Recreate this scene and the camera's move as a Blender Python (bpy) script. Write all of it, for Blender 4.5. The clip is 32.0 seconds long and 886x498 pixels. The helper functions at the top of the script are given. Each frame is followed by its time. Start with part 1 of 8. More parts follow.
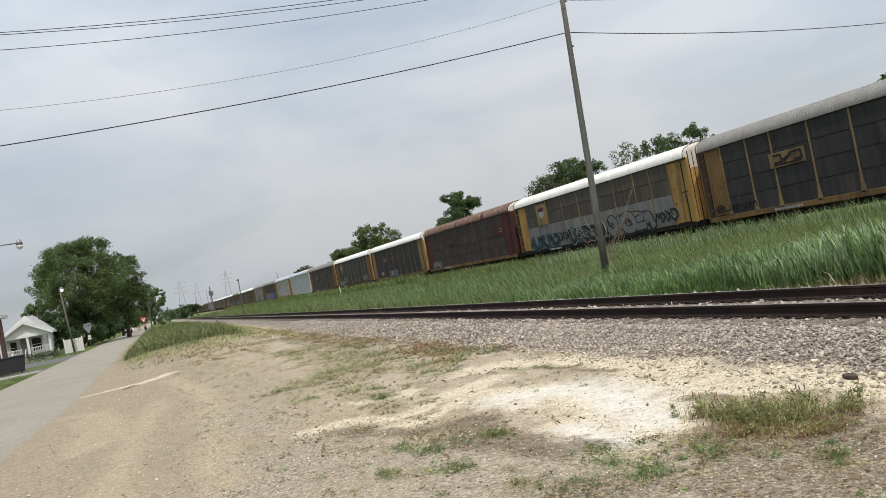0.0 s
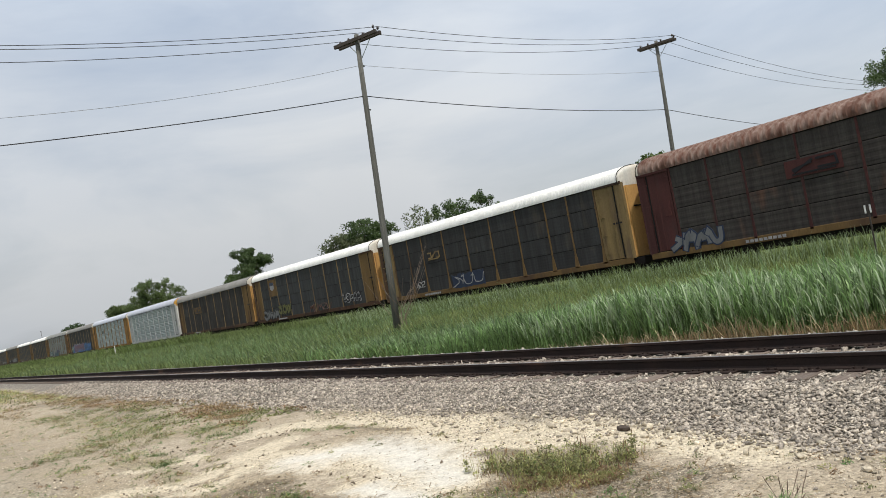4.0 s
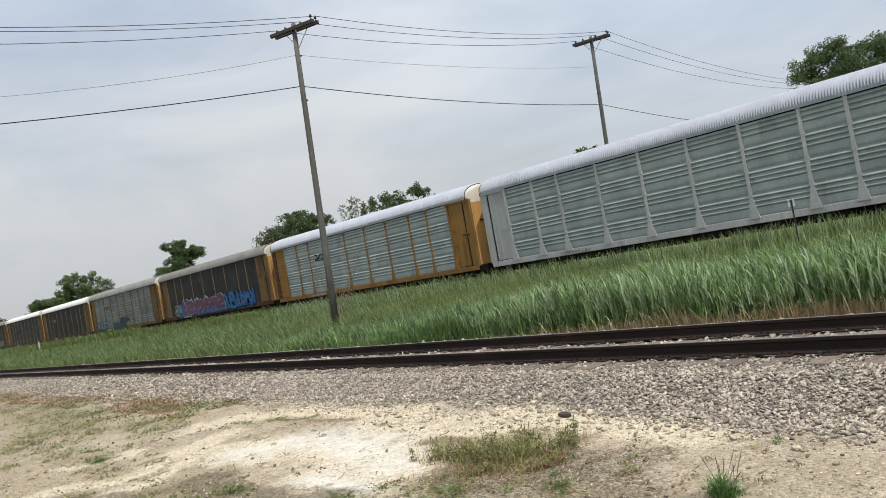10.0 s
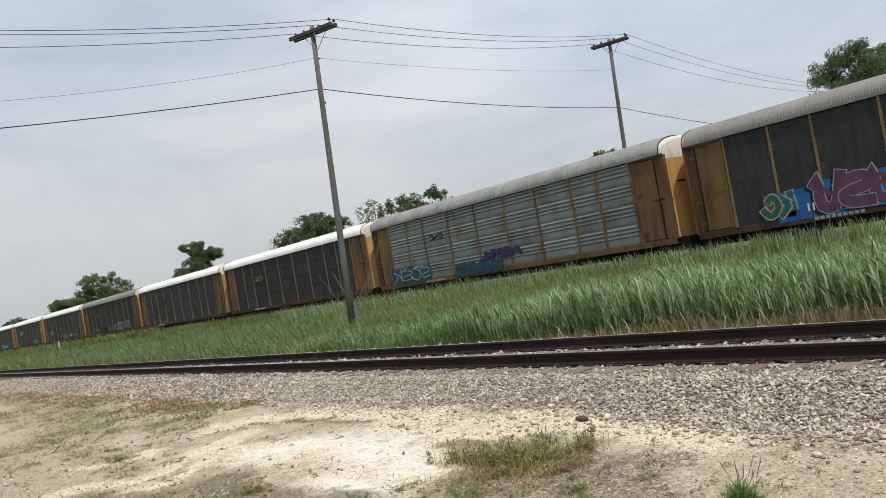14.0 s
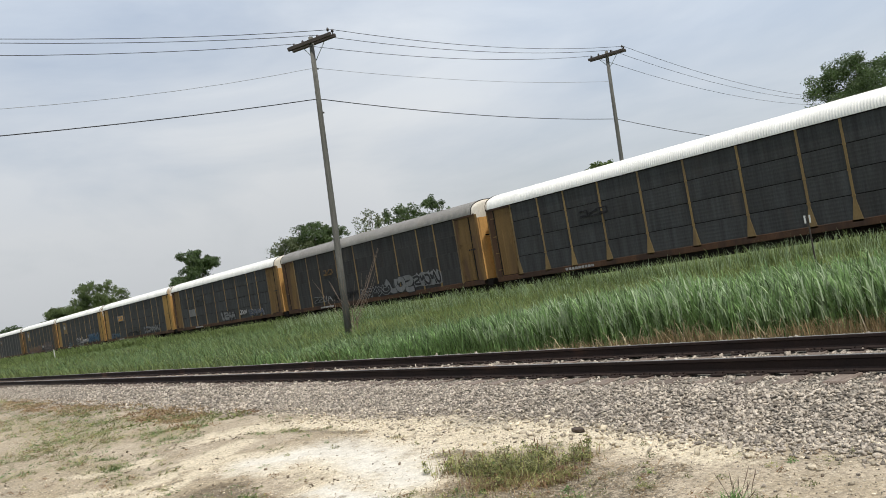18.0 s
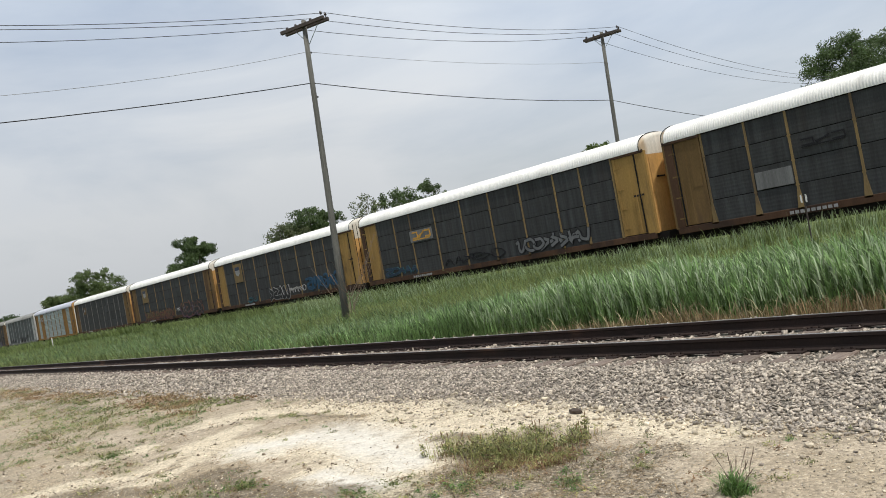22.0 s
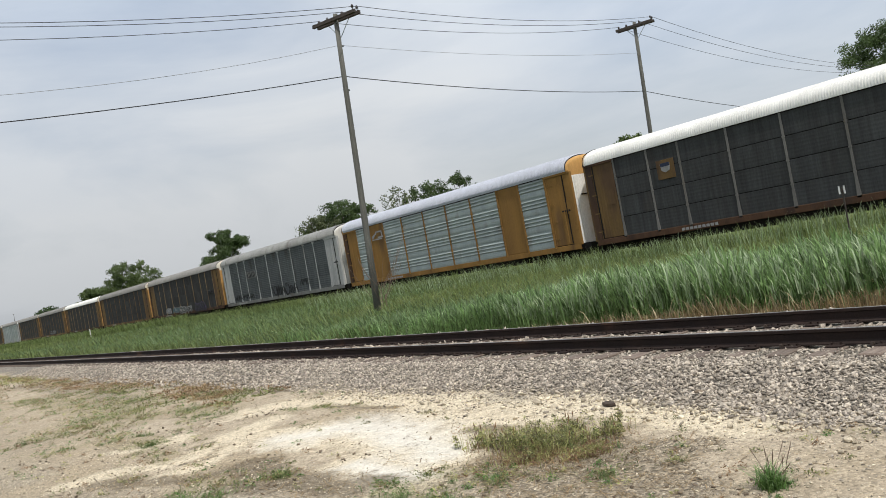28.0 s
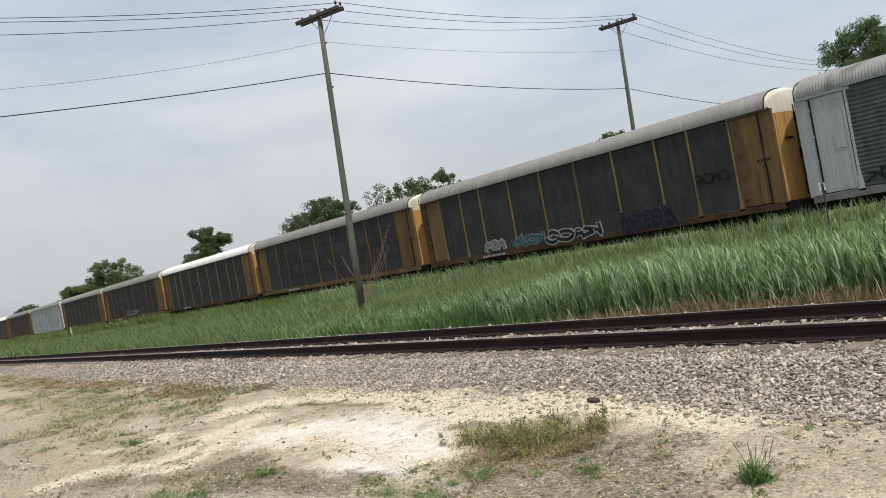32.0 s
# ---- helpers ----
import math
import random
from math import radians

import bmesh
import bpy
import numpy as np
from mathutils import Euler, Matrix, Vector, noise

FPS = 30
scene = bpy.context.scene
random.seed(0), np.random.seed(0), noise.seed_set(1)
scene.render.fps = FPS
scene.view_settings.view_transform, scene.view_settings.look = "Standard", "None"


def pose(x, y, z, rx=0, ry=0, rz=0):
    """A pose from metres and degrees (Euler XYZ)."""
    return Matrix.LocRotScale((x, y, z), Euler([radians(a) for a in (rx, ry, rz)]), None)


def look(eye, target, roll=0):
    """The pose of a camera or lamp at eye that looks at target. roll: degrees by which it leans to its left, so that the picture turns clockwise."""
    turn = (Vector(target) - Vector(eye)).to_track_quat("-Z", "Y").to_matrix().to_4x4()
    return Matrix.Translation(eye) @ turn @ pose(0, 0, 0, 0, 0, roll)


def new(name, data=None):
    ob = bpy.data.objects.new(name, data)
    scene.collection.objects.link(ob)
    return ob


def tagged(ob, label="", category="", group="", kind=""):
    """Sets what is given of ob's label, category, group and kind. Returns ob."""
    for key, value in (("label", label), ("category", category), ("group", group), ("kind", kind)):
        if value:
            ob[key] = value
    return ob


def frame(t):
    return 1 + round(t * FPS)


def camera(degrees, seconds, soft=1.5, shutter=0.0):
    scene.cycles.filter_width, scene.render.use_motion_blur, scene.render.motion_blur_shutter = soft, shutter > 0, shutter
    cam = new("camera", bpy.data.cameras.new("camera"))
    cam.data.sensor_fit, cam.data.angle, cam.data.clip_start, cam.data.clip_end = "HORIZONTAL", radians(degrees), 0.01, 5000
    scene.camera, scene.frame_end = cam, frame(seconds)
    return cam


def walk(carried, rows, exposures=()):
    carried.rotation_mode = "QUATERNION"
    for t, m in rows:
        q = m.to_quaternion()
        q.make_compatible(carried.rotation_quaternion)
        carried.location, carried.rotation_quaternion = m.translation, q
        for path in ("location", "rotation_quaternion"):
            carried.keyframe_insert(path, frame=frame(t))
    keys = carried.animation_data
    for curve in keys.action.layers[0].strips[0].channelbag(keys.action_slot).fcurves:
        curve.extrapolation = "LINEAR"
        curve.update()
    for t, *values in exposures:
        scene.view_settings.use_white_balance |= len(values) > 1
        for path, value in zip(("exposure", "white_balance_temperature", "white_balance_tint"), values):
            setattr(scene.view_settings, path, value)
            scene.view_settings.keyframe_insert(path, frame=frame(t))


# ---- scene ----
cam = camera(57.88, 32.0, soft=0.9)
PATH = [
    (0, 0.183, -0.056, 1.51, 91.09, 10.89, -19.95),
    (0.5, 0.182, -0.039, 1.504, 91.54, 9.99, -18.4),
    (1, 0.178, -0.019, 1.504, 91.59, 9.15, -20.86),
    (1.5, 0.177, -0.024, 1.507, 91.55, 9.38, -22.76),
    (2, 0.156, -0.067, 1.511, 92.17, 9.59, -23.65),
    (2.5, 0.161, -0.074, 1.506, 92.19, 9.74, -25.46),
    (3, 0.139, -0.065, 1.518, 92.6, 10.01, -30.23),
    (3.5, 0.147, -0.012, 1.514, 92.92, 9.9, -34.08),
    (5.5, -0.057, -0.02, 1.507, 92.02, 10.29, -35.85),
    (6, -0.056, -0.026, 1.51, 91.91, 10.33, -36.51),
    (6.5, -0.033, -0.006, 1.513, 92.26, 9.72, -37.67),
    (7, -0.047, -0.013, 1.519, 92.7, 10.07, -37.44),
    (7.5, -0.021, -0.004, 1.509, 92.1, 10.65, -36.98),
    (8, -0.032, -0.005, 1.51, 91.68, 10.77, -36.76),
    (8.5, -0.022, -0.013, 1.508, 91.5, 10.65, -37.01),
    (9, -0.013, -0.001, 1.507, 91.57, 10.42, -38.15),
    (9.5, 0.012, 0.004, 1.506, 91.21, 10.54, -39.63),
    (10, 0, -0.001, 1.503, 91.2, 10.24, -39.64),
    (10.5, 0.004, -0.003, 1.509, 91.1, 10.28, -39.3),
    (11, 0.006, 0.003, 1.511, 90.89, 10.59, -38.73),
    (11.5, 0.009, 0.005, 1.507, 90.99, 10.74, -37.94),
    (12, 0.018, 0.007, 1.505, 90.78, 10.69, -37.82),
    (12.5, 0.008, 0.003, 1.508, 90.77, 10.8, -37.59),
    (13, -0, -0, 1.51, 90.97, 10.7, -37.47),
    (13.5, -0.015, -0.003, 1.508, 91.19, 10.3, -37.75),
    (14, -0.017, -0, 1.509, 91.59, 9.92, -38.45),
    (14.5, -0.012, -0.004, 1.515, 91.8, 10.01, -38.86),
    (15, 0.027, 0.021, 1.503, 91.92, 10.41, -38.94),
    (15.5, 0.015, 0.018, 1.504, 92.57, 10.74, -39.01),
    (17.5, -0.013, -0.004, 1.511, 92.53, 9.56, -39.06),
    (18, -0.037, -0.024, 1.516, 92.27, 9.61, -38.68),
    (18.5, -0.01, -0.002, 1.512, 91.38, 10.22, -37.87),
    (19, -0.012, 0.007, 1.509, 91.25, 10.46, -38.14),
    (19.5, -0.018, 0.01, 1.507, 90.55, 10.14, -38.68),
    (20, -0.011, 0.004, 1.512, 90.06, 9.69, -38.77),
    (20.5, 0, 0.011, 1.508, 90.19, 9.39, -38.87),
    (21, 0.011, 0.016, 1.512, 90.59, 9.52, -38.54),
    (21.5, -0.007, 0.003, 1.515, 91.1, 9.93, -38.23),
    (22, 0.003, 0.006, 1.502, 91.08, 10.29, -38.89),
    (22.5, 0.017, 0.004, 1.507, 90.49, 10.71, -39.26),
    (23, 0.008, -0.002, 1.511, 90.51, 11.01, -39.01),
    (23.5, 0.016, -0, 1.506, 90.94, 11.34, -39.02),
    (24, -0.012, -0.026, 1.516, 91.52, 11.61, -38.91),
    (24.5, -0.036, -0.041, 1.515, 91.31, 11.87, -38.18),
    (25, -0.022, -0.039, 1.509, 90.4, 11.35, -38.23),
    (25.5, -0.022, -0.03, 1.509, 90.32, 10.72, -37.82),
    (26, -0.016, -0.014, 1.512, 90.72, 10.67, -36.78),
    (26.5, -0.019, 0.002, 1.503, 90.48, 10.49, -36.3),
    (28.5, -0.044, -0.002, 1.508, 91.37, 10.27, -36.77),
    (29, -0.062, -0.01, 1.515, 91.8, 10.33, -36.98),
    (29.5, -0.038, -0.001, 1.507, 91.99, 10.25, -37.69),
    (30, 0.001, 0.01, 1.506, 91.99, 10.5, -38.51),
    (30.5, -0.007, 0.008, 1.509, 91.77, 10.29, -38.87),
    (31, -0.009, 0.008, 1.51, 91.54, 10.06, -38.42),
    (31.5, -0.02, 0.012, 1.51, 91.3, 10.22, -37.96),
    (32, -0.042, 0.006, 1.508, 90.53, 10.4, -37.83),
]
walk(cam, [(t, pose(x, y, z, rx, ry, rz)) for t, x, y, z, rx, ry, rz in PATH], exposures=((0, -0.06), (0.9, -0.17), (2.5, -0.12), (5.5, -0.04), (32, -0.04)))

# ---- light ----
SUN_TILT, SUN_FROM = 63.0, 193.0   # elevation, and compass angle of the sun's place (0 = +y, 90 = +x)
world = bpy.data.worlds.new("sky")
scene.world = world
world.use_nodes = True


def sky_nodes():
    nt = world.node_tree
    nt.nodes.clear()
    out = nt.nodes.new("ShaderNodeOutputWorld")
    bg = nt.nodes.new("ShaderNodeBackground")
    sky = nt.nodes.new("ShaderNodeTexSky")
    sky.sky_type, sky.sun_disc = "NISHITA", False
    sky.sun_elevation, sky.sun_rotation = radians(SUN_TILT), radians(SUN_FROM)
    sky.air_density, sky.dust_density, sky.ozone_density = 1.0, 3.0, 1.0
    co = nt.nodes.new("ShaderNodeTexCoord")
    mp = nt.nodes.new("ShaderNodeMapping")
    mp.inputs["Scale"].default_value = (1.0, 0.6, 2.6)
    mp.inputs["Rotation"].default_value = (0.25, 0.0, 0.5)
    no = nt.nodes.new("ShaderNodeTexNoise")
    no.inputs["Scale"].default_value, no.inputs["Detail"].default_value = 2.6, 7.0
    no.inputs["Roughness"].default_value, no.inputs["Distortion"].default_value = 0.55, 0.4
    ramp = nt.nodes.new("ShaderNodeMapRange")
    ramp.inputs["From Min"].default_value, ramp.inputs["From Max"].default_value = 0.34, 0.60
    ramp.inputs["To Min"].default_value, ramp.inputs["To Max"].default_value = 0.62, 1.0
    cloud = nt.nodes.new("ShaderNodeMix")
    cloud.data_type = "RGBA"
    cloud.inputs["A"].default_value = (4.85, 5.4, 6.15, 1)
    cloud.inputs["B"].default_value = (6.3, 6.55, 6.8, 1)
    no2 = nt.nodes.new("ShaderNodeTexNoise")
    no2.inputs["Scale"].default_value, no2.inputs["Detail"].default_value = 1.3, 5.0
    mix = nt.nodes.new("ShaderNodeMix")
    mix.data_type = "RGBA"
    ln = nt.links.new
    ln(co.outputs["Generated"], mp.inputs["Vector"])
    ln(mp.outputs["Vector"], no.inputs["Vector"])
    ln(mp.outputs["Vector"], no2.inputs["Vector"])
    ln(no.outputs["Fac"], ramp.inputs["Value"])
    spread = nt.nodes.new("ShaderNodeMapRange")
    spread.inputs["From Min"].default_value, spread.inputs["From Max"].default_value = 0.34, 0.6
    ln(no2.outputs["Fac"], spread.inputs["Value"])
    ln(spread.outputs["Result"], cloud.inputs["Factor"])
    ln(ramp.outputs["Result"], mix.inputs["Factor"])
    ln(sky.outputs["Color"], mix.inputs["A"])
    ln(cloud.outputs["Result"], mix.inputs["B"])
    # haze: the sky greys a little towards the horizon, all round
    parts = nt.nodes.new("ShaderNodeSeparateXYZ")
    ln(co.outputs["Generated"], parts.inputs[0])
    haze = nt.nodes.new("ShaderNodeMapRange")
    haze.inputs["From Min"].default_value, haze.inputs["From Max"].default_value = 0.0, 0.42
    haze.inputs["To Min"].default_value, haze.inputs["To Max"].default_value = 0.69, 1.2
    ln(parts.outputs[2], haze.inputs["Value"])
    dim = nt.nodes.new("ShaderNodeMix")
    dim.data_type, dim.blend_type = "RGBA", "MULTIPLY"
    dim.inputs["Factor"].default_value = 1.0
    ln(mix.outputs["Result"], dim.inputs["A"])
    ln(haze.outputs["Result"], dim.inputs["B"])
    # the veil of cloud thins and brightens towards the east
    east = nt.nodes.new("ShaderNodeMapRange")
    east.inputs["From Min"].default_value, east.inputs["From Max"].default_value = 0.5, 0.9
    east.inputs["To Min"].default_value, east.inputs["To Max"].default_value = 1.0, 1.17
    ln(parts.outputs[0], east.inputs["Value"])
    thin = nt.nodes.new("ShaderNodeMix")
    thin.data_type, thin.blend_type = "RGBA", "MULTIPLY"
    thin.inputs["Factor"].default_value = 1.0
    ln(dim.outputs["Result"], thin.inputs["A"])
    ln(east.outputs["Result"], thin.inputs["B"])
    ln(thin.outputs["Result"], bg.inputs["Color"])
    bg.inputs["Strength"].default_value = 0.123
    ln(bg.outputs["Background"], out.inputs["Surface"])


sky_nodes()
sun_data = bpy.data.lights.new("sun", "SUN")
sun_data.energy, sun_data.angle, sun_data.color = 3.3, radians(1.5), (1.0, 0.95, 0.86)
sun = new("sun", sun_data)
a, e = radians(SUN_FROM), radians(SUN_TILT)
sun.matrix_world = look((200 * math.sin(a) * math.cos(e), 200 * math.cos(a) * math.cos(e), 200 * math.sin(e)), (0, 0, 0))

# ---- materials ----
MATS = {}


def shade(name, color, color2=None, rough=0.8, metal=0.0, scale=3.0, fine=40.0, fine_amount=0.25, bump=0.15, bump_scale=60.0,
          stretch=(1, 1, 1), rand=0.1, stain=None, stain_scale=0.8, stain_from=0.55, world_space=False, spec=0.5, vary="object", streak=0.0):
    """A surface with broad variation, fine grain, bump, stains of their own colour, and a random tone for each piece."""
    if name in MATS:
        return MATS[name]
    m = bpy.data.materials.new(name)
    m.use_nodes = True
    nt = m.node_tree
    b = nt.nodes["Principled BSDF"]
    ln = nt.links.new
    co = nt.nodes.new("ShaderNodeTexCoord")
    mp = nt.nodes.new("ShaderNodeMapping")
    mp.inputs["Scale"].default_value = stretch
    info = nt.nodes.new("ShaderNodeObjectInfo")
    if world_space:
        geo = nt.nodes.new("ShaderNodeNewGeometry")
        ln(geo.outputs["Position"], mp.inputs["Vector"])
    else:
        ofs = nt.nodes.new("ShaderNodeVectorMath")
        ofs.operation = "MULTIPLY_ADD"
        ofs.inputs[1].default_value = (37.0, 53.0, 29.0)
        ln(info.outputs["Random"], ofs.inputs[0])
        ln(co.outputs["Object"], ofs.inputs[2])
        ln(ofs.outputs["Vector"], mp.inputs["Vector"])

    def noise_tex(s, d):
        n = nt.nodes.new("ShaderNodeTexNoise")
        n.inputs["Scale"].default_value, n.inputs["Detail"].default_value = s, d
        ln(mp.outputs["Vector"], n.inputs["Vector"])
        return n.outputs["Fac"]

    def mixed(kind, fac, x, y):
        n = nt.nodes.new("ShaderNodeMix")
        n.data_type, n.blend_type = "RGBA", kind
        for sock, v in (("Factor", fac), ("A", x), ("B", y)):
            if isinstance(v, (float, int)):
                n.inputs[sock].default_value = v
            elif isinstance(v, tuple):
                n.inputs[sock].default_value = (*v, 1)
            else:
                ln(v, n.inputs[sock])
        return n.outputs["Result"]

    def ranged(v, lo, hi, to0=0.0, to1=1.0):
        n = nt.nodes.new("ShaderNodeMapRange")
        n.inputs["From Min"].default_value, n.inputs["From Max"].default_value = lo, hi
        n.inputs["To Min"].default_value, n.inputs["To Max"].default_value = to0, to1
        ln(v, n.inputs["Value"])
        return n.outputs["Result"]

    color2 = color2 or tuple(c * 0.72 for c in color)
    c = mixed("MIX", ranged(noise_tex(scale, 6.0), 0.3, 0.7), color, color2)
    grain = ranged(noise_tex(fine, 3.0), 0.25, 0.75, 1 - fine_amount, 1 + fine_amount)
    c = mixed("MULTIPLY", 1.0, c, grain)
    if stain:
        c = mixed("MIX", ranged(noise_tex(stain_scale, 8.0), stain_from, stain_from + 0.12, 0.0, 0.85), c, stain)
    if streak:          # dirt washed down by rain, in narrow runs
        runs = nt.nodes.new("ShaderNodeMapping")
        runs.inputs["Scale"].default_value = (3.2, 3.2, 0.55)
        ln(mp.outputs["Vector"], runs.inputs["Vector"])
        n = nt.nodes.new("ShaderNodeTexNoise")
        n.inputs["Scale"].default_value, n.inputs["Detail"].default_value, n.inputs["Roughness"].default_value = 1.0, 7.0, 0.68
        ln(runs.outputs["Vector"], n.inputs["Vector"])
        c = mixed("MULTIPLY", 1.0, c, ranged(n.outputs["Fac"], 0.36, 0.66, 1 + streak * 0.6, 1 - streak))
    if rand:
        if vary == "island":
            geo2 = nt.nodes.new("ShaderNodeNewGeometry")
            src = geo2.outputs["Random Per Island"]
        else:
            src = info.outputs["Random"]
        c = mixed("MULTIPLY", 1.0, c, ranged(src, 0.0, 1.0, 1 - rand, 1 + rand))
    ln(c, b.inputs["Base Color"])
    b.inputs["Roughness"].default_value, b.inputs["Metallic"].default_value = rough, metal
    b.inputs["Specular IOR Level"].default_value = spec
    if bump:
        bp = nt.nodes.new("ShaderNodeBump")
        bp.inputs["Strength"].default_value, bp.inputs["Distance"].default_value = bump, 0.02
        ln(noise_tex(bump_scale, 4.0), bp.inputs["Height"])
        ln(bp.outputs["Normal"], b.inputs["Normal"])
    MATS[name] = m
    return m


# ---- mesh building ----
class Shape:
    """Points and faces that become one mesh."""

    def __init__(self):
        self.v, self.f = [], []

    def add(self, verts, faces):
        n = len(self.v)
        self.v += [tuple(p) for p in verts]
        self.f += [tuple(i + n for i in q) for q in faces]
        return self

    def box(self, x0, y0, z0, x1, y1, z1, m=None):
        p = [(x, y, z) for x in (x0, x1) for y in (y0, y1) for z in (z0, z1)]
        if m is not None:
            p = [m @ Vector(q) for q in p]
        return self.add(p, [(0, 1, 3, 2), (4, 6, 7, 5), (0, 4, 5, 1), (2, 3, 7, 6), (0, 2, 6, 4), (1, 5, 7, 3)])

    def bevel_box(self, x0, y0, z0, x1, y1, z1, b=0.02, m=None):
        bm = bmesh.new()
        bmesh.ops.create_cube(bm, size=1.0, matrix=Matrix.Translation(((x0 + x1) / 2, (y0 + y1) / 2, (z0 + z1) / 2)) @ Matrix.Diagonal((x1 - x0, y1 - y0, z1 - z0, 1)))
        bmesh.ops.bevel(bm, geom=bm.edges[:], offset=b, segments=1, affect="EDGES")
        if m is not None:
            bm.transform(m)
        return self.join(bm)

    def join(self, bm):
        bm.verts.index_update()
        self.add([v.co for v in bm.verts], [[v.index for v in q.verts] for q in bm.faces])
        bm.free()
        return self

    def tube(self, pts, radii, n=8, caps=True):
        """A tapered round bar along points."""
        pts = [Vector(p) for p in pts]
        if isinstance(radii, (float, int)):
            radii = [radii] * len(pts)
        verts, faces = [], []
        side = None
        for i, p in enumerate(pts):
            d = (pts[min(i + 1, len(pts) - 1)] - pts[max(i - 1, 0)]).normalized()
            if side is None:
                side = d.orthogonal().normalized()
            side = (side - d * side.dot(d)).normalized()
            up = d.cross(side)
            verts += [p + (side * math.cos(2 * math.pi * k / n) + up * math.sin(2 * math.pi * k / n)) * radii[i] for k in range(n)]
        for i in range(len(pts) - 1):
            faces += [(i * n + k, i * n + (k + 1) % n, (i + 1) * n + (k + 1) % n, (i + 1) * n + k) for k in range(n)]
        if caps:
            faces += [tuple(range(n))[::-1], tuple(range((len(pts) - 1) * n, len(pts) * n))]
        return self.add(verts, faces)

    def prism(self, outline, axis, a0, a1, m=None):
        """A flat outline pushed along an axis: 0 x (outline y, z), 1 y (outline x, z), 2 z (outline x, y)."""
        def place(q, a):
            r = list(q)
            r.insert(axis, a)
            return m @ Vector(r) if m is not None else tuple(r)
        n = len(outline)
        return self.add([place(q, a0) for q in outline] + [place(q, a1) for q in outline],
                        [tuple(range(n))[::-1], tuple(range(n, 2 * n))] + [(k, (k + 1) % n, n + (k + 1) % n, n + k) for k in range(n)])

    def mesh(self, name, material, smooth=False):
        me = bpy.data.meshes.new(name)
        me.from_pydata(self.v, [], self.f)
        if material:
            me.materials.append(material)
        bm = bmesh.new()
        bm.from_mesh(me)
        bmesh.ops.recalc_face_normals(bm, faces=bm.faces)
        bm.to_mesh(me)
        bm.free()
        if smooth:
            me.polygons.foreach_set("use_smooth", [True] * len(me.polygons))
        me.update()
        return me


def part(name, shape, material, parent, label="", at=None, smooth=False):
    """One mesh object under a thing or a part."""
    me = shape if isinstance(shape, bpy.types.Mesh) else shape.mesh(name, material, smooth)
    ob = new(name, me)
    ob.parent = parent
    if at is not None:
        ob.matrix_basis = at if isinstance(at, Matrix) else Matrix.Translation(at)
    if label:
        ob["label"] = label
    return ob


def thing(name, m, label, category, group="", kind=""):
    ob = new(name)
    ob.empty_display_size = 0.3
    ob.matrix_basis = m
    return tagged(ob, label, category, group, kind)


def solid(name, shape, material, label, category, group="", kind="", smooth=False, m=None):
    ob = new(name, shape.mesh(name, material, smooth))
    if m is not None:
        ob.matrix_basis = m
    return tagged(ob, label, category, group, kind)


def fast_mesh(name, verts, faces, material, smooth=False):
    """A mesh from arrays: verts (n, 3), faces (m, 3 or 4)."""
    me = bpy.data.meshes.new(name)
    k = faces.shape[1]
    me.vertices.add(len(verts))
    me.vertices.foreach_set("co", np.asarray(verts, dtype=np.float32).ravel())
    me.loops.add(len(faces) * k)
    me.loops.foreach_set("vertex_index", np.asarray(faces, dtype=np.int32).ravel())
    me.polygons.add(len(faces))
    me.polygons.foreach_set("loop_start", np.arange(0, len(faces) * k, k, dtype=np.int32))
    me.update(calc_edges=True)
    me.materials.append(material)
    if smooth:
        me.polygons.foreach_set("use_smooth", np.ones(len(faces), dtype=bool))
    return me

# ---- lie of the land ----
RAIL_X = (8.68, 10.15)          # near track, the two rail centres
TRAIN_X = 36.05                 # far track's centre line


def land(x, y):
    """Height of the ground sheet; the rail tops are z = 0."""
    pts = ((-400, -0.5), (-30, -0.4), (-7.4, -0.36), (-2.4, -0.36), (2.0, -0.36), (5.8, -0.36), (6.7, -0.38), (7.75, -0.215), (11.3, -0.21),
           (12.4, -0.54), (16, -0.6), (29.5, -0.55), (32.6, -0.5), (34.0, -0.22), (38.2, -0.22), (40, -0.6), (400, -0.6))
    z = pts[-1][1]
    for (xa, za), (xb, zb) in zip(pts, pts[1:]):
        if xa <= x < xb:
            z = za + (zb - za) * (x - xa) / (xb - xa)
            break
    if -2.4 < x < 6.4:
        k = min(1.0, (x + 2.4) / 1.5, (6.4 - x) / 1.2)
        z += k * (0.03 * noise.noise(Vector((x * 0.45, y * 0.35, 1.7))) + 0.02 * noise.noise(Vector((x * 1.7, y * 1.7, 4.1))))
        if y > 36:          # grassy rise beside the lane
            z += 0.75 * min(1.0, (y - 36) / 12) * max(0.0, 1 - ((x - 1.9) / 4.2) ** 2)
    if -2.4 > x > -6.9:
        z -= 0.03
    return z


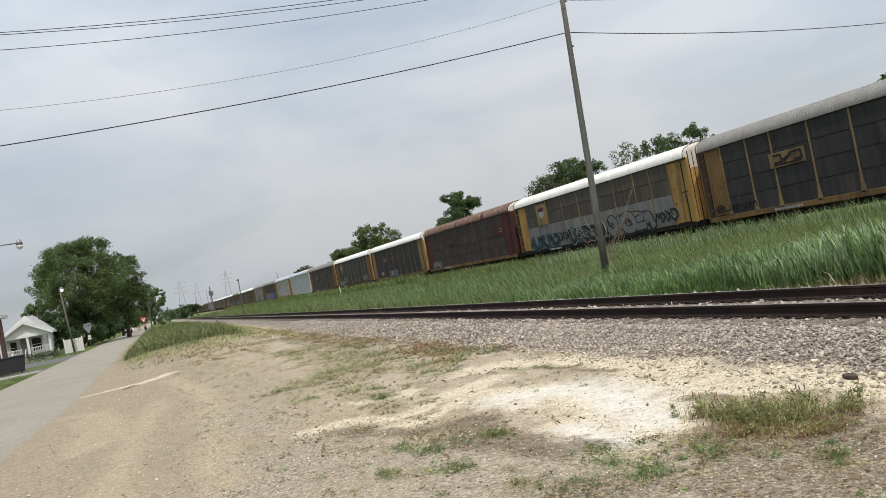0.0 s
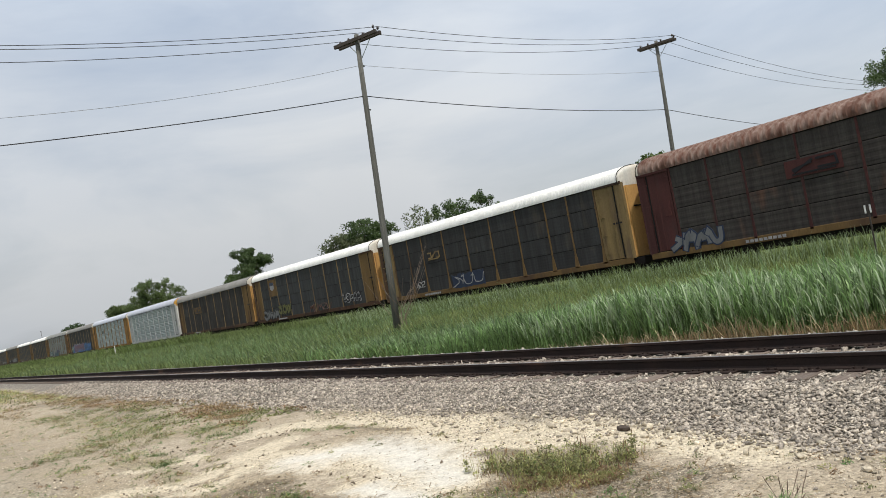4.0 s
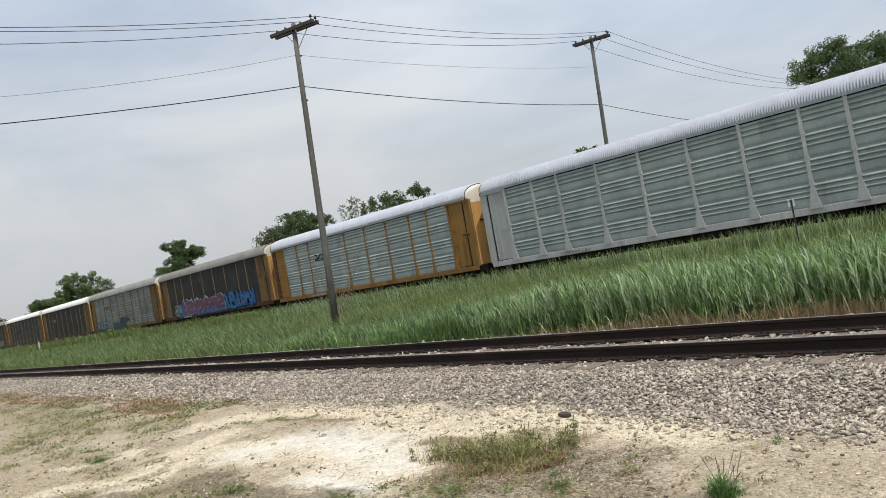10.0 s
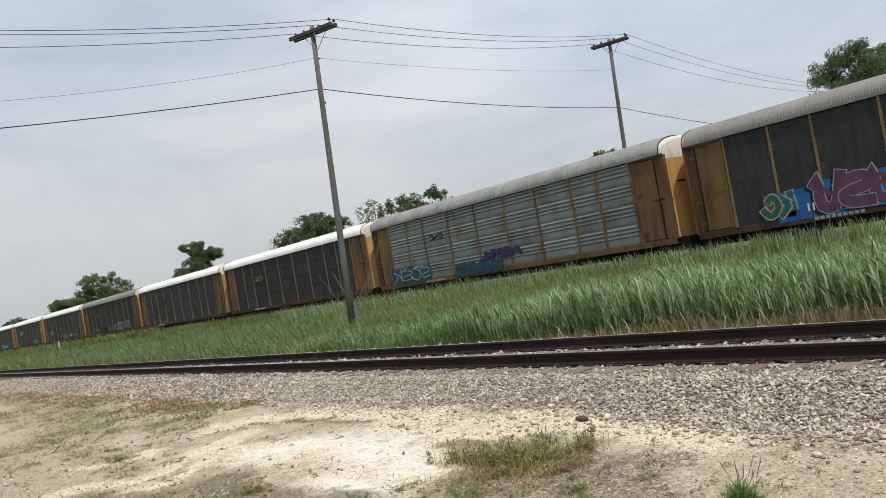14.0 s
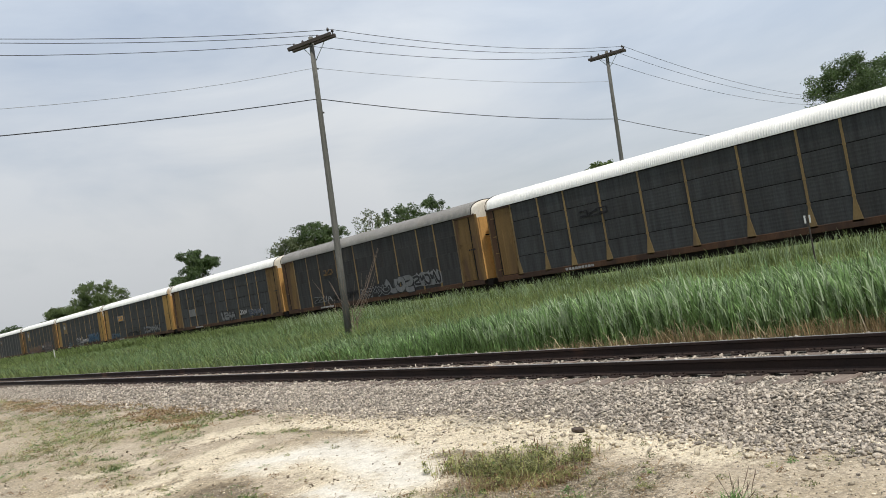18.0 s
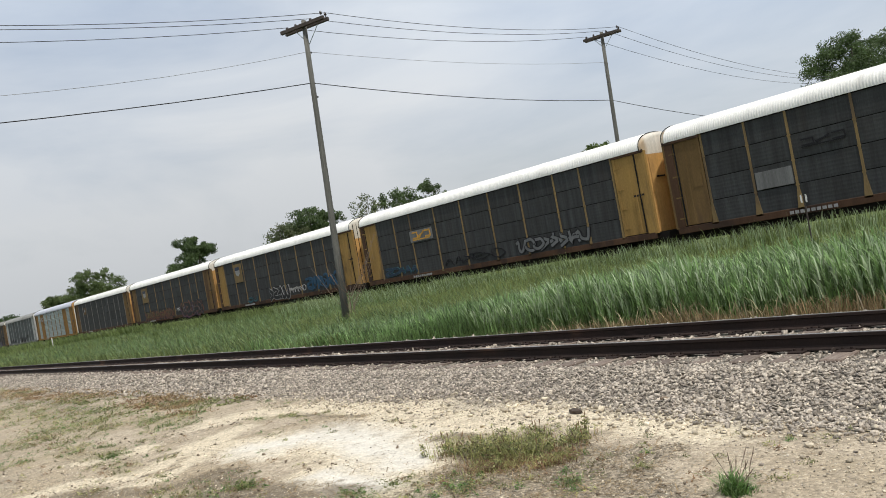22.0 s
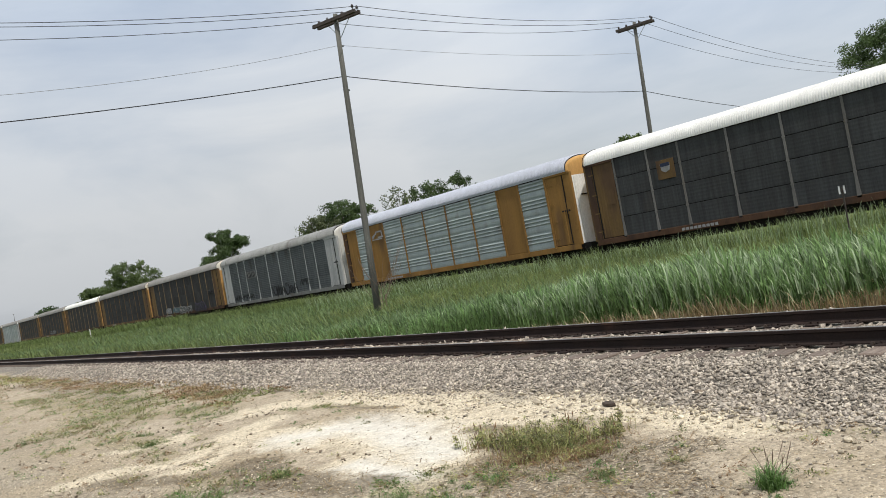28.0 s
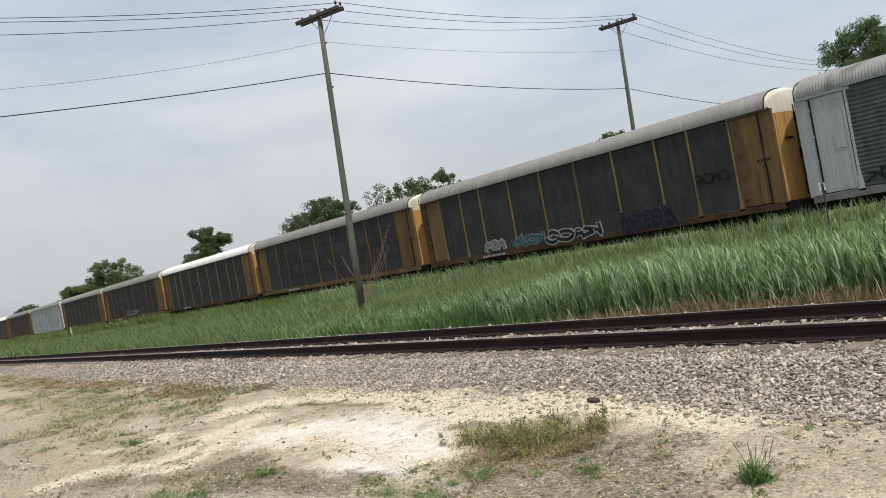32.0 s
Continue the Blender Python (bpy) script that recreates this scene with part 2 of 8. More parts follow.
def mix_nodes(m):
    nt = m.node_tree
    ln = nt.links.new

    def tex(vec, s, d=5.0, rough=0.55):
        n = nt.nodes.new("ShaderNodeTexNoise")
        n.inputs["Scale"].default_value, n.inputs["Detail"].default_value, n.inputs["Roughness"].default_value = s, d, rough
        ln(vec, n.inputs["Vector"])
        return n.outputs["Fac"]

    def rng(v, lo, hi, t0=0.0, t1=1.0):
        n = nt.nodes.new("ShaderNodeMapRange")
        n.inputs["From Min"].default_value, n.inputs["From Max"].default_value = lo, hi
        n.inputs["To Min"].default_value, n.inputs["To Max"].default_value = t0, t1
        ln(v, n.inputs["Value"])
        return n.outputs["Result"]

    def math_(op, x, y=None):
        n = nt.nodes.new("ShaderNodeMath")
        n.operation = op
        for i, v in enumerate((x, y)):
            if v is None:
                continue
            if isinstance(v, (int, float)):
                n.inputs[i].default_value = v
            else:
                ln(v, n.inputs[i])
        return n.outputs[0]

    def mixc(f, x, y, kind="MIX"):
        n = nt.nodes.new("ShaderNodeMix")
        n.data_type, n.blend_type = "RGBA", kind
        for sock, v in (("Factor", f), ("A", x), ("B", y)):
            if isinstance(v, (int, float)):
                n.inputs[sock].default_value = v
            elif isinstance(v, tuple):
                n.inputs[sock].default_value = (*v, 1)
            else:
                ln(v, n.inputs[sock])
        return n.outputs["Result"]
    return nt, ln, tex, rng, math_, mixc


def near_line(x, y, pts, w):
    """1 on a broken line with half-width w, falling to 0 at its edge and below 0 past it."""
    best = 1e9
    for (ax, ay), (bx, by) in zip(pts, pts[1:]):
        dx, dy = bx - ax, by - ay
        t = max(0.0, min(1.0, ((x - ax) * dx + (y - ay) * dy) / (dx * dx + dy * dy)))
        best = min(best, math.hypot(x - ax - t * dx, y - ay - t * dy))
    return 1 - best / w


# where crushed limestone was spilled and pressed in, where dead weeds, mulch and grey grit lie, and where weeds root
PALE_SPILL = (([(4.35, 9.35), (4.95, 9.2), (5.0, 8.3), (4.75, 7.3), (4.5, 6.9)], 0.5), ([(3.8, 7.4), (3.72, 6.7), (3.78, 6.25)], 0.22))
CREAM_SPILL = (([(1.85, 10.8), (2.5, 10.7), (2.95, 10.42), (3.7, 10.72), (4.57, 11.3), (4.9, 11.3)], 0.3), ([(2.45, 9.55), (3.15, 9.75), (3.8, 10.2), (4.5, 11.1)], 0.26), ([(4.2, 10.6), (4.4, 9.7)], 0.3),
               ([(5.0, 12.6), (5.6, 12.6), (6.1, 11.2), (6.25, 9.0), (6.5, 7.4), (6.55, 6.2), (6.35, 5.0), (6.1, 4.2)], 0.5),
               ([(5.6, 8.6), (5.6, 7.4), (5.9, 6.7)], 0.42), ([(4.3, 9.6), (4.75, 7.4), (4.4, 6.6)], 0.6), ([(3.85, 7.6), (3.7, 6.5), (3.8, 6.05)], 0.34), ([(2.9, 12.2), (3.6, 12.0)], 0.35), ([(-2.06, 26.5), (-0.6, 26.7), (0.3, 29.0)], 0.3))
DEAD_LITTER = (([(2.1, 10.1), (2.4, 9.6), (2.8, 8.95), (3.5, 8.8)], 0.24), ([(3.3, 8.9), (3.3, 8.0), (3.35, 7.2)], 0.3), ([(2.95, 10.2), (3.4, 10.0)], 0.09), ([(3.3, 10.92), (3.7, 10.84)], 0.09), ([(2.9, 8.0), (3.3, 7.2), (3.5, 6.4)], 0.28), 
               ([(6.1, 15.3), (6.5, 14.1)], 0.16), ([(4.6, 5.45), (4.75, 5.1), (5.2, 5.0)], 0.2), ([(5.6, 11.0), (5.9, 9.6)], 0.14), ([(5.3, 7.1), (5.45, 6.6)], 0.12))
TYRE_LINES = (([(-2.3, 21.0), (-1.6, 20.3), (-1.0, 18.0), (-0.9, 15.0), (-1.4, 14.6)], 0.3), ([(-1.7, 19.0), (-1.4, 16.8), (-1.5, 14.0)], 0.25), ([(0.4, 6.0), (0.7, 12.0), (0.9, 19.0), (0.3, 26.0)], 0.35),
              ([(-0.9, 6.0), (-0.6, 12.0), (-0.1, 20.0)], 0.3))
MULCH = (([(6.1, 38.0), (6.15, 30.0), (6.15, 25.0), (6.4, 20.5), (6.1, 16.6)], 0.5), ([(5.0, 36.0), (5.2, 24.0), (4.9, 19.0)], 0.4), ([(4.35, 5.6), (4.4, 5.0), (4.85, 4.55), (4.5, 4.15), (4.35, 3.7)], 0.5), ([(3.9, 4.9), (3.8, 4.3), (4.2, 3.9)], 0.4), ([(5.1, 4.9), (5.3, 4.4)], 0.3), ([(2.9, 5.4), (3.5, 5.0)], 0.3))
GRIT = (([(0.4, 7.0), (1.1, 8.5), (1.9, 8.4), (2.5, 7.0), (2.8, 5.9), (2.6, 4.8)], 0.75), ([(1.2, 10.0), (1.5, 9.4)], 0.4), ([(3.4, 5.8), (3.9, 5.5)], 0.35), ([(1.0, 15.0), (1.4, 12.5)], 0.5))
ROOTED = (([(2.45, 16.0), (2.9, 17.0), (3.7, 17.1), (4.35, 15.7), (4.9, 15.4), (5.1, 14.1)], 0.6), ([(3.1, 15.0), (3.7, 15.0)], 0.5), ([(2.3, 14.1), (3.1, 14.0), (3.15, 12.3)], 0.35), ([(4.0, 26.5), (4.5, 20.0), (4.2, 17.4)], 1.1), ([(2.9, 10.8), (3.2, 12.0)], 0.25),
          ([(2.3, 8.6), (2.8, 8.6), (3.3, 7.9)], 0.3), ([(2.5, 7.0), (2.0, 7.4)], 0.2), ([(2.7, 5.9), (3.5, 5.4), (3.6, 6.1)], 0.28), ([(4.0, 6.2), (4.2, 5.4), (4.6, 4.6)], 0.3), ([(5.4, 11.8), (5.9, 10.4)], 0.2))
ZONES = (PALE_SPILL, CREAM_SPILL, DEAD_LITTER, TYRE_LINES, MULCH, GRIT, ROOTED)


def spill(x, y, zones=ZONES):
    """How much of each kind of cover lies at a place: 1 in the middle of a zone, 0 on its edge."""
    wob = Vector((0.22 * noise.noise(Vector((x * 1.1, y * 0.8, 7.0))), 0.3 * noise.noise(Vector((x * 1.1, y * 0.8, 17.0)))))
    return [max(-1.0, max(near_line(x + wob[0], y + wob[1], p, w) for p, w in zone)) for zone in zones]


def earth_material():
    m = bpy.data.materials.new("earth_and_gravel")
    m.use_nodes = True
    nt, ln, tex, rng, math_, mixc = mix_nodes(m)
    b = nt.nodes["Principled BSDF"]
    pos = nt.nodes.new("ShaderNodeNewGeometry").outputs["Position"]
    sep = nt.nodes.new("ShaderNodeSeparateXYZ")
    ln(pos, sep.inputs[0])
    x, y = sep.outputs[0], sep.outputs[1]

    def layer(name):
        at = nt.nodes.new("ShaderNodeAttribute")
        at.attribute_name = name
        split = nt.nodes.new("ShaderNodeSeparateColor")
        ln(at.outputs["Color"], split.inputs[0])
        return split.outputs[0], split.outputs[1], split.outputs[2], at.outputs["Alpha"]
    pale_, cream_, litter_, tyre_ = layer("spill")
    mulch_, grit_, rooted_, _ = layer("cover")
    wob = math_("MULTIPLY", math_("SUBTRACT", tex(pos, 0.7, 6.0), 0.5), 2.2)
    wx = math_("ADD", x, wob)
    ragged_edge = math_("SUBTRACT", tex(pos, 2.2, 9.0, 0.68), 0.5)
    crumbs = math_("SUBTRACT", tex(pos, 14.0, 5.0, 0.7), 0.5)

    def laid(v, lo, hi, rag=2.4):
        u = math_("SUBTRACT", math_("MULTIPLY", v, 2.0), 1.0)
        return rng(math_("ADD", u, math_("ADD", math_("MULTIPLY", ragged_edge, rag), math_("MULTIPLY", crumbs, 0.7))), lo, hi)
    # bare earth: tan dust over grey-brown
    c = mixc(rng(tex(pos, 0.55, 7.0), 0.36, 0.64), (0.35, 0.29, 0.205), (0.318, 0.27, 0.203))
    c = mixc(math_("MULTIPLY", rng(tex(pos, 1.9, 9.0, 0.72), 0.46, 0.66), 0.55), c, (0.268, 0.226, 0.172))
    c = mixc(math_("MULTIPLY", rng(wx, 2.0, 3.6), math_("MULTIPLY", rng(tex(pos, 1.1, 8.0, 0.7), 0.40, 0.56), 0.75)), c, (0.43, 0.364, 0.277))
    # sandy trodden tan near the lane, pressed into tyre lines
    c = mixc(math_("MULTIPLY", rng(wx, 1.6, 0.2), 0.55), c, (0.275, 0.226, 0.163))
    c = mixc(math_("MULTIPLY", laid(tyre_, -0.3, 0.9, 1.2), 0.6), c, (0.42, 0.34, 0.245))
    grit = laid(grit_, -0.45, 0.5, 2.2)
    c = mixc(math_("MULTIPLY", grit, 0.5), c, (0.36, 0.318, 0.25))
    cream = laid(cream_, -0.25, 0.35, 2.2)
    pale = laid(pale_, -0.5, 0.75, 2.4)
    c = mixc(math_("MULTIPLY", cream, 0.8), c, (0.60, 0.525, 0.395))
    c = mixc(math_("MULTIPLY", pale, 0.9), c, (0.59, 0.562, 0.50))
    # dead weed litter, brown mulch, and green-brown ground under weeds
    c = mixc(math_("MULTIPLY", laid(rooted_, -0.1, 0.8, 3.4), 0.45), c, (0.21, 0.185, 0.105))
    c = mixc(math_("MULTIPLY", laid(litter_, -0.15, 0.5, 3.2), 0.8), c, (0.165, 0.138, 0.1))
    mulch = laid(mulch_, -0.4, 0.4, 2.2)
    fibre = mixc(rng(tex(pos, 22.0, 6.0, 0.75), 0.36, 0.64), (0.175, 0.147, 0.11), (0.41, 0.35, 0.262))
    c = mixc(math_("MULTIPLY", mulch, 0.7), c, fibre)
    c = mixc(math_("MULTIPLY", rng(tex(pos, 3.4, 9.0, 0.75), 0.60, 0.70), math_("MULTIPLY", rng(wx, 6.2, 5.2), rng(wx, 0.2, 1.8))), c, (0.19, 0.158, 0.114))
    c = mixc(1.0, c, rng(tex(pos, 6.0, 6.0, 0.72), 0.3, 0.7, 0.86, 1.14), "MULTIPLY")
    # crumbs: dark specks of earth and pale chips of stone
    c = mixc(math_("MULTIPLY", rng(tex(pos, 17.0, 3.0, 0.6), 0.62, 0.68), 0.55), c, (0.15, 0.125, 0.09))
    c = mixc(math_("MULTIPLY", rng(tex(pos, 23.0, 3.0, 0.6), 0.64, 0.70), 0.6), c, (0.50, 0.46, 0.38))
    # ballast dust beside and under the track, darkened as shade between the stones
    bal = math_("MULTIPLY", rng(wx, 6.5, 7.1), rng(x, 13.0, 12.3))
    bal2 = math_("MULTIPLY", rng(x, 32.5, 33.6), rng(x, 40.0, 38.5))
    stone = mixc(rng(tex(pos, 26.0, 5.0, 0.7), 0.38, 0.62), (0.13, 0.116, 0.10), (0.31, 0.28, 0.237))
    c = mixc(math_("MAXIMUM", bal, bal2), c, stone)
    # turf and soil beyond the track and beyond the lane
    turf = mixc(rng(tex(pos, 0.5, 6.0), 0.35, 0.65), (0.075, 0.115, 0.032), (0.13, 0.15, 0.055))
    far = math_("MAXIMUM", math_("MULTIPLY", rng(x, 12.3, 13.0), rng(x, 33.2, 32.2)), rng(x, 39.0, 40.0))
    lawn = math_("MAXIMUM", rng(x, -6.7, -7.0), math_("MULTIPLY", rng(math_("ADD", y, math_("MULTIPLY", wob, 4.0)), 39.0, 47.0), math_("MULTIPLY", rng(wx, -2.4, -1.6), rng(wx, 4.8, 3.6))))
    c = mixc(math_("MAXIMUM", far, lawn), c, turf)
    # pebbly grain, weak on pressed dust and strong on grit and mulch
    rough_ = math_("ADD", math_("MULTIPLY", pale, -0.28), math_("ADD", 0.5, math_("MULTIPLY", math_("MAXIMUM", math_("MULTIPLY", grit, 0.5), math_("MAXIMUM", mulch, bal)), 0.45)))
    vor = nt.nodes.new("ShaderNodeTexVoronoi")
    vor.inputs["Scale"].default_value = 34.0
    ln(pos, vor.inputs["Vector"])
    c = mixc(rough_, c, mixc(1.0, c, rng(vor.outputs["Color"], 0.1, 0.9, 0.55, 1.45), "MULTIPLY"))
    c = mixc(rough_, c, mixc(1.0, c, rng(tex(pos, 60.0, 4.0, 0.7), 0.3, 0.7, 0.45, 1.55), "MULTIPLY"))
    ln(c, b.inputs["Base Color"])
    b.inputs["Roughness"].default_value = 0.95
    b.inputs["Specular IOR Level"].default_value = 0.15
    bp = nt.nodes.new("ShaderNodeBump")
    bp.inputs["Distance"].default_value = 0.03
    ln(rough_, bp.inputs["Strength"])
    ln(math_("ADD", tex(pos, 30.0, 6.0, 0.7), math_("MULTIPLY", vor.outputs["Distance"], -0.8)), bp.inputs["Height"])
    ln(bp.outputs["Normal"], b.inputs["Normal"])
    return m


EARTH = earth_material()
GALV = shade("galvanised_steel", (0.325, 0.37, 0.37), (0.245, 0.285, 0.288), rough=0.55, spec=0.3, metal=0.15, scale=1.2, fine=20, fine_amount=0.12, rand=0.06,
             stain=(0.17, 0.16, 0.14), stain_from=0.6, stretch=(1, 1, 0.35))
GALV_DIRTY = shade("grimy_galvanised_steel", (0.20, 0.22, 0.215), (0.145, 0.16, 0.158), rough=0.6, spec=0.3, metal=0.1, scale=1.2, fine=20, fine_amount=0.14, rand=0.08,
                   stain=(0.13, 0.115, 0.10), stain_from=0.55, stretch=(1, 1, 0.35))
RUSTY = shade("rusty_steel", (0.028, 0.018, 0.015), (0.018, 0.013, 0.012), rough=0.8, spec=0.2, scale=2.0, fine=50, stain=(0.075, 0.04, 0.026), stain_from=0.62)
RAILHEAD = shade("worn_rail_top", (0.36, 0.34, 0.32), rough=0.35, metal=0.8, scale=5, bump=0.05)
ANCHOR = shade("rail_clip_rust", (0.07, 0.05, 0.04), rough=0.85)
TIE = shade("weathered_tie", (0.11, 0.08, 0.065), (0.18, 0.145, 0.12), rough=0.9, scale=4, fine=60, stretch=(1, 6, 6), rand=0.25)
STONE = shade("ballast_stone", (0.43, 0.377, 0.313), (0.30, 0.262, 0.22), rough=0.9, scale=4, fine=60, rand=0.55, vary="island", world_space=True, bump=0.5)
PEBBLE = shade("limestone_pebble", (0.60, 0.53, 0.41), (0.42, 0.36, 0.27), rough=0.9, scale=6, fine=60, rand=0.45, vary="island", world_space=True, bump=0.4)
WOOD_POLE = shade("weathered_pole_wood", (0.128, 0.128, 0.116), (0.082, 0.081, 0.073), rough=0.9, scale=3, fine=45, stretch=(6, 6, 0.5), bump=0.4, rand=0.08)
DARK_WOOD = shade("dark_crossarm_wood", (0.055, 0.045, 0.04), rough=0.9, scale=4)
WIRE = shade("wire_black", (0.035, 0.035, 0.04), rough=0.6, rand=0, bump=0)
WIRE_PALE = shade("wire_aluminium", (0.32, 0.33, 0.35), rough=0.5, rand=0, bump=0)
PORCELAIN = shade("insulator_brown_glass", (0.05, 0.04, 0.04), rough=0.25, bump=0)
BARK = shade("bark", (0.10, 0.08, 0.06), (0.05, 0.04, 0.03), rough=0.95, scale=6, fine=40, bump=0.6)
TWIG = shade("dry_twig", (0.22, 0.165, 0.125), rough=0.9, scale=6)


def leaf_material(name, c1, c2, rand=0.35):
    m = shade(name, c1, c2, rough=0.48, scale=0.35, fine=3.0, fine_amount=0.25, rand=rand, vary="island", world_space=True, bump=0, spec=0.45)
    b = m.node_tree.nodes["Principled BSDF"]
    tr = m.node_tree.nodes.new("ShaderNodeBsdfTranslucent")
    add = m.node_tree.nodes.new("ShaderNodeMixShader")
    add.inputs[0].default_value = 0.42
    src = b.inputs["Base Color"].links[0].from_socket
    m.node_tree.links.new(src, tr.inputs["Color"])
    m.node_tree.links.new(b.outputs[0], add.inputs[1])
    m.node_tree.links.new(tr.outputs[0], add.inputs[2])
    m.node_tree.links.new(add.outputs[0], m.node_tree.nodes["Material Output"].inputs["Surface"])
    return m


LEAF = leaf_material("leaf_green", (0.145, 0.195, 0.07), (0.085, 0.125, 0.042), 0.45)
LEAF_DARK = leaf_material("leaf_dark_green", (0.075, 0.12, 0.045), (0.05, 0.085, 0.03))
LEAF_MID = leaf_material("leaf_mid_green", (0.10, 0.15, 0.055), (0.06, 0.095, 0.034), 0.45)
LEAF_PALE = leaf_material("leaf_pale_green", (0.15, 0.17, 0.085), (0.10, 0.13, 0.06))
REED = leaf_material("reed_blade_green", (0.215, 0.325, 0.13), (0.135, 0.225, 0.075), 0.65)
GRASS = leaf_material("meadow_grass", (0.185, 0.238, 0.085), (0.122, 0.17, 0.055), 0.55)
MEADOW_SUN = leaf_material("sunlit_meadow_grass", (0.235, 0.275, 0.097), (0.165, 0.205, 0.066), 0.5)
REED_FAR = leaf_material("far_reed_blade", (0.195, 0.277, 0.13), (0.135, 0.205, 0.087), 0.45)
GRASS_FAR = leaf_material("far_meadow_grass", (0.19, 0.232, 0.083), (0.124, 0.167, 0.055), 0.55)
STRAW = leaf_material("dead_straw", (0.45, 0.38, 0.235), (0.33, 0.265, 0.16), 0.35)
WEED = leaf_material("weed_leaf", (0.215, 0.23, 0.09), (0.15, 0.165, 0.062), 0.5)
WEED_SUN = leaf_material("yellowing_weed_leaf", (0.42, 0.41, 0.175), (0.30, 0.31, 0.12), 0.4)
# pale tone imitates highlights on glossy reed leaves; also seed stalks and herb flowers
PALE_REED = leaf_material("pale_reed_leaf", (0.42, 0.50, 0.33), (0.30, 0.40, 0.22), 0.4)
DEAD_REED = leaf_material("dead_reed_stalk", (0.36, 0.27, 0.15), (0.26, 0.185, 0.10), 0.45)
RUSTWEED = leaf_material("rusty_dry_weed", (0.30, 0.19, 0.10), (0.22, 0.14, 0.08), 0.4)
RISE = leaf_material("rise_grass_blade", (0.165, 0.18, 0.07), (0.115, 0.135, 0.048), 0.5)
LUSH = leaf_material("lush_weed_leaf", (0.14, 0.25, 0.07), (0.09, 0.17, 0.045), 0.4)


def ground_sheet():
    xs = np.unique(np.round(np.concatenate([np.linspace(-2500, -60, 12), np.arange(-60, -8, 4), np.array([-7.4, -6.9]), np.arange(-6.5, -2.4, 1.0),
                                            np.arange(-2.4, 0.8, 0.2), np.arange(0.8, 7.2, 0.1), np.arange(7.2, 12.6, 0.2), np.arange(12.6, 45, 1.1), np.linspace(46, 2500, 14)]), 3))
    ys = np.unique(np.round(np.concatenate([np.linspace(-2500, -30, 10), np.arange(-30, 0, 3), np.arange(0, 3, 0.25), np.arange(3, 18, 0.15), np.arange(18, 30, 0.4), np.arange(30, 110, 1.5), np.linspace(112, 2500, 20)]), 3))
    verts = np.array([(x, y, land(x, y)) for x in xs for y in ys])
    n = len(ys)
    i, j = np.meshgrid(np.arange(len(xs) - 1), np.arange(n - 1), indexing="ij")
    q = (i * n + j).ravel()
    faces = np.stack([q, q + n, q + n + 1, q + 1], 1)
    me = fast_mesh("ground", verts, faces, EARTH, True)
    col = np.zeros((2, len(verts), 4), dtype=np.float32)
    for k, (x, y, _) in enumerate(verts):
        if -2.6 < x < 7.6 and 2 < y < 42:
            q = [0.5 + 0.5 * u for u in spill(x, y)]
            col[0, k], col[1, k, :3] = q[:4], q[4:]
    for name, values in (("spill", col[0]), ("cover", col[1])):
        me.attributes.new(name, "FLOAT_COLOR", "POINT")
        me.attributes[name].data.foreach_set("color", values.ravel())
    ob = new("ground", me)
    tagged(ob, "bare tan earth, pale gravel and green turf ground", "ground", kind="structure")


ground_sheet()


def road():
    m = shade("worn_concrete_lane", (0.292, 0.264, 0.218), (0.245, 0.222, 0.183), rough=0.9, scale=0.35, fine=14, fine_amount=0.2, world_space=True, rand=0,
              stain=(0.24, 0.22, 0.2), stain_scale=0.25, stain_from=0.62, bump=0.2)
    v, f = [], []
    ys = [-60, -30, -10, 0, 6, 12, 18, 24, 30, 36, 42, 50, 60, 75, 90, 120, 160, 220, 300, 420]
    for k, y in enumerate(ys):
        wob = 0.12 * math.sin(y * 0.9) + 0.1 * math.sin(y * 0.31)
        z = -0.33
        v += [(-7.1 + 0.5 * wob, y, z - 0.08), (-6.95 + 0.5 * wob, y, z), (-4.8, y, z + 0.04), (-2.75 + wob, y, z), (-2.5 + wob, y, z - 0.08)]
        if k:
            f += [((k - 1) * 5 + j, k * 5 + j, k * 5 + j + 1, (k - 1) * 5 + j + 1) for j in range(4)]
    s = Shape()
    s.add(v, f)
    tagged(new("road", s.mesh("road", m, True)), "pale worn concrete lane beside the track", "road", kind="structure")


road()


# ---- railway track ----
def rail_profile(cx):
    """Half outline of a flat-bottomed rail, head up, seen along the track."""
    p = [(0.0, 0.0), (0.03, 0.0), (0.036, -0.006), (0.037, -0.035), (0.012, -0.05), (0.009, -0.13), (0.025, -0.15), (0.07, -0.165), (0.07, -0.18)]
    return [(cx + x, z) for x, z in p] + [(cx - x, z) for x, z in p[::-1] if x > 0]


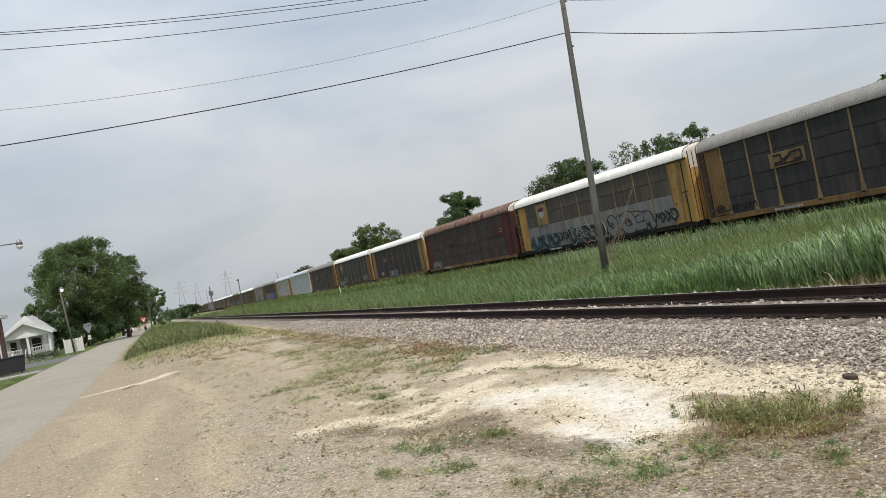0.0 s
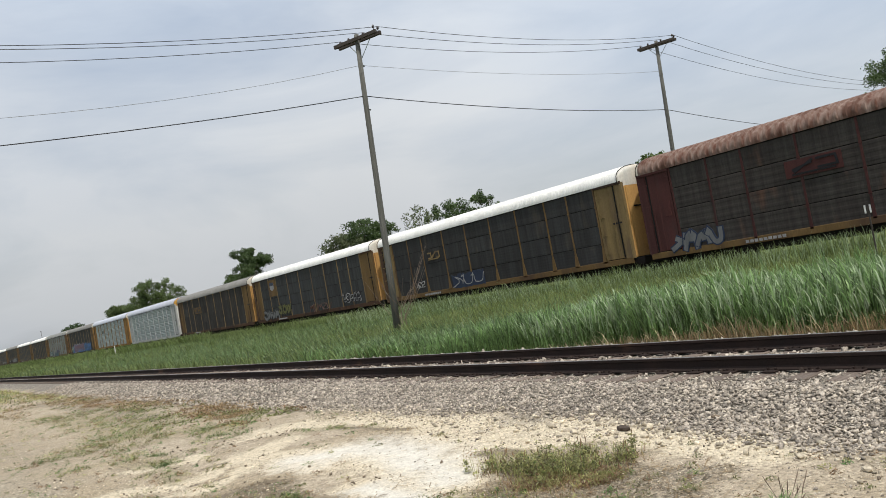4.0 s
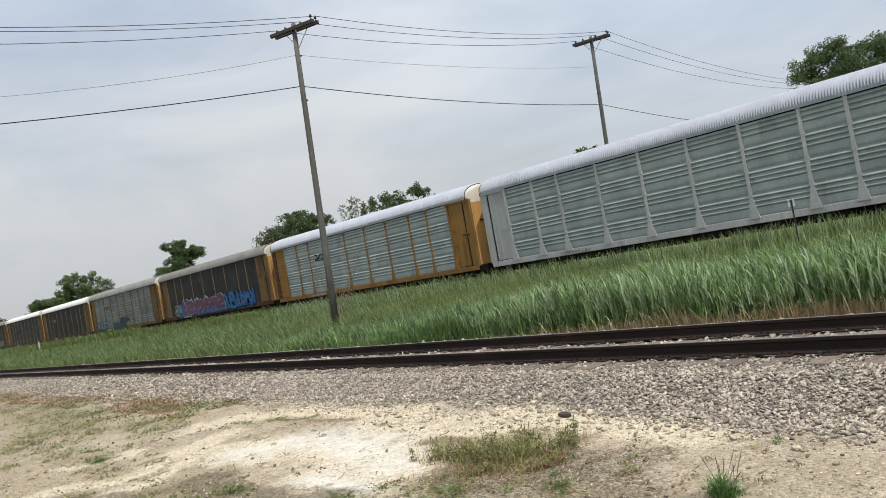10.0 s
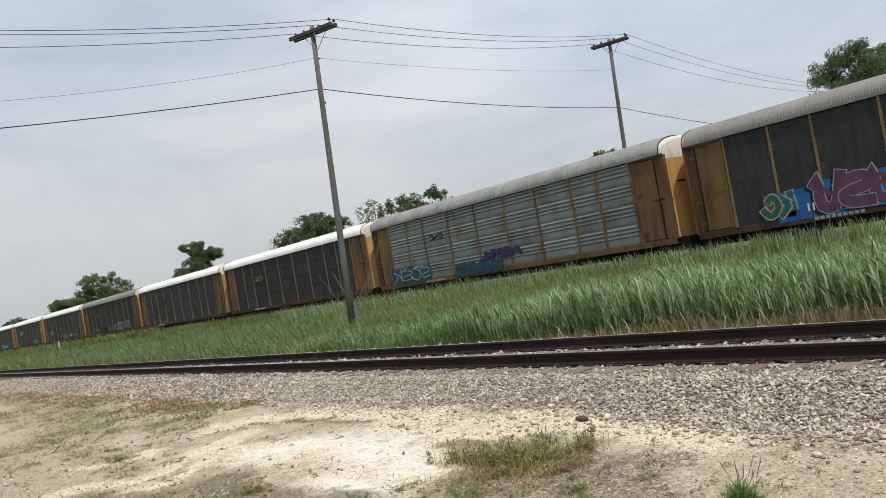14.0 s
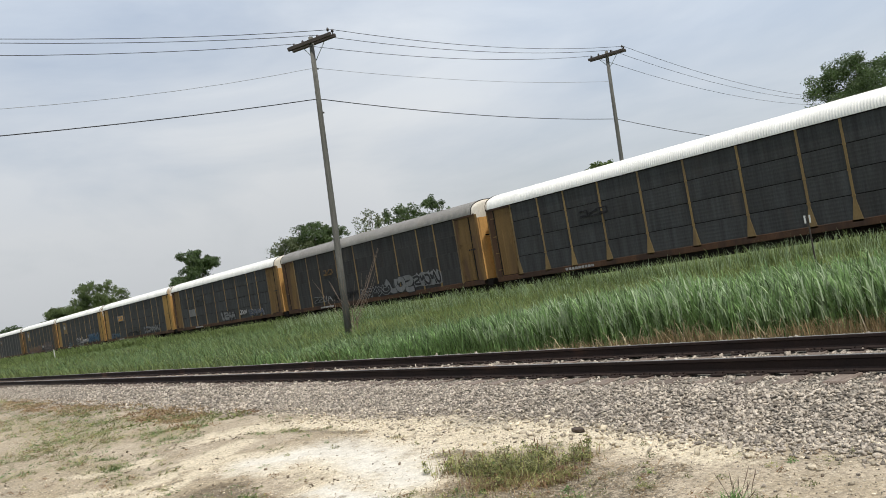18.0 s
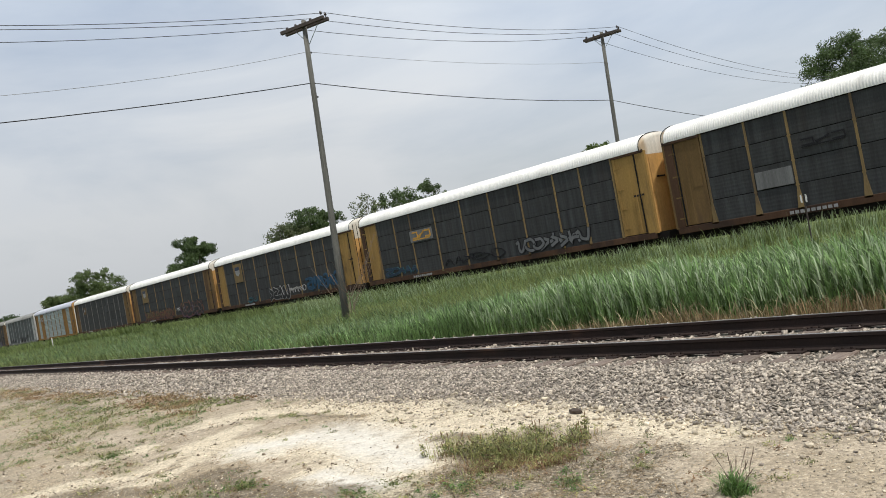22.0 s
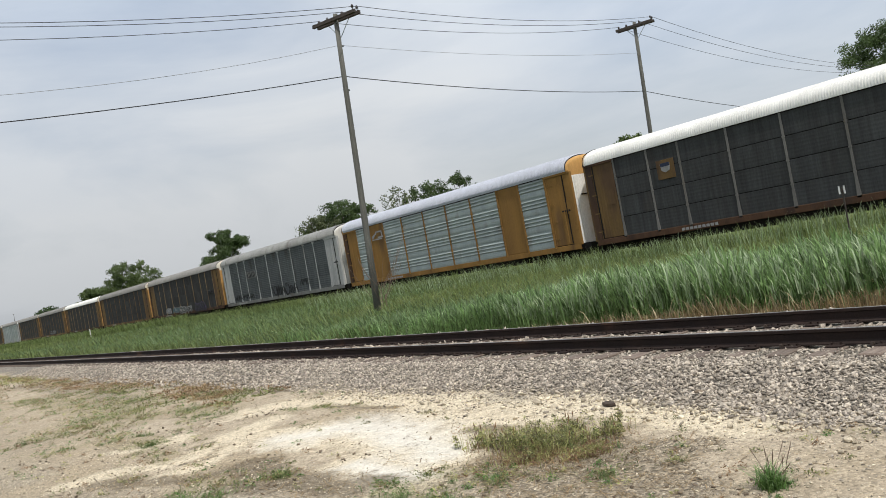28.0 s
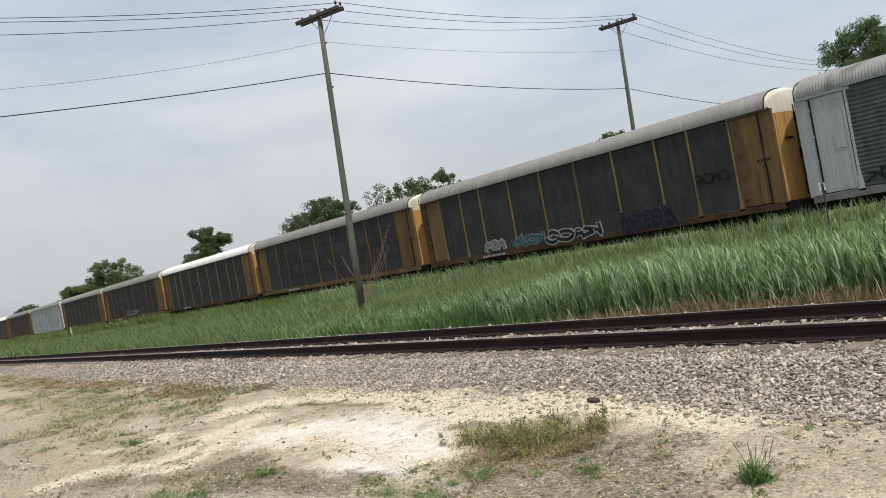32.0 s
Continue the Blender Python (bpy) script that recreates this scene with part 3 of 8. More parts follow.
def track(name, xs, y0, y1, detail, label):
    th = thing(name, Matrix.Identity(4), label, "railway track", kind="structure")
    for x in xs:
        part("rail", Shape().prism(rail_profile(x), 1, y0, y1), RUSTY, th, "dark rusty steel rail")
        part("rail_top", Shape().box(x - 0.022, y0, 0.0, x + 0.026, y1, 0.0015), RAILHEAD, th, "polished running surface")
    rng = random.Random(5)
    mid = sum(xs) / 2
    tie = Shape().bevel_box(-1.3, -0.115, -0.36, 1.3, 0.115, -0.185, 0.012).mesh("tie", TIE)
    plate = Shape().bevel_box(-0.18, -0.09, -0.186, 0.18, 0.09, -0.168, 0.006)
    for sx in (-1, 1):
        for sy in (-1, 1):
            plate.box(sx * 0.085 - 0.012, sy * 0.05 - 0.009, -0.17, sx * 0.085 + 0.012, sy * 0.05 + 0.009, -0.145)
    plate = plate.mesh("tie_plate", RUSTY)
    anchor = Shape().box(-0.11, -0.016, -0.2, 0.11, 0.016, -0.172).box(-0.115, -0.016, -0.2, -0.08, 0.016, -0.148).box(0.08, -0.016, -0.2, 0.115, 0.016, -0.148).mesh("rail_anchor", ANCHOR)
    rest = Shape()
    k = 0
    y = y0
    while y < min(y1, 260):
        yy = y + rng.uniform(-0.03, 0.03)
        if detail[0] <= y <= detail[1]:
            part("tie", tie, None, th, at=pose(mid + rng.uniform(-0.04, 0.04), yy, rng.uniform(-0.012, 0.004), 0, 0, rng.uniform(-1, 1)))
            for x in xs:
                part("tie_plate", plate, None, th, at=(x, yy, 0))
                if k % 2:
                    part("rail_anchor", anchor, None, th, at=(x, yy + 0.14, 0))
        else:
            rest.box(mid - 1.3, yy - 0.115, -0.36, mid + 1.3, yy + 0.115, -0.185)
        y += 0.53
        k += 1
    ob = part("far_ties", rest, TIE, th)
    ob["kind"] = "stuff"
    return th


track("track_near", RAIL_X, -25.0, 900.0, (1.0, 36.0), "dark rusty rails on ties in grey ballast")
track("track_far", (TRAIN_X - 0.735, TRAIN_X + 0.735), -60.0, 950.0, (0, -1), "far rails under the moving freight train")

# ---- the train ----
SPEED, GAP_0, PITCH = 17.62, 43.5, 28.35     # metres a second towards -y; where the first gap stands at 0 s; car spacing
HALF, FACE = 13.52, 1.55                      # half the body length, half the body width
POSTS = (-11.4, -9.1, -7.1, -4.25, -1.42, 1.42, 4.25, 7.1, 9.1, 11.4)
POSTS_WIDE = (-11.5, -8.95, -7.0, -4.1, -1.15, 1.63, 4.37, 6.95, 9.05, 11.4)
SIDE_Z = (1.12, 5.45)


def paint(name, c, **kw):
    base = dict(rough=0.82, spec=0.2, scale=0.9, fine=25, fine_amount=0.14, rand=0.07, stretch=(1, 1, 0.3), bump=0.1, streak=0.12)
    base.update(kw)
    return shade(name, c, **base)


YELLOW = paint("faded_yellow_paint", (0.225, 0.158, 0.068), color2=(0.165, 0.118, 0.06), stain=(0.11, 0.078, 0.05), stain_from=0.52)
TAUPE = paint("dusty_taupe_panel", (0.082, 0.074, 0.065), color2=(0.062, 0.056, 0.05), stain=(0.11, 0.085, 0.06), stain_from=0.58, rough=0.88, streak=0.30)
BRIGHT_YELLOW = paint("bright_yellow_paint", (0.54, 0.30, 0.06), color2=(0.43, 0.235, 0.06), stain=(0.24, 0.13, 0.05), stain_from=0.56)
# brighter than the side doors: sun on the wagon ends is in this colour
END_YELLOW = paint("dirty_sunlit_end_yellow", (0.54, 0.31, 0.105), color2=(0.42, 0.24, 0.09), stain=(0.22, 0.125, 0.065), stain_from=0.58)
HOOD_CREAM = paint("grimy_cream_hood", (0.60, 0.58, 0.53), color2=(0.53, 0.47, 0.38), stain=(0.36, 0.26, 0.16), stain_from=0.57)
# grime, on a base also darkened for side doors in shade
BROWN_YELLOW = paint("grimy_shaded_yellow_paint", (0.165, 0.104, 0.043), stain=(0.085, 0.052, 0.033), stain_from=0.5)
OCHRE = paint("ochre_paint", (0.25, 0.138, 0.04), color2=(0.20, 0.11, 0.036), stain=(0.13, 0.075, 0.035), stain_from=0.55)
RUST_BROWN = paint("rust_brown_paint", (0.085, 0.047, 0.028), stain=(0.04, 0.026, 0.02), stain_from=0.48)
DOOR_YELLOW = paint("dusty_door_yellow", (0.32, 0.2, 0.064), color2=(0.25, 0.155, 0.055), stain=(0.13, 0.085, 0.045), stain_from=0.58)
DARK = paint("sooty_grey_panel", (0.041, 0.0415, 0.0425), color2=(0.032, 0.0315, 0.031), stain=(0.062, 0.053, 0.045), stain_from=0.6, rough=0.88, streak=0.30)
DARK_BLUE = paint("slate_grey_panel", (0.050, 0.053, 0.055), color2=(0.040, 0.041, 0.041), stain=(0.05063, 0.04725, 0.045), stain_from=0.6, rough=0.85, streak=0.30)
DARK_BROWN = paint("sooty_brown_panel", (0.042, 0.0405, 0.039), color2=(0.034, 0.031, 0.028), stain=(0.062, 0.048, 0.037), stain_from=0.55, rough=0.88, streak=0.34)
RED_BROWN = paint("oxide_red_paint", (0.075, 0.027, 0.025), color2=(0.055, 0.023, 0.022), stain=(0.05, 0.03, 0.028), stain_from=0.55)
RED_DARK = paint("dark_maroon_post", (0.075, 0.03, 0.028), stain=(0.045, 0.03, 0.028), stain_from=0.55)
SLATE_LOUVRE = paint("slate_louvre_panel", (0.088, 0.1, 0.104), color2=(0.068, 0.076, 0.08), stain=(0.048, 0.044, 0.04), stain_from=0.6, rough=0.8, streak=0.25)
MAROON_PANEL = paint("maroon_grey_panel", (0.054, 0.049, 0.045), color2=(0.043, 0.037, 0.034), stain=(0.108, 0.0594, 0.0432), stain_from=0.6, rough=0.88, streak=0.30)
WHITE = paint("white_roof_paint", (0.78, 0.78, 0.76), color2=(0.66, 0.66, 0.64), stain=(0.45, 0.44, 0.42), stain_from=0.66, streak=0.04)
GREY_ROOF = paint("dull_grey_roof", (0.275, 0.27, 0.262), color2=(0.225, 0.22, 0.212), stain=(0.24, 0.22, 0.2), stain_from=0.6, streak=0.06)
RUST_ROOF = paint("rusted_roof", (0.125, 0.057, 0.041), color2=(0.27, 0.20, 0.17), scale=5.0, stain=(0.085, 0.038, 0.026), stain_from=0.52)
BRIGHT_ROOF = paint("bare_galvanised_roof", (0.49, 0.515, 0.59), color2=(0.43, 0.455, 0.52), metal=0.1, rough=0.55, streak=0.04)
SILVER_POST = paint("bright_silver_paint", (0.43, 0.44, 0.44), color2=(0.36, 0.37, 0.37), stain=(0.25, 0.23, 0.2), stain_from=0.64)
SILVER = paint("silver_frame_paint", (0.3744, 0.3816, 0.3816), color2=(0.3096, 0.3168, 0.3168), stain=(0.18, 0.1584, 0.1368), stain_from=0.62)
GREY_POST = paint("grey_post_paint", (0.17, 0.165, 0.155), stain=(0.16, 0.13, 0.1), stain_from=0.58)
PALE_PANEL = paint("primer_grey_panel", (0.175, 0.178, 0.178), color2=(0.13, 0.13, 0.13), stain=(0.2, 0.19, 0.18), stain_from=0.62, streak=0.25)
SLATE_DOOR = paint("dull_slate_door", (0.20, 0.205, 0.20), color2=(0.15, 0.155, 0.15), stain=(0.12, 0.10, 0.085), stain_from=0.56)
SLATE_ROOF = paint("dull_slate_roof", (0.33, 0.335, 0.33), color2=(0.26, 0.265, 0.26), stain=(0.15, 0.14, 0.13), stain_from=0.58, streak=0.06)
DIRTY_WHITE = paint("grimy_white_paint", (0.55, 0.54, 0.51), color2=(0.43, 0.42, 0.40), stain=(0.26, 0.23, 0.2), stain_from=0.55)
UNDER = paint("underframe_black", (0.014, 0.012, 0.011), rough=0.85)
# near-black that paints the shade behind panels and in gaps
SHADOW_GAP = paint("gap_shade_dark", (0.012, 0.012, 0.012), rough=0.8, rand=0)
INK = {}


def ink(name, c):
    return paint("spray_" + name, c, rough=0.5, scale=3, fine_amount=0.1, stain=None, rand=0.05, bump=0)


INK = {"white": ink("white", (0.31, 0.31, 0.31)), "black": ink("black", (0.015, 0.015, 0.018)), "blue": ink("blue", (0.02, 0.13, 0.36)),
       "teal": ink("teal", (0.022, 0.085, 0.105)), "purple": ink("purple", (0.055, 0.035, 0.10)), "pink": ink("pink", (0.34, 0.20, 0.28)),
       "red": ink("red", (0.16, 0.055, 0.05)), "orange": ink("orange", (0.13, 0.05, 0.027)), "green": ink("green", (0.03, 0.13, 0.085)),
       "silver": ink("silver", (0.155, 0.16, 0.165)), "olive": ink("olive", (0.13, 0.13, 0.04)), "navy": ink("navy", (0.028, 0.04, 0.075)),
       "sky": ink("sky", (0.11, 0.17, 0.22)), "plum": ink("plum", (0.115, 0.055, 0.115)), "yellow": ink("yellow", (0.5, 0.35, 0.04)),
       "rust": ink("rust", (0.13, 0.075, 0.06)), "azure": ink("azure", (0.022, 0.068, 0.125))}

CACHE = {}


def cached(key, make):
    if key not in CACHE:
        CACHE[key] = make()
    return CACHE[key]


def ribbed_panel(w, h, ribs, deep, material):
    """A sheet with level pressed ribs; its middle is the origin, its face looks to -x."""
    def make():
        v, f = [], []
        zs = []
        for k in range(ribs):
            z0 = -h / 2 + h * k / ribs
            d = h / ribs
            if deep > 0.03 and k < 2:      # louvred sheets have one broad smooth roll below each group of ribs
                if k == 0:
                    zs += [(z0, 0.0), (z0 + 0.5 * d, -0.42 * deep), (z0 + 1.1 * d, -0.5 * deep), (z0 + 1.7 * d, -0.2 * deep), (z0 + 1.95 * d, 0.0)]
                continue
            if deep > 0.03:
                zs += [(z0 + 0.02 * d, 0.0), (z0 + 0.34 * d, -deep), (z0 + 0.44 * d, -deep), (z0 + 0.68 * d, -0.1 * deep)]
                continue
            zs += [(z0 + 0.02 * d, 0.0), (z0 + 0.42 * d, 0.0), (z0 + 0.56 * d, -deep), (z0 + 0.88 * d, -deep)]
        zs.append((h / 2, 0.0))
        for z, x in zs:
            v += [(x, -w / 2, z), (x, w / 2, z)]
        f += [(2 * k, 2 * k + 1, 2 * k + 3, 2 * k + 2) for k in range(len(zs) - 1)]
        n = len(v)
        v += [(0.03, -w / 2, -h / 2), (0.03, w / 2, -h / 2), (0.03, -w / 2, h / 2), (0.03, w / 2, h / 2)]
        f += [(n, n + 1, n + 3, n + 2), (0, 1, n + 1, n), (n - 2, n - 1, n + 3, n + 2), tuple(range(0, n, 2)) + (n + 2, n), tuple(range(1, n, 2)) + (n + 3, n + 1)]
        return Shape().add(v, f).mesh("side_panel", material)
    return cached(("panel", round(w, 2), round(h, 2), ribs, deep, material.name), make)


def side_post(material, z0, z1, flare, w=0.12, cap=False, proud=0.03):
    """An upright with a flared foot and a small cap."""
    def make():
        h = w / 2
        out = [(-h, z1), (-h, z0 + 0.95), (-h - flare, z0), (h + flare, z0), (h, z0 + 0.95), (h, z1)]
        s = Shape().prism(out, 0, -proud, 0.03)
        if cap:
            s.box(-proud - 0.02, -h - 0.16, z1 - 0.12, 0.02, h + 0.16, z1 - 0.0)
        for k in range(1, 4):
            z = z0 + (z1 - z0) * k / 4
            s.box(-proud - 0.012, -h - 0.02, z - 0.04, 0.0, h + 0.02, z + 0.04)
        return s.mesh("post", material)
    return cached(("post", material.name, z0, z1, flare, w, cap, proud), make)


ROOF_LINE = ((-1.63, 5.47), (-1.63, 5.56), (-1.6, 5.76), (-1.52, 5.92), (-1.36, 6.07), (-1.1, 6.2), (-0.75, 6.31), (-0.35, 6.37), (0, 6.385))


def roof_mesh(material, period, rise):
    roof_kind = "folded" if material is BRIGHT_ROOF else "pressed"

    def make():
        prof = list(ROOF_LINE) + [(-x, z) for x, z in ROOF_LINE[-2::-1]]
        ys = []
        n = int(2 * (HALF - 0.12) / period)
        p = 2 * (HALF - 0.12) / n
        for k in range(n):
            y = -HALF + 0.12 + k * p
            ys += [(y, 0.0), (y + 0.42 * p, 1.0), (y + 0.58 * p, 1.0)] if roof_kind == "folded" else [(y, 0.0), (y + 0.45 * p, 0.0), (y + 0.55 * p, 1.0), (y + 0.9 * p, 1.0)]
        ys.append((HALF - 0.12, 0.0))
        v, f = [], []
        m = len(prof)
        for k, (y, up) in enumerate(ys):
            for j, (x, z) in enumerate(prof):
                g = up * (rise if 0 < j < m - 1 else 0.0)
                v.append((x * (1 + g * 0.4), y, z + g))
            if k:
                f += [((k - 1) * m + j, (k - 1) * m + j + 1, k * m + j + 1, k * m + j) for j in range(m - 1)]
        f += [tuple(range(m)), tuple(range(len(v) - m, len(v)))]
        me = Shape().add(v, f).mesh("roof", material, True)
        me.set_sharp_from_angle(angle=radians(32))
        return me
    return cached(("roof", material.name, period, rise), make)


def bulge(x):
    """How far the curved end of a wagon stands out at a distance x from its middle."""
    return 0.34 * max(0.0, math.cos(min(1.0, abs(x) / 1.56) * math.pi / 2)) ** 0.7


def end_door_mesh(side, material, split):
    """Half of a bulged end door (facing -y), from the middle out to one side, up to where the pale hood begins."""
    def make():
        n = 8
        v, f = [], []
        for k in range(n + 1):
            x = side * (0.02 + 1.5 * k / n)
            y = -bulge(x)
            v += [(x, y, 1.15), (x, y, split), (x, y + 0.12, 1.15), (x, y + 0.12, split)]
        for k in range(n):
            a, b = 4 * k, 4 * k + 4
            f += [(a, b, b + 1, a + 1), (a + 2, a + 3, b + 3, b + 2), (a, a + 2, b + 2, b), (a + 1, b + 1, b + 3, a + 3)]
        f += [(0, 1, 3, 2), (4 * n, 4 * n + 2, 4 * n + 3, 4 * n + 1)]
        me = Shape().add(v, f).mesh("end_door", material, True)
        me.set_sharp_from_angle(angle=radians(40))
        return me
    return cached(("end", side, material.name, split), make)


def hood_mesh(material, split):
    """The domed hood between the end doors and the roof."""
    def make():
        prof = [(x, z - 0.02) for x, z in ROOF_LINE] + [(-x, z - 0.02) for x, z in ROOF_LINE[-2::-1]]
        v, f = [], []
        m = len(prof)
        rings = ((0.12, 0.0, 1.0, 0.0), (0.0, 0.3, 0.992, -0.015), (0.0, 0.65, 0.985, -0.05), (0.0, 0.9, 0.975, -0.11), (0.0, 1.0, 0.965, -0.22))
        for y, reach, kx, dz in rings:
            for x, z in prof:
                v.append((x * kx, y - reach * (0.012 + bulge(x)), max(split + 0.01, z + dz)))
        base = len(v)
        v += [(x * 0.965, -0.012 - bulge(x), split) for x, z in prof]
        for r in range(len(rings)):
            f += [(r * m + j, r * m + j + 1, (r + 1) * m + j + 1, (r + 1) * m + j) for j in range(m - 1)]
        f += [tuple(range(base, base + m)), tuple(range(m))]
        me = Shape().add(v, f).mesh("end_hood", material, True)
        me.set_sharp_from_angle(angle=radians(50))
        return me
    return cached(("hood", material.name, split), make)


def side_door_mesh(material):
    """The folding door leaf at the end of a side, with hinges and a stiffened frame; its outer edge is at +y."""
    def make():
        s = Shape().bevel_box(-0.015, -0.95, 1.2, 0.04, 0.95, 5.37, 0.01)
        s.box(-0.03, -0.05, 1.25, 0.0, 0.05, 5.33)
        s.box(-0.035, 0.8, 1.2, 0.0, 0.95, 5.37).box(-0.035, -0.95, 1.2, 0.0, -0.84, 5.37)
        for z in (1.55, 2.6, 3.65, 4.8):
            s.box(-0.05, 0.5, z, 0.0, 0.84, z + 0.07)
        s.box(-0.04, -0.75, 3.0, 0.0, -0.3, 3.75)
        s.box(-0.045, -0.85, 5.06, 0.0, -0.6, 5.24)
        return s.mesh("side_door", material)
    return cached(("sidedoor", material.name), make)


def lock_bar_mesh():
    """The upright locking rod on the meeting edges of an end door, with two lock boxes and a handle."""
    def make():
        s = Shape().tube([(0, 0, 1.3), (0, 0, 5.5)], 0.03, 6)
        for z in (3.0, 4.7):
            s.bevel_box(-0.07, -0.06, z, 0.07, 0.04, z + 0.45, 0.015)
        return s.mesh("lock_bar", UNDER)
    return cached("lockbar", make)


def truck_mesh():
    def make():
        s = Shape()
        for sx in (-1, 1):
            x = sx * 1.0
            out = [(-1.25, 0.62), (-0.45, 0.72), (0.45, 0.72), (1.25, 0.62), (1.2, 0.4), (0.5, 0.28), (-0.5, 0.28), (-1.2, 0.4)]
            s.prism(out, 0, x - 0.07, x + 0.07)
        s.box(-1.0, -0.25, 0.4, 1.0, 0.25, 0.68)
        return s.mesh("truck_frame", UNDER)
    return cached("truck", make)


def wheel_mesh():
    def make():
        s = Shape()
        s.tube([(-0.07, 0, 0), (0.05, 0, 0), (0.051, 0, 0), (0.08, 0, 0)], [0.42, 0.425, 0.455, 0.455], 24)
        s.tube([(-0.16, 0, 0), (0.09, 0, 0)], 0.09, 10)
        return s.mesh("wheel", RUSTY)
    return cached("wheel", make)


def strokes(rng, w, h, count):
    """Loops and zigzags like sprayed letters, in a field w by h; flat ribbons in the y-z plane."""
    out = []
    step = w / count
    for k in range(count):
        y0 = -w / 2 + step * (k + 0.5)
        kind = rng.randrange(6)
        pts = []
        hh, ww = h * rng.uniform(0.72, 1.0), step * rng.uniform(0.9, 1.35)
        if kind == 0:
            pts = [(y0 + 0.5 * ww * math.cos(a_ * 0.5), 0.5 * hh * math.sin(a_ * 0.5)) for a_ in range(2, 13)]
        elif kind == 1:
            pts = [(y0 - ww / 2, -hh / 2), (y0 - ww / 4, hh / 2), (y0, -hh / 5), (y0 + ww / 4, hh / 2), (y0 + ww / 2, -hh / 2)]
        elif kind == 4:
            pts = [(y0 - ww * 0.45, hh * 0.5), (y0 - ww * 0.3, -hh * 0.35), (y0, -hh * 0.5), (y0 + ww * 0.3, -hh * 0.3), (y0 + ww * 0.42, hh * 0.5), (y0 + ww * 0.6, hh * 0.3)]
        elif kind == 5:
            pts = [(y0 - ww * 0.4, -hh * 0.5), (y0 - ww * 0.1, hh * 0.5), (y0 + ww * 0.35, -hh * 0.5), (y0 + ww * 0.15, -hh * 0.05), (y0 - ww * 0.35, -hh * 0.1)]
        elif kind == 2:
            pts = [(y0 + ww / 2, hh * 0.42), (y0 - ww * 0.3, hh * 0.5), (y0 - ww / 2, hh * 0.15), (y0, 0), (y0 + ww * 0.45, -hh * 0.15), (y0 + ww * 0.3, -hh * 0.5), (y0 - ww / 2, -hh * 0.42)]
        else:
            pts = [(y0 - ww / 2, hh / 2), (y0 - ww / 2.2, -hh / 2), (y0 - ww * 0.4, 0), (y0 + ww / 2, hh * 0.45), (y0 - ww * 0.3, 0.0), (y0 + ww / 2, -hh / 2)]
        slant = rng.uniform(-0.25, 0.35)
        pts = [(a_ + slant * b_ + rng.uniform(-0.05, 0.05) * ww, b_ + rng.uniform(-0.07, 0.07) * hh) for a_, b_ in pts]
        for _ in range(2 if kind in (0, 2) else 1):      # round the corners as a sprayed line does
            pts = [pts[0]] + [(p[0] + (q[0] - p[0]) * u, p[1] + (q[1] - p[1]) * u) for p, q in zip(pts, pts[1:]) for u in (0.25, 0.75)] + [pts[-1]]
        out.append(pts)
    return out


def ribbon(shape, pts, w, x0, x1):
    """One bent strip along points, its front a little proud from end to end so that crossings stay clear."""
    p = [Vector(q) for q in pts]
    d = [(b_ - a_).normalized() for a_, b_ in zip(p, p[1:])]
    p[0], p[-1] = p[0] - d[0] * w * 0.3, p[-1] + d[-1] * w * 0.3
    v, f = [], []
    for k, q in enumerate(p):
        t0, t1 = d[max(0, k - 1)], d[min(k, len(d) - 1)]
        n0, n1 = Vector((-t0.y, t0.x)), Vector((-t1.y, t1.x))
        n = n0 + n1
        n = n1 if n.length < 0.5 else n.normalized()
        n = n * (w / 2) / max(0.6, n.dot(n1))
        x = x0 - 0.0006 * k
        v += [(x, *(q + n)), (x, *(q - n)), (x1, *(q + n)), (x1, *(q - n))]
        if k:
            i = 4 * k - 4
            f += [(i, i + 1, i + 5, i + 4), (i + 2, i + 6, i + 7, i + 3), (i, i + 4, i + 6, i + 2), (i + 1, i + 3, i + 7, i + 5)]
    m = len(v) - 4
    f += [(0, 2, 3, 1), (m, m + 1, m + 3, m + 2)]
    shape.add(v, f)


def graffiti(car, seed, y, z, w, h, letters, fill, edge, field=None, fat=0.24, rim=0.07, drop=None):
    """A sprayed piece: a ragged field, a dropped shade, outlined fat letters lying on the side."""
    rng = random.Random(seed)
    x = -FACE - (0.092 if car.get("louvred") else 0.036)
    if field:
        n = 16
        out = [(y - w / 2 + w * k / n + rng.uniform(-0.1, 0.1), z + h / 2 * rng.uniform(0.55, 1.12)) for k in range(n + 1)]
        out += [(y + w / 2 - w * k / n, z - h / 2 * rng.uniform(0.85, 1.0)) for k in range(n + 1)]
        part("graffiti_field", Shape().prism(out, 0, x, x + 0.03), INK[field], car, "sprayed %s ground" % field)
    ls = strokes(rng, w * 0.96, h * 0.8, letters)
    for k, pts in enumerate(ls):
        p2 = [(y + a_, z + b_) for a_, b_ in pts]
        o = 0.0012 * k
        for name, colour, q, wide, front in (("graffiti_shade", drop, [(a_ + 0.14, b_ - 0.1) for a_, b_ in p2], h * fat + 2 * rim, x - 0.002 - o * 0.3),
                                             ("graffiti_outline", edge, p2, h * fat + 2 * rim if fill else rim, x - 0.008 - o), ("graffiti_letter", fill, p2, h * fat, x - 0.010 - o)):
            if colour:
                sh = Shape()
                ribbon(sh, q, wide, front, x + 0.03)
                part(name, sh, INK[colour], car, "sprayed %s letter shape" % colour)


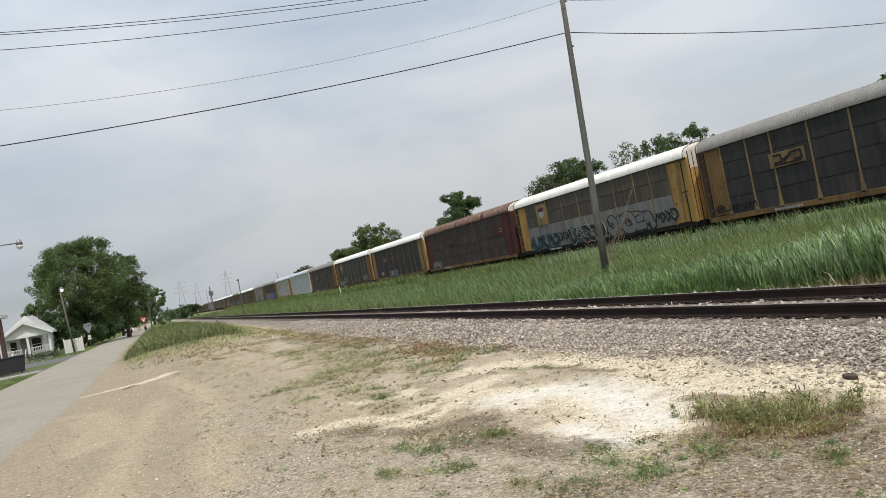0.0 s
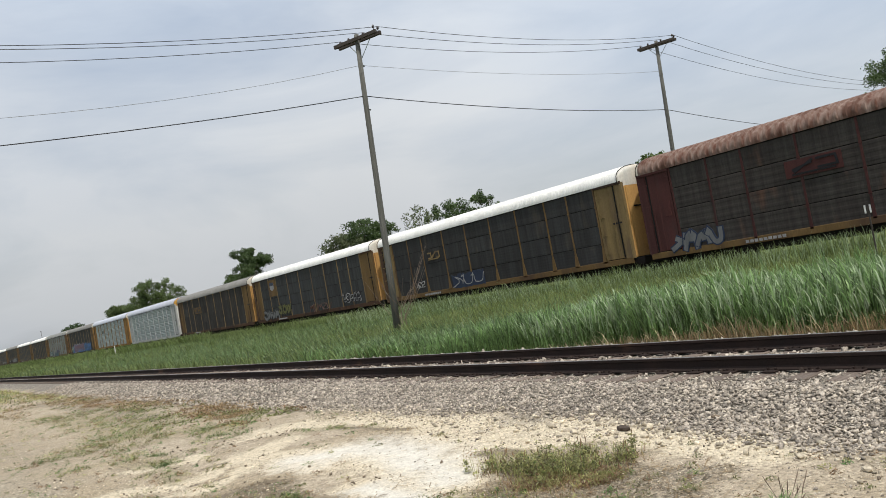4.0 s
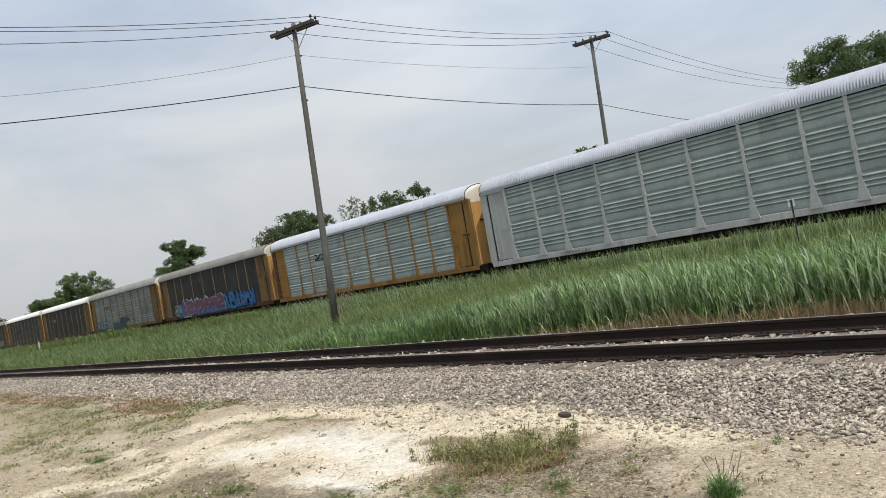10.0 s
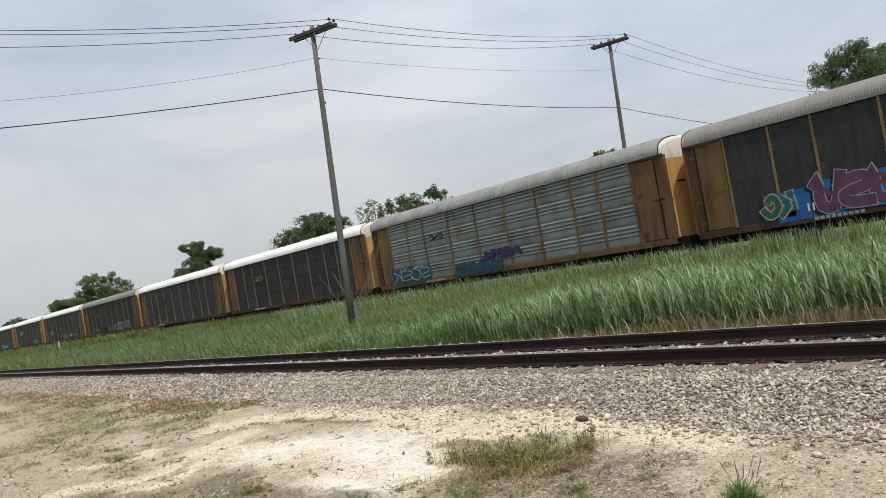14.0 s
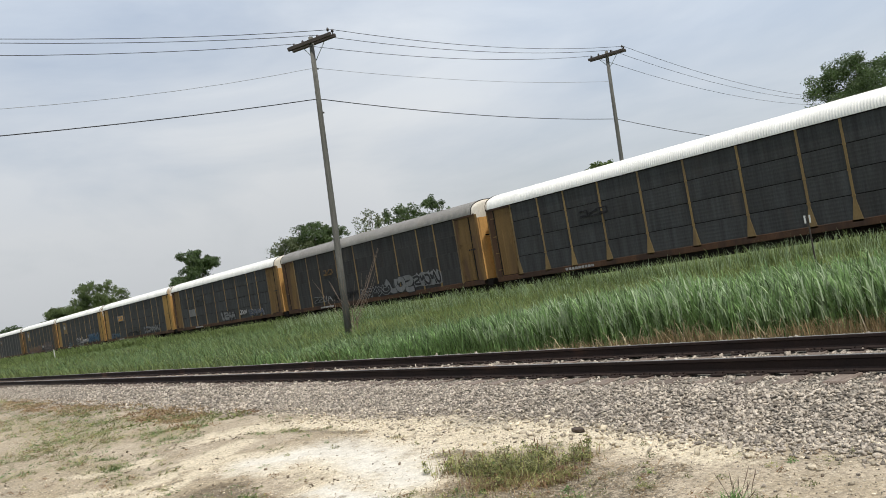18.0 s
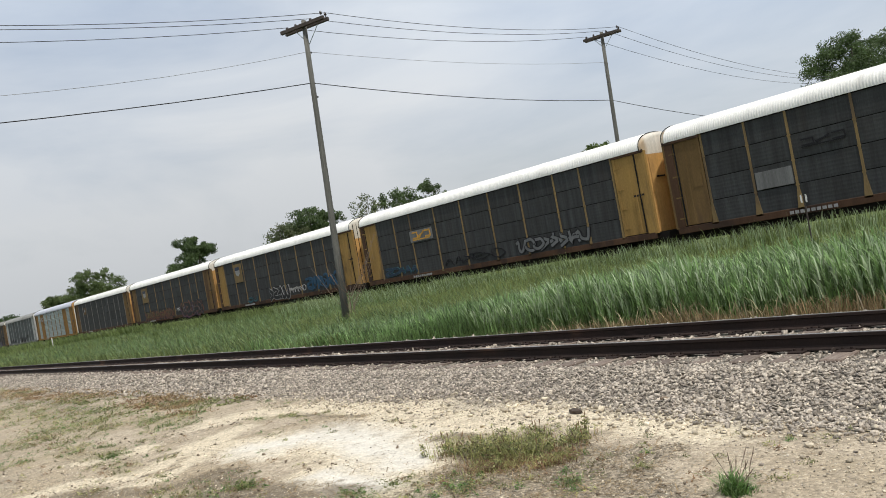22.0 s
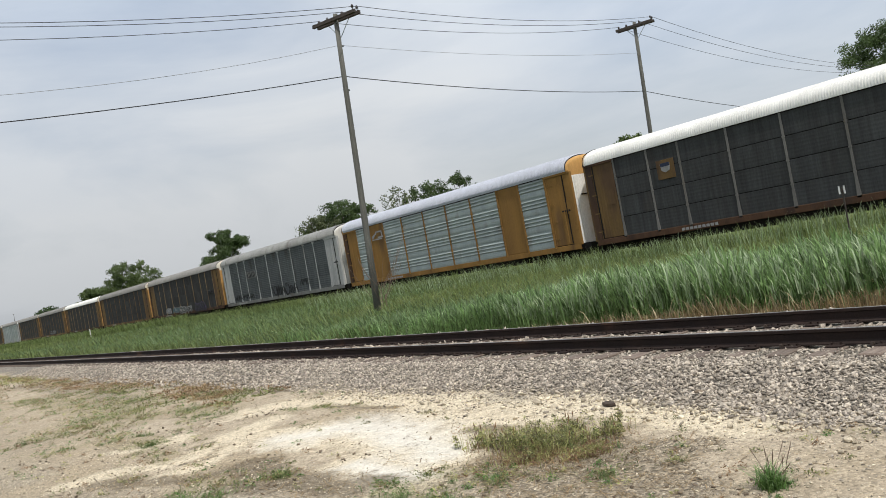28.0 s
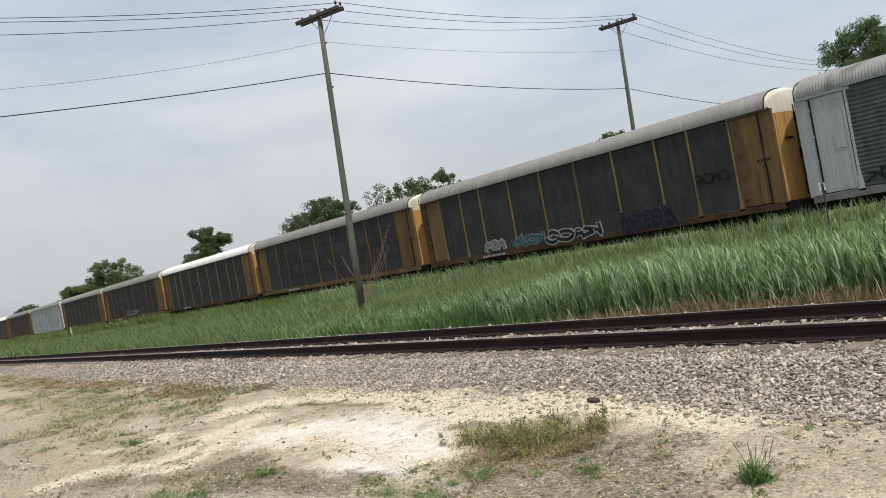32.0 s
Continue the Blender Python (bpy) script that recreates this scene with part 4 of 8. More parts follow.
def bars(car, y, z, w, h, n, material, x=-FACE - 0.066):
    """Unreadable lettering as a row of small bars."""
    me = cached(("mark", material.name, round(w / n, 3), h), lambda: Shape().box(-0.004, -0.35 * w / n, -h / 2, 0.02, 0.35 * w / n, h / 2).mesh("lettering_mark", material))
    for k in range(n):
        part("lettering_mark", me, None, car, at=(x, y - w / 2 + w * (k + 0.5) / n, z))


def plate(car, y, z, w, h, material, name="logo_panel", x=-FACE - 0.05, label=""):
    return part(name, Shape().bevel_box(x, y - w / 2, z - h / 2, x + 0.03, y + w / 2, z + h / 2, 0.004), material, car, label)


def shield(car, y, z, w, h, material, x=-FACE - 0.066):
    out = [(-0.5, 0.42), (-0.3, 0.5), (0, 0.44), (0.3, 0.5), (0.5, 0.42), (0.46, 0.0), (0.4, -0.3), (0.0, -0.5), (-0.4, -0.3), (-0.46, 0.0)]
    part("emblem", Shape().prism([(y + a_ * w, z + b_ * h) for a_, b_ in out], 0, x, x + 0.02), material, car, "small shield emblem")


CARS = []


def autorack(k, panel, post, roof, door, end, hood, sill, rows=4, ribs=6, deep=0.002, flare=0.16, period=0.13, label="", end_ribs=False,
             post_w=0.11, lower=None, posts=POSTS, joints=True, plain=(), cap=False, split=5.2):
    """One enclosed car carrier, its origin on the rail tops at its middle. Panels, posts and doors are parts."""
    y0 = GAP_0 + PITCH * (k - 0.5)
    car = thing("autorack_wagon", pose(TRAIN_X, y0, 0), label or "dark grey enclosed car-carrier wagon with yellow posts", "railway wagon", "wagons of the freight train")
    # flat wagon below
    s = Shape().box(-FACE + 0.02, -HALF, 0.86, FACE - 0.02, HALF, 1.1)
    # the wide low box is added dark to stand for shade under the deck
    s.box(-0.45, -HALF - 0.05, 0.42, 0.45, HALF + 0.05, 0.9).box(-1.25, -8.2, 0.5, 1.25, 8.2, 0.9)
    part("underframe", s, UNDER, car)
    part("side_sill", Shape().bevel_box(-FACE - 0.03, -HALF, 0.84, -FACE + 0.06, HALF, 1.16, 0.015), sill, car, "grimy side sill")
    # dark boxes block the view between wagons, standing in for the shade there
    part("end_platform", cached("platform", lambda: Shape().bevel_box(-1.35, -0.6, 0.7, 1.35, 0.0, 1.12, 0.03).bevel_box(-0.95, -0.55, 0.22, 0.95, -0.1, 0.72, 0.03).mesh("end_platform", UNDER)), None, car, at=(0, -HALF, 0), label="dark end platform and draft gear filling the shaded gap")
    for sy in (-1, 1):
        part("coupler", cached("coupler", lambda: Shape().bevel_box(-0.12, -0.42, 0.72, 0.12, 0.0, 0.98, 0.03).mesh("coupler", UNDER)), None, car, at=pose(0, sy * HALF, 0, 0, 0, 0 if sy < 0 else 180))
        tr = part("truck", truck_mesh(), None, car, at=(0, sy * 9.9, 0))
        for ay in (-0.88, 0.88):
            for sx in (-1, 1):
                part("wheel", wheel_mesh(), None, tr, at=pose(sx * 0.76, ay, 0.455, 0, 0, 180 if sx < 0 else 0))
    # backing wall and far side, floor decks closed; black for shade behind the gaps
    inner = [(x * 0.96, z - 0.05) for x, z in ROOF_LINE] + [(-x * 0.96, z - 0.05) for x, z in ROOF_LINE[-2::-1]]
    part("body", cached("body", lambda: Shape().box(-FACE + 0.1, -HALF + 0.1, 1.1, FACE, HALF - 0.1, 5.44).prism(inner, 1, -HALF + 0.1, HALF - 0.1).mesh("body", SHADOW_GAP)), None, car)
    z0, z1 = SIDE_Z
    h = (z1 - z0) / rows
    for i, (ya, yb) in enumerate(zip(posts, posts[1:])):
        for r in range(rows if i not in plain else 1):
            m = panel if i not in plain else post
            if lower and r < lower[1] and lower[2] <= i <= lower[3]:
                m = lower[0]
            w = yb - ya - 0.02
            if i in plain:
                part("side_panel", ribbed_panel(w, z1 - z0 - 0.02, 1, 0.004, m), None, car, at=(-FACE - 0.02, (ya + yb) / 2, (z0 + z1) / 2))
                continue
            part("side_panel", ribbed_panel(w, h - (0.035 if joints else 0.002), ribs if i not in plain else 1, deep if i not in plain else 0.004, m), None, car, at=(-FACE - 0.004, (ya + yb) / 2, z0 + h * (r + 0.5)))
    for y in posts:
        part("post", side_post(post, z0 - 0.05, z1, flare, post_w, cap, 0.08 if deep > 0.03 else 0.03), None, car, at=(-FACE, y, 0))
    # black strip along the side's top, painted as the roof edge's shadow
    part("top_rail", Shape().box(-FACE - 0.02, -HALF + 0.1, z1 - 0.03, -FACE + 0.08, HALF - 0.1, z1 + 0.05), UNDER, car)
    for sy in (-1, 1):
        leaf = side_door_mesh(door)
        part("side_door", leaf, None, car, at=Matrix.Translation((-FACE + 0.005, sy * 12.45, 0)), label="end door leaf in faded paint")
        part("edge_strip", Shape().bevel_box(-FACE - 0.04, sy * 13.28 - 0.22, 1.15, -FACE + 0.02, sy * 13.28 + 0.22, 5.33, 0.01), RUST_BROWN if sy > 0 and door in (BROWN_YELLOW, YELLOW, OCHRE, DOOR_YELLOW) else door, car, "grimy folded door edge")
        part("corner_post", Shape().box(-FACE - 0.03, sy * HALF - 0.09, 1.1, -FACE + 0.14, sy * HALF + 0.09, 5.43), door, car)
        part("grab_rail", Shape().tube([(-FACE - 0.09, sy * 12.75, 1.3), (-FACE - 0.09, sy * 12.75, 3.4)], 0.02, 6), door, car)
        part("door_lintel", Shape().bevel_box(-FACE - 0.075, sy * 12.5 - 1.05, 5.34, -FACE + 0.02, sy * 12.5 + 1.05, 5.5, 0.012), RUST_BROWN if door in (BROWN_YELLOW, YELLOW, DOOR_YELLOW) else door, car, "grimy rail over the end door")
        part("door_gap", Shape().box(-FACE - 0.044, sy * 12.95 - 0.035, 1.22, -FACE, sy * 12.95 + 0.035, 5.32), SHADOW_GAP, car, "dark gap beside the door leaf")
    part("roof", roof_mesh(roof, period, 0.018 if roof is WHITE else 0.075 if roof is RUST_ROOF else 0.07 if roof is SLATE_ROOF else 0.035 if roof is GREY_ROOF else 0.1), None, car)
    for sy in (-1, 1):
        turn = pose(0, sy * (HALF + 0.0), 0, 0, 0, 0 if sy < 0 else 180)
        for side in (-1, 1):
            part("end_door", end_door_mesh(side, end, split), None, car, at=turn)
        part("end_hood", hood_mesh(hood, split), None, car, at=turn, label="pale domed hood over the end doors")
        # dark tube drawn in place of the shaded gap between roof and hood
        part("hood_seal", cached("hood_gap", lambda: Shape().tube([(-1.64, 0, 5.41)] + [(x * 1.01, 0, z + 0.01) for x, z in ROOF_LINE] + [(-x * 1.01, 0, z + 0.01) for x, z in ROOF_LINE[-2::-1]] + [(1.64, 0, 5.41)], 0.024, 6).mesh("hood_seal", UNDER)), None, car, at=turn @ Matrix.Translation((0, 0.13 if sy < 0 else -0.02, 0)), label="dark band for the shaded gap round the roof end")
        for i in range(11 if end_ribs else 3):
            x = -1.4 + 0.28 * i if end_ribs else (-1.3, 0.45, 1.2)[i]
            at = turn @ Matrix.Translation((x, -bulge(x), 0))
            if end_ribs:
                part("door_seam", cached("seam", lambda: Shape().box(-0.018, -0.03, 1.2, 0.018, 0.03, 5.85).mesh("door_seam", UNDER)), None, car, at=at)
            else:
                part("door_rib", cached(("rib", end.name, split), lambda: Shape().box(-0.03, -0.035, 1.2, 0.03, 0.03, split - 0.04).mesh("door_rib", end)), None, car, at=at)
        if not end_ribs:
            part("lock_bar", lock_bar_mesh(), None, car, at=turn @ Matrix.Translation((-0.05, -bulge(0.05) - 0.03, 0)), label="dark locking rod with two boxes")
            part("door_handle", cached("endhandle", lambda: Shape().bevel_box(-0.28, -0.05, -0.04, 0.28, 0.02, 0.04, 0.012).mesh("door_handle", UNDER)), None, car, at=turn @ pose(-0.75, -bulge(0.75) - 0.02, 4.0, 0, 0, -10))
    if deep > 0.03:
        car["louvred"] = 1
    CARS.append((car, y0))
    return car


W_, L_ = WHITE, "dark grey enclosed car-carrier wagon, yellow posts, white roof"
LG = "dark grey enclosed car-carrier wagon, yellow posts, dull grey roof"
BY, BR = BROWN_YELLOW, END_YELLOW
C = {}
C[0] = autorack(0, DARK, YELLOW, GREY_ROOF, BY, BR, HOOD_CREAM, BY, label=LG, flare=0.12)
C[1] = autorack(1, TAUPE, YELLOW, W_, DOOR_YELLOW, BR, HOOD_CREAM, UNDER, label="grey car-carrier wagon, pale lower panels with graffiti, white roof", lower=(PALE_PANEL, 2, 0, 8), end_ribs=True, split=4.72, flare=0.05)
C[2] = autorack(2, MAROON_PANEL, RED_DARK, RUST_ROOF, RED_BROWN, RED_BROWN, HOOD_CREAM, BY, ribs=3, deep=0.006, flare=0.03, period=0.42, split=5.45, label="dark oxide-red car-carrier wagon with rusted roof")
C[3] = autorack(3, DARK, BY, W_, YELLOW, BR, HOOD_CREAM, BY, label=L_, flare=0.14)
C[4] = autorack(4, DARK_BLUE, YELLOW, W_, BY, BR, HOOD_CREAM, RUST_BROWN, label=L_ + ", graffiti", flare=0.03)
C[5] = autorack(5, DARK_BROWN, YELLOW, GREY_ROOF, BY, BR, HOOD_CREAM, RUST_BROWN, label="sooty brown car-carrier wagon, grey roof", flare=0.04, cap=True, joints=False)
C[6] = autorack(6, GALV, SILVER_POST, BRIGHT_ROOF, SILVER_POST, WHITE, BRIGHT_YELLOW, SILVER_POST, ribs=5, deep=0.055, post_w=0.16, flare=0.2, label="silver galvanised car-carrier wagon with yellow hood", joints=False)
C[7] = autorack(7, GALV, OCHRE, BRIGHT_ROOF, OCHRE, BR, HOOD_CREAM, OCHRE, cap=True, ribs=5, deep=0.055, flare=0.16, label="galvanised car-carrier wagon with ochre posts", joints=False)
C[8] = autorack(8, DARK, YELLOW, GREY_ROOF, BY, BR, HOOD_CREAM, RUST_BROWN, flare=0.03, label="dark grey car-carrier wagon with large blue graffiti", joints=False)
C[9] = autorack(9, GALV_DIRTY, BY, SLATE_ROOF, BY, BR, HOOD_CREAM, BY, ribs=5, deep=0.055, flare=0.06, label="galvanised car-carrier wagon, grimy yellow posts, graffiti", joints=False)
C[10] = autorack(10, DARK, YELLOW, W_, BY, BR, HOOD_CREAM, RUST_BROWN, label=L_, flare=0.05)
C[11] = autorack(11, DARK_BLUE, YELLOW, W_, BY, BR, HOOD_CREAM, RUST_BROWN, label=L_, flare=0.18, posts=POSTS_WIDE)
C[12] = autorack(12, DARK, YELLOW, GREY_ROOF, BY, BR, HOOD_CREAM, RUST_BROWN, flare=0.03, label="dark grey car-carrier wagon with graffiti, grey roof", joints=False)
C[13] = autorack(13, DARK_BLUE, YELLOW, W_, BY, BR, HOOD_CREAM, RUST_BROWN, label=L_ + ", graffiti", flare=0.12)
C[14] = autorack(14, DARK_BLUE, YELLOW, W_, DOOR_YELLOW, BR, HOOD_CREAM, RUST_BROWN, label=L_ + ", graffiti", flare=0.03)
C[15] = autorack(15, DARK_BLUE, YELLOW, W_, DOOR_YELLOW, BR, HOOD_CREAM, RUST_BROWN, label="slate grey car-carrier wagon, yellow posts, graffiti", flare=0.08, end_ribs=True, split=4.72, posts=POSTS_WIDE)
C[16] = autorack(16, DARK_BLUE, YELLOW, W_, BY, BR, HOOD_CREAM, RUST_BROWN, label="slate grey car-carrier wagon with orange graffiti", flare=0.03)
C[17] = autorack(17, DARK_BLUE, GREY_POST, W_, BY, BR, HOOD_CREAM, RUST_BROWN, label="slate grey car-carrier wagon, grey posts, white roof", flare=0.04)
C[18] = autorack(18, GALV, OCHRE, BRIGHT_ROOF, OCHRE, WHITE, BR, OCHRE, ribs=5, deep=0.055, flare=0.0, label="ochre car-carrier wagon with galvanised louvre panels", joints=False,
                 posts=(-11.46, -9.05, -6.95, -4.1, -1.25, 1.55, 4.45, 7.1, 9.2, 11.4), plain=(1, 7))
C[19] = autorack(19, SLATE_LOUVRE, SILVER, SLATE_ROOF, SILVER, DIRTY_WHITE, DIRTY_WHITE, SLATE_DOOR, label="grey car-carrier wagon with silver posts and white end", flare=0.1, cap=True, joints=False, ribs=6, deep=0.018)
C[20] = autorack(20, DARK, YELLOW, GREY_ROOF, BY, BR, HOOD_CREAM, RUST_BROWN, flare=0.08, label="dark grey car-carrier wagon with graffiti, grey roof", joints=False)
for k in range(21, 29):
    if k == 25:
        C[k] = autorack(k, GALV, SILVER, GREY_ROOF, SILVER, WHITE, WHITE, SILVER, ribs=5, deep=0.055, label="silver galvanised car-carrier wagon", joints=False)
    elif k in (22, 27):
        C[k] = autorack(k, DARK, YELLOW, W_, BY, BR, HOOD_CREAM, RUST_BROWN, label=L_, flare=0.05)
    else:
        C[k] = autorack(k, DARK, BY, GREY_ROOF, BY, BR, HOOD_CREAM, BY, flare=0.04, label="dark grey car-carrier wagon, dull grey roof")

# marks, emblem plates and sprayed lettering, wagon by wagon: place along the wagon, height, width, height of the piece
WHITE_MARK = INK["white"]
for k, car in C.items():
    bars(car, 6.6 if k != 19 else 9.0, 0.98, 2.2, 0.14, 9, WHITE_MARK)
    bars(car, -12.9, 3.2, 0.7, 0.1, 4, INK["black"], x=-FACE - 0.09)


def word_plate(car, y, z, w, h, back, front, n=3, under=True):
    """A logo plate as plain blocks on a coloured ground."""
    if back:
        plate(car, y, z, w, h, back)
    x = -FACE - 0.075
    for i in range(n):
        a_ = y - w * 0.42 + w * 0.84 * i / n
        b_ = a_ + w * 0.84 / n * 0.84
        lo, hi, lean, t = z - h * 0.18, z + h * 0.32, h * 0.07, h * 0.13
        ring = [(b_ - 0.02, hi), (a_ + lean, hi), (a_, lo), (b_ - lean, lo)] if i % 2 == 0 else [(a_, hi), (b_ - lean, lo), (b_, lo + t), (a_ + lean, hi - t)]
        s = Shape()
        ribbon(s, ring, t, x, x + 0.02)
        part("logo_block", s, front, car, "plain logo stroke")
    if under:
        part("logo_bar", Shape().box(x, y - w * 0.38, z - h * 0.38, x + 0.03, y + w * 0.38, z - h * 0.28), front, car)


def emblem_plate(car, y, z, w, h, back, dark, low):
    plate(car, y, z, w, h, back)
    shield(car, y, z + h * 0.08, w * 0.55, h * 0.5, low)
    part("emblem_band", Shape().bevel_box(-FACE - 0.075, y - w * 0.26, z + h * 0.15, -FACE - 0.06, y + w * 0.26, z + h * 0.33, 0.004), dark, car)


word_plate(C[0], 6.05, 3.75, 2.7, 0.85, YELLOW, INK["black"])
graffiti(C[0], 1, 11.1, 1.6, 4.2, 0.6, 7, None, "black")
emblem_plate(C[1], 8.1, 4.25, 1.9, 1.9, YELLOW, RED_DARK, INK["white"])
graffiti(C[1], 2, 8.6, 1.75, 6.0, 1.5, 6, "black", "teal", None, fat=0.2, rim=0.09)
graffiti(C[1], 53, 8.5, 1.85, 5.6, 1.1, 7, None, "sky", None, rim=0.035)
graffiti(C[1], 54, 4.6, 1.95, 2.0, 1.1, 5, None, "black", None, rim=0.05)
graffiti(C[1], 3, 0.9, 1.8, 5.6, 1.5, 5, "black", "white", "teal", fat=0.26, rim=0.045, drop="black")
graffiti(C[1], 55, 0.9, 1.95, 5.2, 1.0, 6, None, "sky", None, rim=0.03)
graffiti(C[1], 4, -5.6, 1.95, 6.0, 1.5, 5, "silver", "black", None, fat=0.34, rim=0.08, drop="black")
graffiti(C[1], 56, -5.4, 1.75, 5.6, 1.0, 8, None, "olive", None, rim=0.05)
graffiti(C[1], 57, -10.4, 1.9, 2.6, 1.1, 4, "black", "silver", None, fat=0.18, rim=0.04)
plate(C[2], -9.97, 3.8, 2.6, 0.85, RED_BROWN)
word_plate(C[2], -10.6, 3.82, 0.9, 0.6, None, INK["silver"], 1, False)
word_plate(C[2], 3.63, 3.88, 2.7, 0.8, RED_BROWN, INK["black"], 2)
graffiti(C[2], 5, 10.4, 1.55, 3.2, 1.0, 4, "silver", "navy")
word_plate(C[3], 5.7, 3.8, 1.9, 0.75, None, YELLOW)
graffiti(C[3], 6, 1.9, 1.6, 3.8, 1.1, 3, None, "white", "navy", rim=0.06)
graffiti(C[3], 7, 8.1, 1.8, 1.2, 0.6, 3, None, "white", rim=0.05)
emblem_plate(C[4], 8.2, 4.35, 1.95, 1.75, BROWN_YELLOW, INK["navy"], INK["white"])
graffiti(C[4], 8, 9.4, 1.55, 3.9, 1.1, 5, "silver", "black")
graffiti(C[4], 9, 5.8, 1.9, 3.0, 1.1, 5, "olive", "black")
graffiti(C[4], 10, -2.4, 1.5, 4.8, 1.0, 5, None, "rust", None, rim=0.05)
graffiti(C[4], 11, -8.9, 1.85, 3.4, 0.85, 5, "black", "white", "black", fat=0.2, rim=0.045)
word_plate(C[5], 5.2, 3.85, 2.7, 0.8, BROWN_YELLOW, INK["black"])
word_plate(C[7], 5.6, 4.0, 1.75, 0.7, None, INK["black"])
graffiti(C[8], 12, 0.0, 1.75, 18.6, 1.6, 1, None, "blue", "blue")
graffiti(C[8], 13, 2.2, 1.95, 11.0, 1.9, 9, "plum", "white", None, fat=0.24, rim=0.045, drop="black")
graffiti(C[8], 14, 2.4, 2.2, 10.2, 0.9, 9, "red", "plum", None, fat=0.16, rim=0.02)
graffiti(C[8], 15, -6.9, 1.9, 6.4, 1.9, 7, "blue", "black", "black", fat=0.16, rim=0.05, drop="black")
graffiti(C[8], 47, -6.9, 1.85, 6.2, 1.5, 7, None, "sky", None, rim=0.05)
graffiti(C[8], 16, 9.2, 1.8, 1.5, 1.2, 2, "green", "white", "red")
word_plate(C[9], 5.8, 3.9, 1.9, 0.6, None, INK["black"], 3, False)
graffiti(C[9], 17, 9.3, 1.65, 4.8, 1.2, 4, None, "white", "teal", rim=0.06)
graffiti(C[9], 18, 1.8, 1.35, 4.6, 0.8, 5, "teal", "navy", "teal")
graffiti(C[9], 19, -0.6, 2.05, 3.6, 0.7, 4, "purple", "navy", None, fat=0.2, rim=0.05)
word_plate(C[10], 5.8, 3.85, 1.9, 0.6, None, YELLOW)
word_plate(C[11], 5.0, 3.87, 2.5, 0.5, None, INK["black"], 3)
word_plate(C[12], 5.7, 3.8, 1.8, 0.6, None, BROWN_YELLOW)
graffiti(C[12], 20, 7.2, 1.65, 3.0, 0.75, 4, None, "silver", rim=0.04)
graffiti(C[12], 21, 3.5, 1.72, 4.0, 0.8, 6, None, "black", rim=0.06)
graffiti(C[12], 22, -1.2, 1.6, 5.0, 1.0, 6, "black", "silver", "black", fat=0.16, rim=0.05)
graffiti(C[12], 23, -4.3, 1.75, 3.2, 1.25, 3, "silver", "black", None, fat=0.3, rim=0.05)
graffiti(C[12], 50, -7.6, 1.85, 3.2, 1.0, 5, "black", "silver", "silver", fat=0.16, rim=0.05)
graffiti(C[13], 24, -1.5, 1.65, 3.4, 0.95, 4, "silver", "black", None, fat=0.3, rim=0.1)
graffiti(C[13], 25, -5.2, 1.75, 1.5, 0.6, 4, None, "white", rim=0.04)
graffiti(C[13], 26, -8.2, 1.6, 3.2, 0.8, 4, "navy", "silver", None, fat=0.16, rim=0.03)
plate(C[13], 8.1, 2.64, 1.75, 0.8, PALE_PANEL, "patch_panel")
word_plate(C[13], 5.7, 3.87, 2.4, 0.5, None, INK["black"], 3)
word_plate(C[14], 6.0, 3.8, 2.6, 0.8, PALE_PANEL, BRIGHT_YELLOW)
graffiti(C[14], 27, 9.0, 1.6, 4.0, 0.75, 5, "navy", "teal", None, fat=0.16, rim=0.03)
graffiti(C[14], 28, 1.0, 1.62, 6.3, 0.8, 6, None, "black", rim=0.07)
graffiti(C[14], 29, -6.2, 1.7, 6.0, 0.95, 8, "silver", "black", None, fat=0.18, rim=0.06)
emblem_plate(C[15], 8.2, 4.25, 1.9, 1.85, YELLOW, INK["navy"], INK["white"])
graffiti(C[15], 30, 0.1, 1.55, 3.8, 1.25, 5, "black", "white", None, fat=0.26, rim=0.04)
graffiti(C[15], 31, -3.4, 1.65, 3.0, 0.7, 6, None, "white", rim=0.05)
graffiti(C[15], 32, -8.0, 1.95, 5.6, 1.5, 6, None, "azure", None, rim=0.2)
graffiti(C[15], 58, -8.0, 1.9, 5.2, 1.2, 8, None, "azure", None, rim=0.09)
graffiti(C[15], 33, 5.8, 1.42, 2.2, 0.6, 2, "teal", "black", None)
emblem_plate(C[16], 8.2, 4.3, 1.95, 1.8, YELLOW, INK["navy"], INK["white"])
graffiti(C[16], 34, 4.0, 1.6, 10.5, 1.3, 12, "orange", "black", "black", fat=0.16, rim=0.06, drop="red")
graffiti(C[16], 48, 3.8, 1.75, 10.0, 0.9, 15, None, "olive", None, rim=0.05)
graffiti(C[16], 35, -6.8, 1.65, 6.2, 1.7, 5, "black", "orange", "black", fat=0.24, rim=0.07, drop="plum")
graffiti(C[16], 49, -6.8, 1.7, 5.8, 1.1, 7, None, "silver", None, rim=0.035)
graffiti(C[16], 36, -2.6, 1.85, 1.1, 0.6, 3, None, "white", rim=0.04)
emblem_plate(C[17], 8.0, 4.2, 1.1, 1.0, BROWN_YELLOW, INK["navy"], INK["white"])
word_plate(C[18], 8.2, 4.55, 1.9, 0.9, None, INK["white"], 2)
word_plate(C[19], 5.8, 3.83, 2.5, 0.7, PALE_PANEL, INK["black"], 4)
graffiti(C[19], 37, -1.9, 1.7, 5.6, 1.5, 6, None, "black", rim=0.1)
graffiti(C[19], 51, -1.7, 1.6, 5.2, 1.2, 7, None, "black", rim=0.06)
